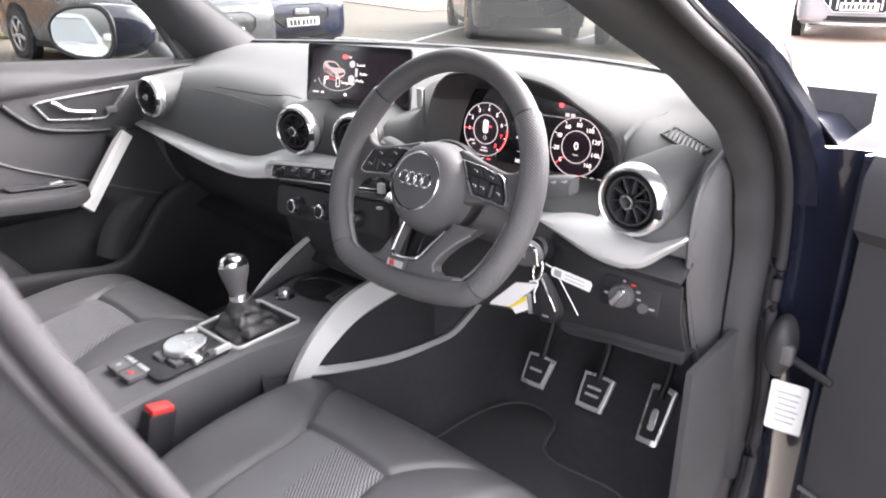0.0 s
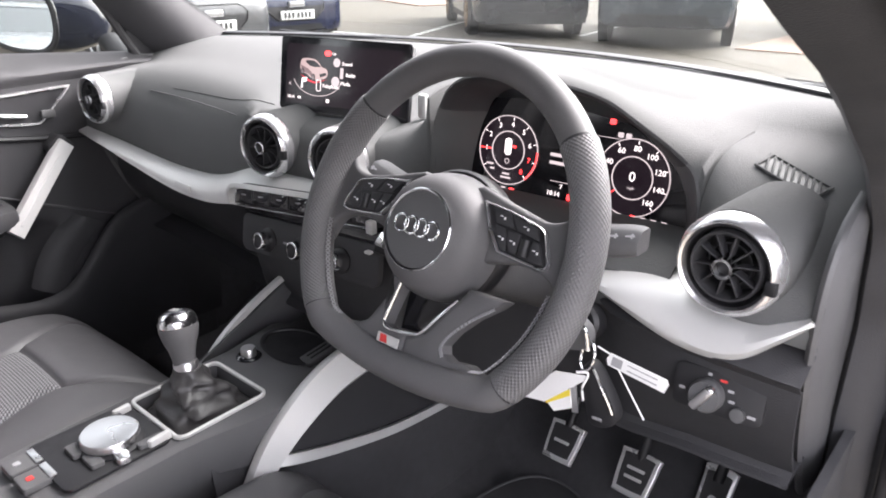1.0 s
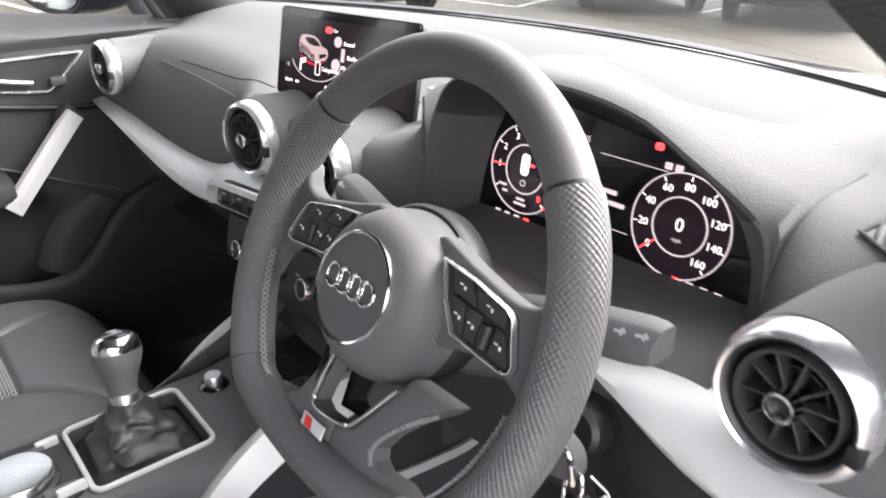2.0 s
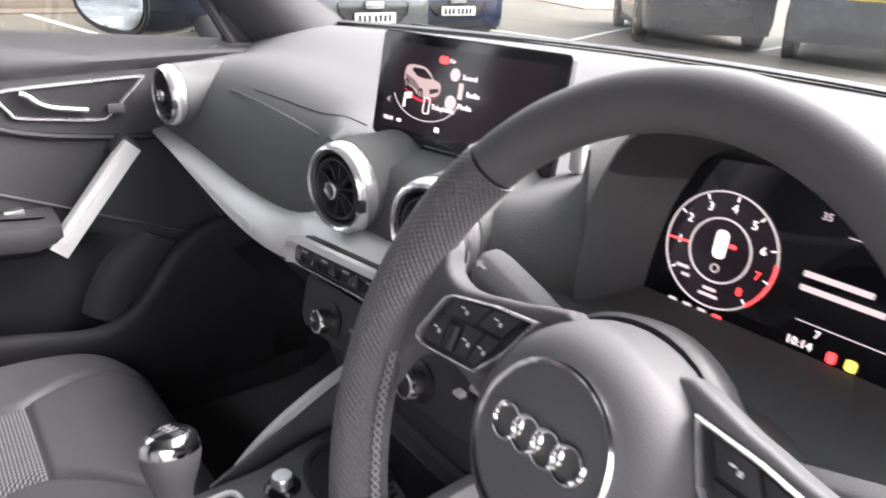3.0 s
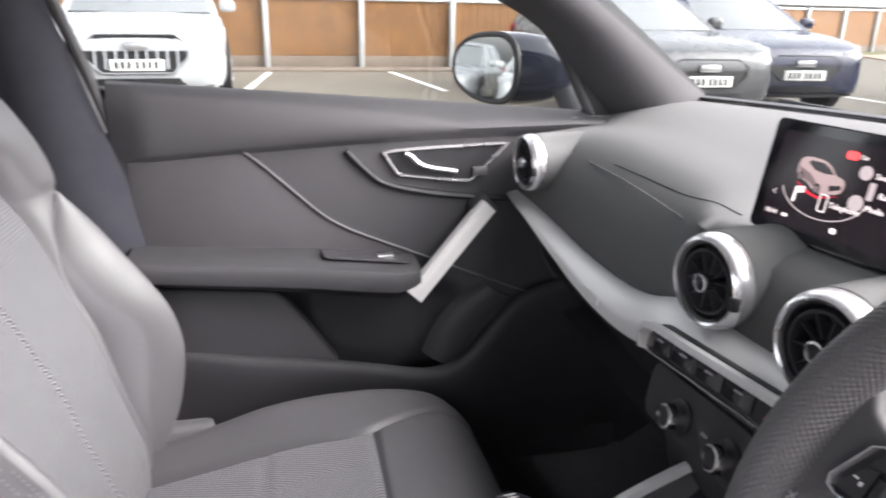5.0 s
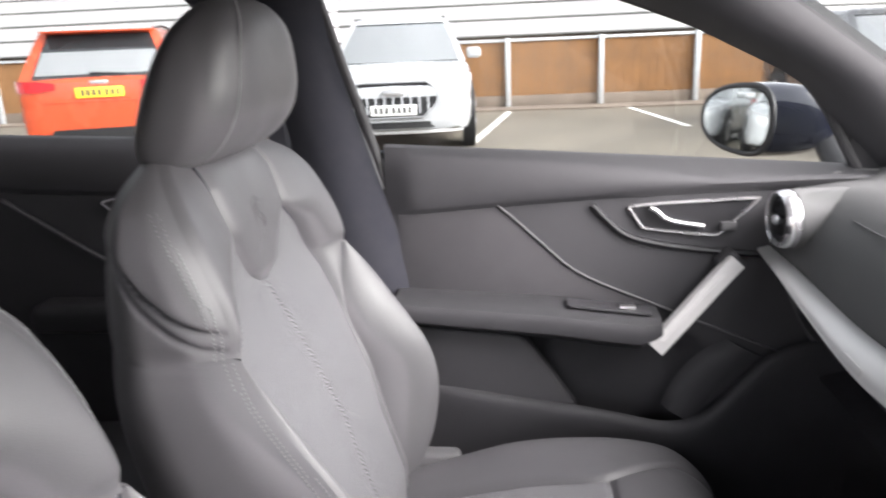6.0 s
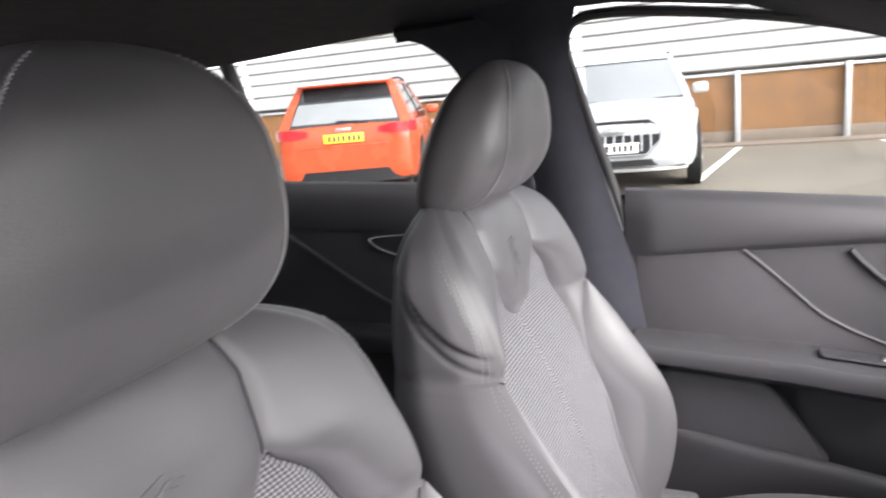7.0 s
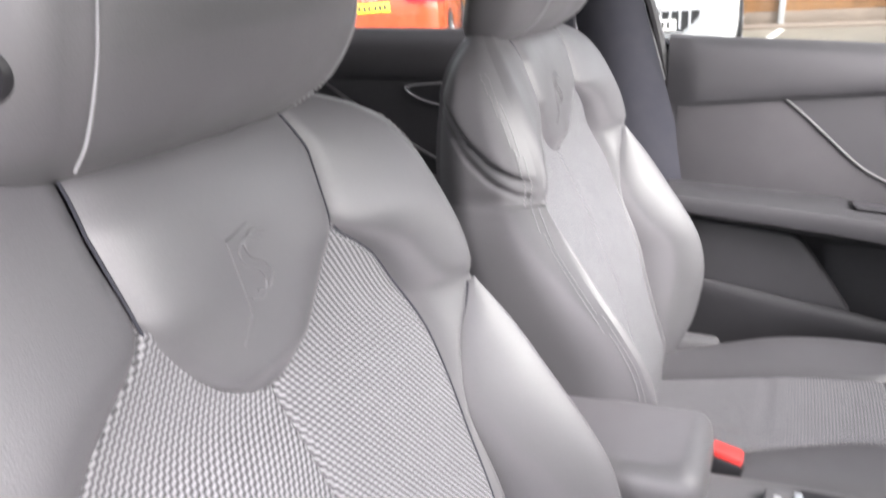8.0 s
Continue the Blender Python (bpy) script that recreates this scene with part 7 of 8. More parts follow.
    # lower card: a padded field behind, an open pocket before it with a rolled rim
    rim = [(-0.345, 0.632), (-0.20, 0.606), (-0.087, 0.588), (-0.028, 0.580), (0.05, 0.566), (0.130, 0.550), (0.180, 0.556), (0.218, 0.582), (0.262, 0.635), (0.305, 0.678), (0.36, 0.70), (0.44, 0.71)]
    rim_p = [(float(q[0]), float(q[1])) for q in spline(rim, 4)]
    rows = []
    for y in np.linspace(-0.345, 0.47, 60):
        zr = float(np.interp(y, [q[0] for q in rim_p], [q[1] for q in rim_p]))
        k = smooth_table([(-0.345, 0.62), (-0.15, 0.85), (0.05, 1.0), (0.25, 1.0), (0.47, 0.6)], y)
        rows.append([(sgn * (0.699 - e * k), y, max(zr + dz, 0.36 + 0.002 * i)) for i, (e, dz) in enumerate(((0.026, -0.10), (0.027, -0.02), (0.0285, -0.006), (0.033, 0.0), (0.041, -0.002), (0.047, -0.009), (0.049, -0.020), (0.047, -0.040), (0.040, -0.080), (0.030, -0.13)))] + [(sgn * 0.690, y, 0.36)])
    part("lower_card", sheet(rows, 0.003, (sgn, 0, 0)), DOOR, d, "lower door card with a rolled pocket rim", 60)
    part("side_card", plate([tuple(q) for q in ((-0.345, 0.735), (-0.128, 0.716), (-0.108, 0.700), (-0.060, 0.632), (-0.036, 0.596), (-0.022, 0.576), (-0.087, 0.575), (-0.345, 0.622))], P(0.699), 0.030, 0.007, 3), DOOR, d, "padded grey field behind the pocket", 60)
    # front end of the pocket: a rounded bulge, and a curved panel edge above it
    rows = []
    for q, (y, z) in enumerate(spline([(0.155, 0.556), (0.168, 0.590), (0.190, 0.628), (0.222, 0.662), (0.262, 0.690)], 4)):
        rows.append([(sgn * x, y + dy, z + dz) for x, dy, dz in ((0.703, -0.020, 0.010), (0.690, -0.012, 0.006), (0.682, 0.0, 0.0), (0.680, 0.016, -0.008), (0.684, 0.04, -0.02))])
    part("pocket_end", sheet(rows, 0.003, (sgn, 0, 0)), DOOR, d)
    # mirror triangle at the front corner of the window
    part("mirror_corner", plate([(0.425, 1.000), (0.418, 1.088), (0.404, 1.118), (0.44, 1.105), (0.56, 1.04), (0.56, 0.99)], P(0.722), 0.012, 0.003), DARK, d)
    part("outer_skin", sheet([[(sgn * x, y, z) for z, x in ((0.33, 0.84), (0.6, 0.875), (0.85, 0.87), (0.95, 0.82), (sill_z(y) - 0.016, 0.752))] for y in np.linspace(-0.40, 0.56, 8)], 0.004), PAINT, d, "dark painted outer skin")
    return d


front_door(-1, "closed passenger door with silver grab handle and chrome handle")


def rear_door(sgn):
    d = thing("rear_door", (sgn * 0.74, -0.55, 0.34), "closed rear door with dark grey trim", "car door", "rear doors")
    part("door_card", door_card(-1.32, -0.50, sgn, lambda y: sill_z(y) + 0.002), DOOR, d)
    strip = [(-1.10, 0.978), (-1.02, 0.925), (-0.90, 0.850), (-0.80, 0.80), (-0.70, 0.77)]
    part("trim_line", tube([(sgn * 0.699, y, z) for y, z in spline(strip, 4)], 0.0045, 8), HARD, d)
    hp = spline([(-0.90, 0.975), (-0.80, 0.985), (-0.70, 0.990), (-0.73, 0.945), (-0.78, 0.925), (-0.87, 0.945)], 3, True)
    h = part("door_handle", plate([tuple(q) for q in hp], y_plane(sgn, 0.7045), 0.0045), DARK, d)
    part("surround", frame_plate([tuple(q) for q in hp], 0.0075, y_plane(sgn, 0.7045), 0.010), CHROME, h, "chrome surround")
    part("armrest", rbox((0.08, 0.42, 0.055), Matrix.Translation((sgn * 0.672, -0.84, 0.755)), 0.016, 3), DOOR, d)
    part("outer_skin", sheet([[(sgn * x, y, z) for z, x in ((0.33, 0.84), (0.6, 0.875), (0.85, 0.87), (0.98, 0.82), (sill_z(y) - 0.016, 0.752))] for y in np.linspace(-1.35, -0.53, 8)], 0.004), PAINT, d, "dark painted outer skin")
    return d


rear_door(-1)
rear_door(1)


# the driver door stands wide open
def open_door():
    d = thing("front_door.001", (0.83, 0.49, 0.34), "wide open driver door with a grey inner card", "car door")
    ang = radians(66)
    u = Vector((math.sin(ang), -math.cos(ang), 0))
    nrm = Vector((-u.y, u.x, 0))
    o = Vector((0.842, 0.470, 0))
    def S(s, off, z):
        p = o + u * s + nrm * off
        return (p.x, p.y, z)
    rows = []
    for s in np.linspace(0.0, 0.98, 24):
        zt = 1.01 + 0.05 * s
        rows.append([S(s, 0.05, zt - 0.03), S(s, 0.012, zt - 0.004), S(s, -0.006, zt - 0.006), S(s, -0.018, zt - 0.03), S(s, -0.018, zt - 0.10), S(s, 0.0, zt - 0.12), S(s, 0.0, 0.80), S(s, -0.01, 0.62), S(s, 0.0, 0.40)])
    part("door_card", sheet(rows, 0.01, nrm), DOOR, d, "dark grey grained door card")
    rows = []
    for s in np.linspace(-0.015, 1.0, 14):
        rows.append([S(s, 0.055, 1.02), S(s, 0.075, 1.0), S(s, 0.12, 0.86), S(s, 0.13, 0.62), S(s, 0.10, 0.36), S(s, 0.04, 0.34)])
    part("outer_skin", sheet(rows, 0.006), PAINT, d, "dark painted outer skin")
    part("front_edge", sheet([[S(-0.012, f, z) for f in (0.0, 0.04, 0.11)] for z in np.linspace(0.38, 1.0, 6)], 0.006), PAINT, d)
    g = part("window_glass", sheet([[S(s, 0.035 - 0.05 * k, zl + (zt - zl) * k) for k in np.linspace(0, 1, 6)] for s, zl, zt in ((0.12, 1.0, 1.07), (0.25, 1.01, 1.18), (0.45, 1.02, 1.29), (0.7, 1.03, 1.36), (0.95, 1.05, 1.37))], 0.003), GLASS, d, "clear door glass")
    g.visible_shadow = False
    fr = [S(0.03, 0.04, 1.01), S(0.12, 0.03, 1.075), S(0.25, 0.015, 1.185), S(0.45, 0.0, 1.295), S(0.7, -0.012, 1.365), S(0.92, -0.016, 1.375), S(0.99, 0.01, 1.2), S(1.0, 0.035, 1.03)]
    part("window_frame", tube(spline(fr, 6), 0.014, 10), PAINT, d)
    part("armrest", rbox((0.5, 0.09, 0.06), Matrix.Translation(S(0.55, -0.04, 0.76)) @ Matrix.Rotation(math.atan2(u.y, u.x), 4, "Z"), 0.018, 3), DOOR, d)
    part("seam_line", tube([S(s, -0.012, 0.50 + 0.03 * s) for s in np.linspace(0, 0.9, 6)], 0.004, 6), HARD, d)
    # wing mirror on the door's front corner
    m = part("mirror_housing", loft([[Vector(S(0.13 + 0.02 * math.cos(a) * k, 0.13 + 0.09 * t, 1.055)) + Vector((0, 0, 0.065 * k * math.sin(a))) + Vector((u.x, u.y, 0)) * 0.05 * k * math.cos(a) for a in np.linspace(0, 6.2832, 20, endpoint=False)] for t, k in ((-0.6, 0.25), (-0.3, 0.7), (0.2, 1.0), (0.8, 1.0), (1.4, 0.8), (1.7, 0.3))]), PAINT, d, "dark glossy wing mirror housing")
    # check strap and hinge by the post
    part("check_strap", tube([(0.772, 0.480, 0.70), (0.80, 0.468, 0.695), (0.85, 0.455, 0.685)], 0.006, 8), DARK, d)
    return d


open_door()
hinge = thing("check_strap_bracket", (0.775, 0.480, 0.70), "black plastic plug and check strap bracket on the door post", "bracket")
part("boot", loft([[(0.772 + 0.020 * k * math.cos(a), 0.484 - d, 0.706 + 0.048 * k * math.sin(a)) for a in np.linspace(0, 6.2832, 20, endpoint=False)] for k, d in ((1.0, -0.01), (1.0, 0.010), (0.85, 0.022), (0.6, 0.028), (0.2, 0.030))]), RUBBER, hinge)
part("bracket", rbox((0.018, 0.014, 0.030), Matrix.Translation((0.786, 0.462, 0.705)), 0.003), HARD, hinge)
stick = single("door_label", plate(rounded(0.052, 0.086, 0.004), basis((0.789, 0.508, 0.593), (1.0, 0.10, 0), (0.06, 0, 1)), 0.001), WHITE_P, "white printed data sticker on the door post", "sticker")
for i in range(6):
    part("print", plate(rounded(0.034 - 0.004 * (i % 3), 0.0022, 0.0006), basis((0.789, 0.5068, 0.618 - 0.010 * i), (1.0, 0.10, 0), (0.06, 0, 1)), 0.0004), BAR_GREY, stick)


# passenger wing mirror outside the window
def wing_mirror():
    d = thing("wing_mirror", (-0.80, 0.42, 0.99), "dark glossy wing mirror with a clear glass reflecting parked cars", "wing mirror")
    G = basis((-0.940, 0.300, 1.060), (0.91, 0.415, 0), (0, 0.06, 1))
    def face_outline(grow=0.0):
        pts = []
        for a in np.linspace(0, 6.2832, 36, endpoint=False):
            ca, sa = math.cos(a), math.sin(a)
            x = (0.098 + grow) * math.copysign(abs(ca) ** (0.62 if ca > 0 else 0.92), ca)
            pts.append((x, (0.070 + grow) * math.copysign(abs(sa) ** 0.80, sa) * (0.90 + 1.1 * x) + 0.004))
        return pts
    rows = []
    for t in np.linspace(0, 1, 12):
        k = math.sqrt(max(0.02, 1 - t ** 2.6))
        row = []
        for x, z in face_outline(0.006):
            p = G @ Vector((x * k, z * k, -0.004))
            row.append((p.x + 0.045 * t, p.y + 0.155 * t, p.z))
        rows.append(row)
    part("housing", loft(rows), PAINT, d, "dark glossy housing")
    part("mirror_glass", plate(face_outline(-0.006), G @ Matrix.Translation((0, 0, -0.002)), 0.003), MIRROR, d, "mirror glass")
    part("rim", frame_plate(face_outline(0.006), 0.010, G @ Matrix.Translation((0, 0, -0.006)), 0.008), DARK, d)
    part("foot", tube([(-0.83, 0.44, 1.02), (-0.77, 0.44, 0.985), (-0.74, 0.44, 0.975)], 0.026, 12, flat=0.8), DARK, d)
    return d


wing_mirror()


# ================= footwell =================
STEEL_P = mat("brushed_pedal_steel", (0.70, 0.70, 0.70), 0.30, metal=0.45, vary=0.05, scale=20, fine=900)
def pedal(x, y, z, w, h, tilt, label, strips, long=False):
    p = thing("pedal", (x, y, z - h / 2), label, "pedal", "pedals")
    m = pose(x, y, z, 90 - tilt, 0, 0)
    pts = spline([(w / 2 * 0.7, -h / 2), (w / 2 * 0.88, -h * 0.40), (w / 2, h * 0.35), (w / 2 * 0.85, h / 2), (-w / 2 * 0.85, h / 2), (-w / 2, h * 0.35), (-w / 2 * 0.88, -h * 0.40), (-w / 2 * 0.7, -h / 2)], 3, True)
    part("pad", plate([tuple(q) for q in pts], m, 0.010, 0.003), STEEL_P, p, "brushed steel pedal pad")
    inner = [(q[0] * 0.76, q[1] * 0.78 + h * 0.02) for q in pts]
    part("rubber", plate(inner, m @ Matrix.Translation((0, 0, 0.009)), 0.003), RUBBER, p)
    for i in range(strips):
        part("steel_rib", rbox((w * 0.46, 0.0055, 0.004), m @ Matrix.Translation((0, (i - (strips - 1) / 2) * 0.015, 0.012)), 0.001, 1), STEEL_P, p)
    if long:
        part("steel_rib", plate(rounded(w * 0.26, h * 0.36, 0.006), m @ Matrix.Translation((0, -h * 0.06, 0.010)), 0.004, 0.001), STEEL_P, p)
    part("arm", tube(spline([(x, y + 0.012, z + h * 0.3), (x, y + 0.05, z + 0.10), (x - 0.01, y + 0.10, z + 0.26)], 5), 0.009, 10), DARK, p)
    return p


pedal(0.294, 0.585, 0.424, 0.062, 0.066, 38, "steel and rubber clutch pedal above the carpet", 1)
pedal(0.424, 0.595, 0.420, 0.066, 0.072, 38, "steel and rubber brake pedal above the carpet", 2)
pedal(0.527, 0.665, 0.372, 0.052, 0.125, 35, "long steel and rubber accelerator pedal", 0, True)
mm_ = thing("floor_mat", (0.36, 0.38, 0.315), "charcoal textile floor mat in the driver footwell", "floor mat")
mo = [tuple(q) for q in spline([(0.20, 0.12), (0.19, 0.40), (0.21, 0.54), (0.26, 0.60), (0.34, 0.585), (0.37, 0.50), (0.42, 0.47), (0.55, 0.47), (0.60, 0.40), (0.60, 0.12)], 4, True)]
part("mat_surface", plate(mo, pose(0, 0, 0.312), 0.008, 0.003), MATTING, mm_)
part("edging", tube([(x, y, 0.318) for x, y in mo], 0.004, 6, True), HARD, mm_)
side = single("kick_panel", sheet([[(0.715, y, z) for y in np.linspace(0.30, 0.80, 5)] for z in np.linspace(0.33, 0.72, 5)], 0.01), CARPET, "dark kick panel beside the accelerator", "kick panel", "structure")
single("trim_sill_left", rbox((0.13, 1.1, 0.11), pose(-0.775, 0.0, 0.335), 0.015, 3), CARPET, "dark door sill trim on the passenger side", "door sill", "structure")
single("trim_sill", rbox((0.10, 1.0, 0.07), pose(0.775, 0.0, 0.335), 0.015, 3), HARD, "dark plastic door sill trim", "door sill", "structure")
rows = []
for y in np.linspace(0.05, 0.85, 20):
    o = 0.090 + 0.02 * ((y - 0.05) / 0.8)
    rows.append([(o + 0.035, y, 0.30), (o + 0.022, y, 0.40), (o + 0.012, y, 0.50), (o, y, 0.57), (o - 0.004, y, smooth_table([(0.05, 0.600), (0.22, 0.606), (0.36, 0.650)], y))])
single("trim_console_side", sheet(rows, 0.006, (-1, 0, 0)), CARPET, "black carpeted side of the centre tunnel", "tunnel side", "structure")


# ================= outside =================
ASPHALT = mat("worn_grey_tarmac", (0.112, 0.098, 0.076), 0.75, vary=0.28, scale=0.9, fine=60, bump=0.6, bump_scale=90)
LINE = mat("white_road_paint", (0.62, 0.61, 0.58), 0.7, vary=0.2, scale=6, fine=60)
TIMBER = mat("weathered_fence_timber", (0.19, 0.092, 0.034), 0.8, vary=0.35, scale=3, fine=40)
STEEL = mat("galvanised_steel", (0.42, 0.44, 0.45), 0.5, metal=0.3, vary=0.1, scale=8)
STEEL_D = mat("dark_lap_joint", (0.10, 0.10, 0.096), 0.8, vary=0.2, scale=3)
KERB = mat("dark_stone_base", (0.15, 0.12, 0.095), 0.9, vary=0.3, scale=5, fine=40, bump=0.5, bump_scale=40)
SHEETING = mat("pale_ribbed_sheeting", (0.24, 0.24, 0.236), 0.6, vary=0.06, scale=1.5, fine=20)
PAVING = mat("buff_paving", (0.34, 0.235, 0.18), 0.85, vary=0.2, scale=2, fine=30)
GRASS = mat("mossy_verge", (0.10, 0.10, 0.045), 0.95, vary=0.4, scale=4, fine=60, bump=1.0, bump_scale=40)

bm = bmesh.new()
loft([[(x, y, 0) for x in np.linspace(-400, 400, 9)] for y in np.linspace(-400, 400, 9)], False, False, bm=bm)
single("ground", bm, ASPHALT, "worn grey tarmac of the car park", "ground", "structure")


def ground_strip(name, a, b, w, material, label, category, z=0.004, kind="structure"):
    a, b = Vector((*a, 0)), Vector((*b, 0))
    d = (b - a).normalized()
    s = Vector((-d.y, d.x, 0)) * w / 2
    bm = bmesh.new()
    lo = [a - s, a + s, b + s, b - s]
    loft([[(p.x, p.y, -0.01) for p in lo], [(p.x, p.y, z) for p in lo]], bm=bm)
    return single(name, bm, material, label, category, kind)


for a, b in (((-9.7, 2.15), (-12.9, 1.75)), ((-8.6, -0.75), (-12.6, -0.35)), ((-7.2, 8.1), (-9.6, 7.8)), ((-7.2, 8.1), (-8.2, 10.5)), ((-8.2, 10.5), (-9.0, 13.5)), ((-5.3, 10.1), (-6.0, 14.0)), ((-2.6, 10.6), (-3.0, 14.5)), ((-8.6, -3.4), (-12.6, -3.0))):
    ground_strip("road_marking", a, b, 0.10, LINE, "white painted parking bay line on the tarmac", "road marking")
ground_strip("pavement", (-11.5, 14.5), (-19.0, 17.5), 2.2, PAVING, "buff paved strip at the edge of the car park", "pavement", 0.03)
ground_strip("pavement", (-2.8, 12.5), (3.5, 12.5), 5.0, PAVING, "buff paving beyond the parked cars", "pavement", 0.02)
ground_strip("verge", (-13.6, 4.0), (-20.6, 22.0), 1.4, GRASS, "mossy verge below the fence", "verge", 0.05)
ground_strip("verge", (-13.2, -16.0), (-13.2, 4.0), 1.0, KERB, "dark strip along the fence foot", "verge", 0.03)


def fence(a, b, n, name_lb):
    a, b = Vector((*a, 0)), Vector((*b, 0))
    d = (b - a).normalized()
    s = Vector((-d.y, d.x, 0))
    if s.x > 0:
        s = -s
    L = (b - a).length
    f = thing("fence", a, name_lb, "fence", "timber fences")
    nb = min(150, int(L / 0.15))
    for i in range(nb):
        c = a + d * (L * (i + 0.5) / nb) + s * 0.06
        w = L / nb - 0.006
        bm = bmesh.new()
        m = Matrix.Translation((c.x, c.y, 0.735 + 0.01 * math.sin(i * 7.3))) @ Matrix.Rotation(math.atan2(d.y, d.x), 4, "Z")
        rbox((w, 0.018, 1.02), m, 0, 1, bm)
        part("board", bm, TIMBER, f)
    part("gravel_board", rbox((L, 0.05, 0.22), Matrix.Translation((a + b) / 2 + s * 0.06 + Vector((0, 0, 0.115))) @ Matrix.Rotation(math.atan2(d.y, d.x), 4, "Z"), 0.004), KERB, f, "dark concrete gravel board")
    part("rail", rbox((L, 0.04, 0.05), Matrix.Translation((a + b) / 2 + s * 0.03 + Vector((0, 0, 1.235))) @ Matrix.Rotation(math.atan2(d.y, d.x), 4, "Z"), 0.004), STEEL, f, "pale top rail")
    for i in range(n + 1):
        c = a + d * L * i / n
        part("post", rbox((0.09, 0.09, 1.28), Matrix.Translation((c.x, c.y, 0.64)) @ Matrix.Rotation(math.atan2(d.y, d.x), 4, "Z"), 0.008), STEEL, f, "galvanised steel post")
    return f


fence((-13.2, -15.83), (-13.4, 4.77), 12, "brown timber fence with galvanised posts beside the car park")
fence((-13.4, 4.77), (-21.0, 22.57), 10, "brown timber fence with galvanised posts at the far end")


def shed_roof(a, b, name):
    """A long pale ribbed roof that rises behind the fence."""
    a, b = Vector((*a, 0)), Vector((*b, 0))
    d = (b - a).normalized()
    s = Vector((-d.y, d.x, 0))
    if s.x > 0:
        s = -s
    f = thing("shed", a + s * 0.5, "long low building with a pale ribbed metal roof", "building", "long buildings")
    rows = []
    n = 9
    for i in range(n + 1):
        for off, dz in ((0.0, 0.0), (0.02, 0.035), (0.07, 0.035), (0.09, 0.0)):
            t = i / n
            p = s * (0.45 + 5.5 * t + off)
            rows.append([(q.x + p.x, q.y + p.y, 1.32 + 2.9 * t + dz) for q in (a, b)])
    part("roof", loft(rows, False, False), SHEETING, f, "pale ribbed metal roof")
    for i in range(n + 1):
        t = i / n
        p = s * (0.45 + 5.5 * t - 0.02)
        part("roof_lap", tube([(q.x + p.x, q.y + p.y, 1.325 + 2.9 * t) for q in (a, b)], 0.024, 6), STEEL_D, f)
    part("wall", loft([[(q.x + s.x * 0.5, q.y + s.y * 0.5, z) for q in (a, b)] for z in (0, 1.33)], False, False), KERB, f)
    return f


shed_roof((-13.2, -22.0), (-13.4, 4.2), "a")
shed_roof((-13.4, 4.2), (-24.0, 29.0), "b")


# ---- parked cars ----
TYRE = mat("black_tyre_rubber", (0.022, 0.022, 0.022), 0.85, vary=0.2, scale=20)
ALLOY = mat("silver_alloy", (0.45, 0.45, 0.46), 0.35, metal=0.9, vary=0.06)
BRONZE = mat("bronze_alloy", (0.28, 0.20, 0.12), 0.4, metal=0.9, vary=0.06)
TINT = mat("dark_tinted_car_glass", (0.020, 0.022, 0.024), 0.06, vary=0.02, coat=0.5)
# the sky's reflection is put into the base colour as pale grey
PALE_GLASS = mat("glass_painted_sky_pale", (0.16, 0.17, 0.175), 0.05, vary=0.15, scale=1.5, coat=1.0)
LAMP_R = mat("red_lamp_lens", (0.45, 0.015, 0.02), 0.15, vary=0.1, coat=0.6)
LAMP_C = mat("clear_lamp_lens", (0.55, 0.56, 0.58), 0.12, metal=0.4, vary=0.1, coat=0.6)
PLATE_Y = mat("yellow_number_plate", (0.72, 0.52, 0.03), 0.4, vary=0.03)
PLATE_W = mat("white_number_plate", (0.72, 0.72, 0.70), 0.4, vary=0.03)
TRIM_B = mat("black_bumper_plastic", (0.012, 0.012, 0.013), 0.6, vary=0.1, spec=0.2)


def paint(name, c):
    return mat(name, c, 0.25, vary=0.05, scale=4, fine=80, coat=0.5, spec=0.35)


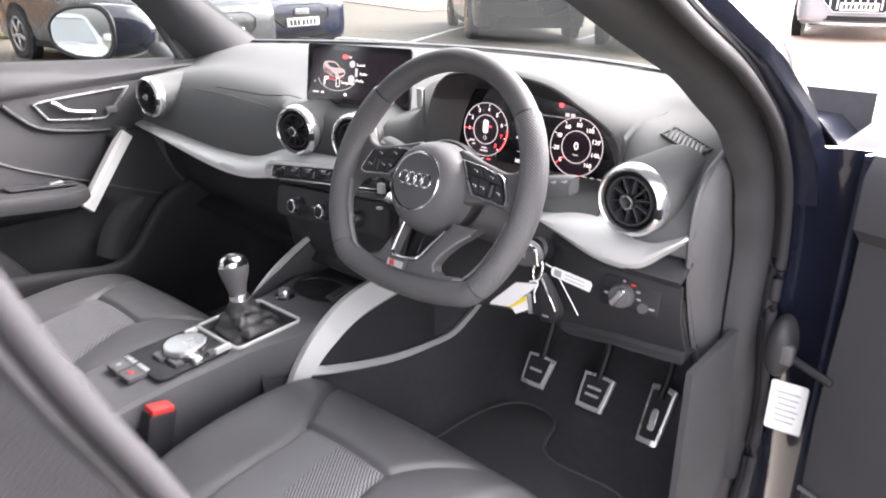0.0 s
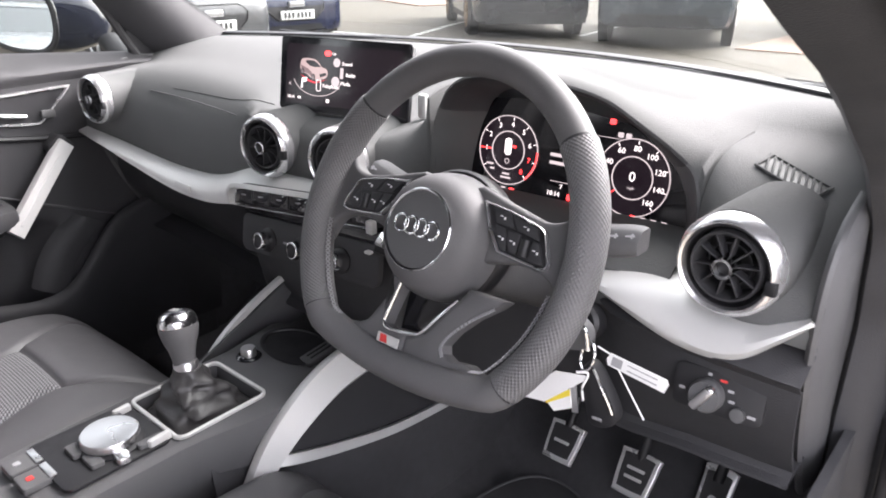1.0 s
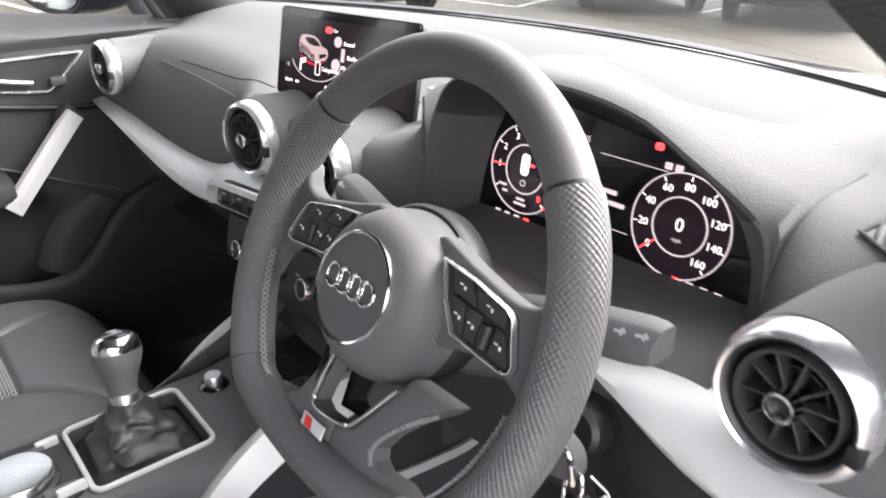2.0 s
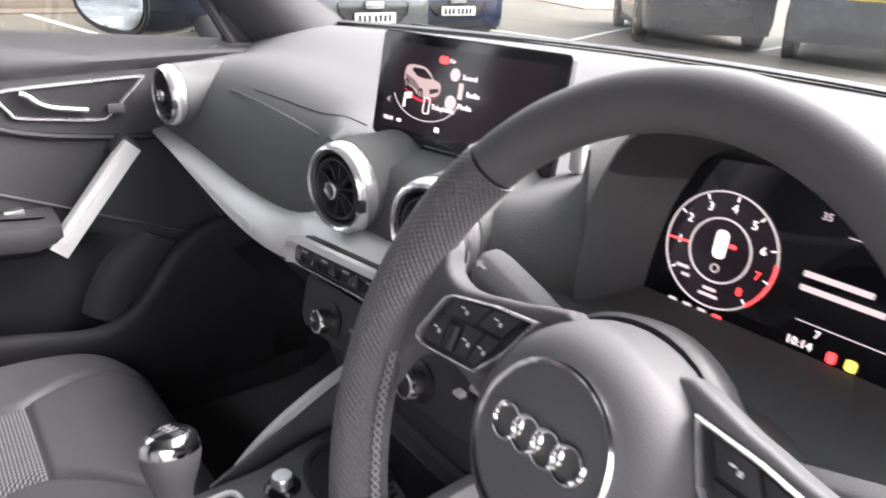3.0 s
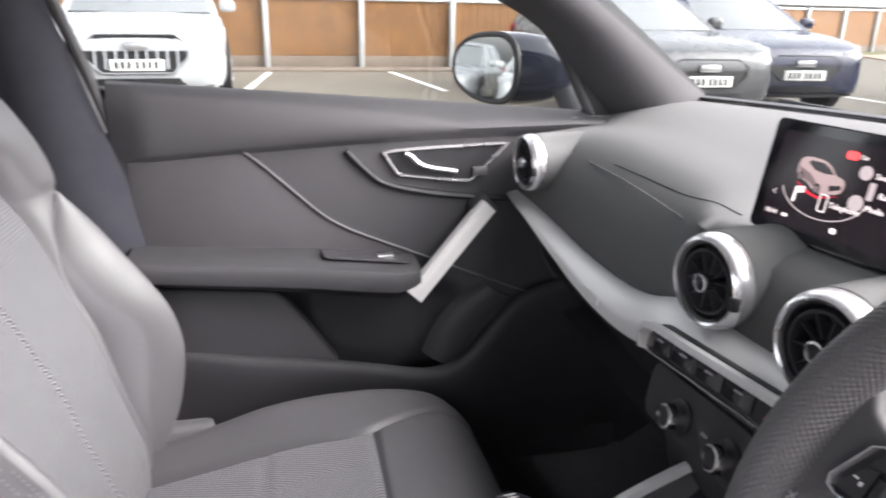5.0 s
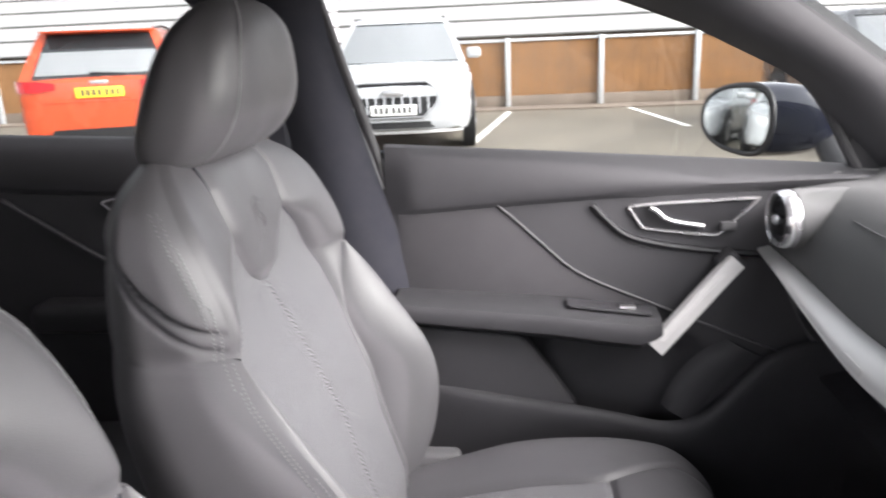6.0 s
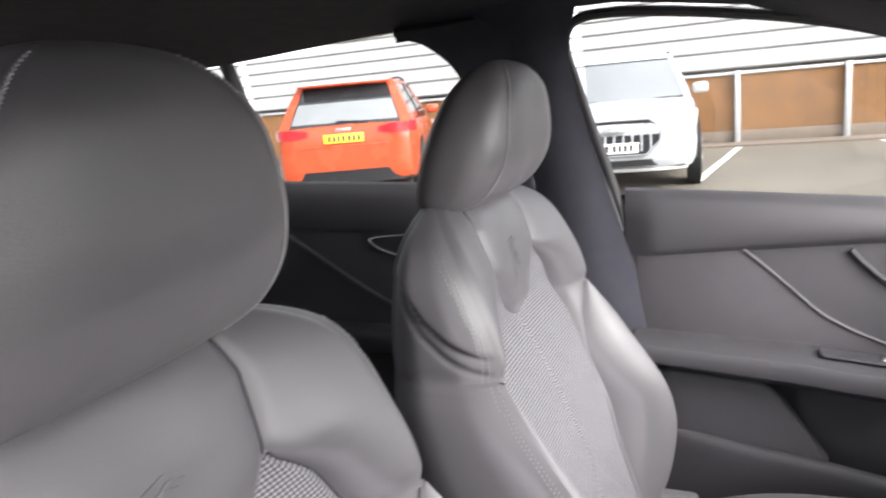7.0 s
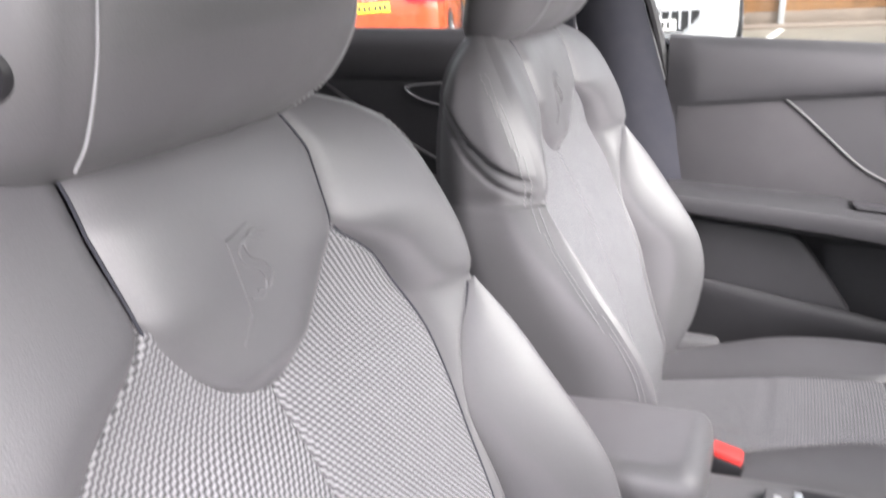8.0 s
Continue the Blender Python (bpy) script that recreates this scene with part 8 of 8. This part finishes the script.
def parked_car(kind, color, m, label, rim=None, pale_rear=False):
    """A parked car; local y is ahead, built about its middle on the ground, then set by m."""
    suv = kind == "suv"
    L, W, H = (4.48, 0.925, 1.60) if suv else (4.45, 0.905, 1.43)
    belt, hood, zb = (1.02, 1.00, 0.26) if suv else (0.93, 0.90, 0.20)
    yr, yf = -L / 2, L / 2
    car = thing("car", m.translation, label, "car", "parked cars")

    def put(rows):
        return [[m @ Vector((float(a), float(b), float(c))) for a, b, c in r] for r in rows]

    # lower body: upright tail, rounded corners, sloping bonnet
    st = [(yr, 0.72, zb + 0.20, belt - 0.12), (yr + 0.012, 0.84, zb + 0.10, belt - 0.05), (yr + 0.05, 0.92, zb + 0.03, belt - 0.01), (yr + 0.16, 0.975, zb, belt + 0.005), (yr + 0.45, 1.0, zb, belt + 0.01),
          (-0.6, 1.0, zb, belt + 0.01), (0.5, 1.0, zb, belt), (0.95, 1.0, zb, belt - 0.005), (1.15, 1.0, zb, hood + 0.01), (1.55, 0.99, zb, hood - 0.025), (1.88, 0.965, zb, hood - 0.07), (yf - 0.20, 0.93, zb, hood - 0.115),
          (yf - 0.09, 0.88, zb + 0.01, hood - 0.155), (yf - 0.03, 0.82, zb + 0.04, hood - 0.20), (yf - 0.004, 0.76, zb + 0.09, hood - 0.26), (yf, 0.70, zb + 0.15, hood - 0.34)]
    rows = []
    for y, wf, z0, z1 in st:
        w, d = W * wf, z1 - z0
        half = [(w * 0.80, z0), (w * 0.955, z0 + d * 0.05), (w * 0.99, z0 + d * 0.18), (w, z0 + d * 0.42), (w * 0.992, z0 + d * 0.60), (w, z0 + d * 0.72), (w * 0.985, z0 + d * 0.86), (w * 0.955, z1 - d * 0.045), (w * 0.90, z1 - d * 0.008), (w * 0.74, z1), (w * 0.40, z1 + 0.012), (0, z1 + 0.016)]
        rows.append([(x, y, z) for x, z in half] + [(-x, y, z) for x, z in half[-2::-1]])
    body = part("body", loft(put(rows)), color, car, sharp=32)

    # glasshouse: dark glass all round under a painted roof
    rb, rt, fb, ft = (yr + 0.10, yr + 0.46, 1.02, 0.28) if suv else (yr + 0.12, yr + 0.58, 1.05, 0.22)
    roof_z = H - 0.075

    def house(u, v, grow=0.0):
        """A place on the glasshouse: u runs 0..4 round tail, side, front, side; v from belt to roof."""
        w = W * (0.925 + (0.705 - 0.925) * v ** 1.15) + grow
        y0, y1 = rb + (rt - rb) * v - grow, fb + (ft - fb) * v + grow
        z = belt - 0.01 + (roof_z - belt + 0.01) * v
        k = int(u) % 4
        f = u - int(u)
        bow_r, bow_f = 0.06, 0.13
        if k == 0:
            x = -w + 2 * w * f
            return (x, y0 + bow_r * (x / w) ** 2, z)
        if k == 1:
            return (w, y0 + bow_r + (y1 - bow_f - y0 - bow_r) * f, z)
        if k == 2:
            x = w - 2 * w * f
            return (x, y1 - bow_f * (x / w) ** 2, z)
        return (-w, y1 - bow_f + (y0 + bow_r - y1 + bow_f) * f, z)

    ring = [0.0, 0.03, 0.1, 0.3, 0.5, 0.7, 0.9, 0.97, 1.0, 1.02, 1.25, 1.5, 1.75, 1.98, 2.0, 2.03, 2.1, 2.3, 2.5, 2.7, 2.9, 2.97, 3.0, 3.02, 3.25, 3.5, 3.75, 3.98]
    part("glass", loft(put([[house(u, v) for u in ring] for v in np.linspace(0, 1, 7)]), True, False), TINT, body, "dark window glass all round")
    rows = [[house(u, 0.985, 0.008) for u in ring], [house(u, 1.0, 0.010) for u in ring]]
    for sc, dz in ((0.975, 0.030), (0.93, 0.052), (0.80, 0.068), (0.5, 0.076), (0.05, 0.078)):
        rows.append([(house(u, 1.0)[0] * sc, (rt + ft) / 2 + (house(u, 1.0)[1] - (rt + ft) / 2) * sc, roof_z + dz) for u in ring])
    part("roof", loft(put(rows)), color, body)

    def skin(u0, u1, v0, v1, material, name, grow, lean=0.0, n=8):
        rr = [[house(u0 + (u1 - u0) * t + lean * v, v, grow) for t in np.linspace(0, 1, n)] for v in np.linspace(v0, v1, 7)]
        return part(name, sheet(put(rr), 0.004), material, body)

    part("windscreen", sheet(put([[house(u, v, 0.006) for u in np.linspace(2.05, 2.95, 14)] for v in np.linspace(0.04, 0.94, 6)]), 0.003), PALE_GLASS, body, "windscreen painted pale like reflected sky")
    if pale_rear:
        # pale sheet over the lower rear glass, a painted sky reflection
        part("rear_window", sheet(put([[house(u, v, 0.006) for u in np.linspace(0.085, 0.915, 14)] for v in np.linspace(0.10, 0.60, 6)]), 0.003), PALE_GLASS, body, "rear window painted pale like reflected sky")
    for a, b in ((1.88, 2.0), (3.0, 3.12)):
        skin(a, b, 0.0, 1.0, color, "front_pillar", 0.010)
    for a, b in ((2.0, 2.05), (2.95, 3.0)):
        skin(a, b, 0.0, 1.0, color, "front_pillar", 0.012, n=4)
    rear = 0.17 if suv else 0.10
    for a, b in ((1.0, 1.0 + rear), (4.0 - rear - 1e-4, 4.0 - 1e-4)):
        skin(a, b, 0.0, 1.0, color, "rear_pillar", 0.010)
    for a, b in ((0.0, 0.075), (0.925, 1.0 - 1e-4)):
        skin(a, b, 0.0, 1.0, color, "rear_pillar", 0.012, n=5)
    for a, b in ((1.55, 1.60), (3.40, 3.45)):
        skin(a, b, 0.0, 1.0, TRIM_B, "middle_pillar", 0.008, n=4)
    part("spoiler", sheet(put([[(x, rt - 0.02 - o + 0.05 * (x / (W * 0.66)) ** 2, roof_z + 0.040 - 0.18 * o) for x in np.linspace(-W * 0.66, W * 0.66, 11)] for o in (-0.10, 0.0, 0.08, 0.17)]), 0.022), color, body)
    part("wiper", rbox((0.40, 0.02, 0.022), m @ pose(0.10, rb - 0.005, belt + 0.045, 0, 3, 0), 0.006), TRIM_B, body)

    # tail
    tz = belt - 0.075
    for sd in (-1, 1):
        lamp = [(sd * W * k, yr + dy, z) for k, dy, z in ((0.50, -0.006, tz), (0.72, -0.002, tz), (0.86, 0.035, tz), (0.955, 0.13, tz), (0.985, 0.28, tz + 0.01))]
        part("tail_lamp", sheet(put([[(x, y, z + dz * (0.55 if i == 0 else 1.0)) for i, (x, y, z) in enumerate(lamp)] for dz in (-0.062, -0.02, 0.03, 0.062)]), 0.02, (m.to_3x3() @ Vector((0, -1, 0)))), LAMP_R, body, "red tail lamp")
    pl = part("number_plate", rbox((0.52, 0.02, 0.115), m @ pose(0, yr - 0.012, tz - 0.085), 0.006), PLATE_Y, body, "yellow number plate")
    for x in (-0.18, -0.12, -0.06, 0.0, 0.08, 0.14, 0.20):
        part("plate_bar", rbox((0.038, 0.004, 0.070), m @ pose(x, yr - 0.0225, tz - 0.085), 0), BLACK_PRINT, pl)
    part("tail_crease", rbox((W * 1.30, 0.012, 0.016), m @ pose(0, yr - 0.002, tz - 0.185), 0.004), color, body)
    part("emblem", rbox((0.20, 0.012, 0.05), m @ pose(0, yr + 0.010, tz + 0.025), 0.01), ALLOY, body)
    part("rear_bumper", sheet(put([[(x, yr - 0.018 + 0.16 * abs(x / (W * 0.93)) ** 5, z) for x in np.linspace(-W * 0.93, W * 0.93, 15)] for z in (zb + 0.02, zb + 0.10, zb + 0.19)]), 0.03), TRIM_B, body, "black lower rear bumper")

    # nose
    gz = hood - 0.37
    gw, gh = (0.52, 0.205) if suv else (0.46, 0.15)
    gs = [(-gw * 0.74, gh), (gw * 0.74, gh), (gw, gh * 0.45), (gw * 0.96, -gh * 0.25), (gw * 0.66, -gh), (-gw * 0.66, -gh), (-gw * 0.96, -gh * 0.25), (-gw, gh * 0.45)]
    gm = m @ basis((0, yf - 0.045, gz), (-1, 0, 0), (0, -0.16, 1))
    gr = part("grille", plate(gs, gm, 0.050), TRIM_B, body, "black grille")
    part("grille_frame", frame_plate(gs, 0.020, gm, 0.062), ALLOY if suv else TRIM_B, gr)
    for i in range(9 if suv else 0):
        x = -gw * 0.76 + gw * 0.19 * i
        part("grille_bar", rbox((0.020, gh * 1.5, 0.012), gm @ Matrix.Translation((x, 0, 0.054)), 0), ALLOY, gr)
    part("grille_emblem", rbox((0.24, 0.012, 0.075), m @ pose(0, yf + 0.022, gz + gh * 0.42), 0.016), ALLOY, gr, "plain chrome emblem")
    pf = part("number_plate", rbox((0.52, 0.02, 0.115), m @ pose(0, yf + 0.030, gz - gh * 0.50), 0.006), PLATE_W, body, "white number plate")
    for x in (-0.18, -0.12, -0.06, 0.0, 0.08, 0.14, 0.20):
        part("plate_bar", rbox((0.038, 0.004, 0.070), m @ pose(x, yf + 0.041, gz - gh * 0.50), 0), BLACK_PRINT, pf)
    part("lower_grille", sheet(put([[(x, yf + 0.006 - 0.10 * abs(x / (W * 0.62)) ** 3, z) for x in np.linspace(-W * 0.60, W * 0.60, 11)] for z in (zb + 0.06, zb + 0.13)]), 0.03), TRIM_B, body)
    part("front_lip", sheet(put([[(x, yf + 0.020 - 0.20 * abs(x / (W * 0.86)) ** 3, z) for x in np.linspace(-W * 0.84, W * 0.84, 13)] for z in (zb, zb + 0.035)]), 0.02), ALLOY if suv else TRIM_B, body)
    hz = hood - 0.19
    for sd in (-1, 1):
        q = [(0.56, yf - 0.055, hz - 0.030, hz + 0.006), (0.68, yf - 0.090, hz - 0.050, hz + 0.036), (0.80, yf - 0.150, hz - 0.058, hz + 0.058), (0.90, yf - 0.250, hz - 0.040, hz + 0.078), (0.955, yf - 0.38, hz + 0.010, hz + 0.088)]
        part("head_lamp", sheet(put([[(sd * W * k, y + 0.012, lo + (hi - lo) * t) for k, y, lo, hi in q] for t in (0, 0.33, 0.67, 1)]), 0.02, (m.to_3x3() @ Vector((0, 1, 0)))), LAMP_C, body, "clear headlamp")
        part("bumper_vent", sheet(put([[(sd * W * (k + kk * t), yf - 0.050 - 1.1 * (k + kk * t - 0.60) ** 1.6 + 0.012, z0 + (z1 - z0) * t) for k, kk in ((0.64, 0.05), (0.72, 0.07), (0.80, 0.08), (0.86, 0.06))] for z0, z1, t in ((zb + 0.05, zb + 0.27, 0.0), (zb + 0.05, zb + 0.27, 0.5), (zb + 0.05, zb + 0.27, 1.0))]), 0.02, (m.to_3x3() @ Vector((0, 1, 0)))), TRIM_B, body, "black bumper vent")
        part("side_mirror", rbox((0.19, 0.12, 0.14), m @ pose(sd * (W + 0.06), 0.66, belt + 0.085), 0.045, 3), color, body)
        part("sill_panel", rbox((0.03, 2.0, 0.12), m @ pose(sd * (W * 0.955), 0.03, zb + 0.05), 0.01), TRIM_B, body)
        if suv:
            part("roof_rail", tube([m @ Vector((sd * W * 0.655, y, roof_z + 0.085 - 0.05 * (y + 0.6) ** 2)) for y in np.linspace(-1.5, 0.1, 8)], 0.016, 6), TRIM_B, body)
    R = 0.35 if suv else 0.33
    for y in (-1.30, 1.36):
        for sd in (-1, 1):
            k = m @ Matrix.Translation((sd * (W - 0.11), y, R)) @ Matrix.Rotation(radians(90), 4, "Y")
            part("arch", lathe([(R + 0.07, -0.02), (R + 0.075, 0.118), (R + 0.03, 0.122), (0, 0.116)] if sd > 0 else [(R + 0.07, 0.02), (R + 0.075, -0.118), (R + 0.03, -0.122), (0, -0.116)], k, 28), TRIM_B, body)
            z0, z1 = (0.0, 0.135) if sd > 0 else (0.0, -0.135)
            w = part("wheel", lathe([(R * 0.65, z0), (R * 0.98, z0), (R, z1 * 0.3), (R, z1 * 0.85), (R * 0.95, z1), (R * 0.70, z1 * 1.02)], k, 32), TYRE, body)
            part("rim", lathe([(R * 0.70, z1 * 1.0), (R * 0.68, z1 * 1.03), (R * 0.62, z1 * 0.97), (R * 0.60, z1 * 0.6)], k, 28), rim or ALLOY, w)
            for q in range(5):
                part("rim_spoke", rbox((R * 0.56, R * 0.16, 0.03), k @ Matrix.Rotation(2 * math.pi * q / 5, 4, "Z") @ Matrix.Translation((R * 0.34, 0, z1 * 0.98)), 0.008, 1), rim or ALLOY, w)
    return car


parked_car("suv", paint("white_car_paint", (0.34, 0.35, 0.36)), pose(-9.83, -1.80, 0, 0, 0, -84), "white parked SUV facing the middle of the car park")
parked_car("suv", paint("orange_car_paint", (0.36, 0.052, 0.018)), pose(-9.56, -5.73, 0, 0, 0, 110), "bright orange parked SUV seen from behind", pale_rear=True)
parked_car("hatch", paint("dark_grey_car_paint", (0.06, 0.062, 0.066)), pose(-8.72, 4.28, 0, 0, 0, -90), "grey parked hatchback with a dark grille facing the car park")
parked_car("hatch", paint("navy_car_paint", (0.008, 0.013, 0.040)), pose(-9.37, 6.09, 0, 0, 0, -94), "navy blue parked hatchback facing the car park")
parked_car("hatch", paint("black_car_paint", (0.012, 0.013, 0.018)), pose(-7.23, 10.76, 0, 0, 0, 47), "black parked estate car with bronze wheels", BRONZE)
parked_car("suv", paint("slate_car_paint", (0.030, 0.040, 0.050)), pose(-4.42, 11.45, 0, 0, 0, 21), "slate grey parked SUV")
parked_car("suv", paint("pale_grey_car_paint", (0.25, 0.255, 0.27)), pose(-2.1, 14.35, 0, 0, 0, -170), "pale grey parked SUV with a large grille")
parked_car("hatch", paint("silver_car_paint", (0.30, 0.31, 0.32)), pose(-5.6, -12.6, 0, 0, 0, -20), "silver parked hatchback in the row behind")
parked_car("hatch", paint("light_grey_car_paint", (0.22, 0.23, 0.24)), pose(-8.2, -13.4, 0, 0, 0, -16), "light grey parked hatchback in the row behind")
parked_car("suv", paint("cream_car_paint", (0.50, 0.50, 0.49)), pose(-10.8, -14.2, 0, 0, 0, -14), "off-white parked SUV in the row behind")
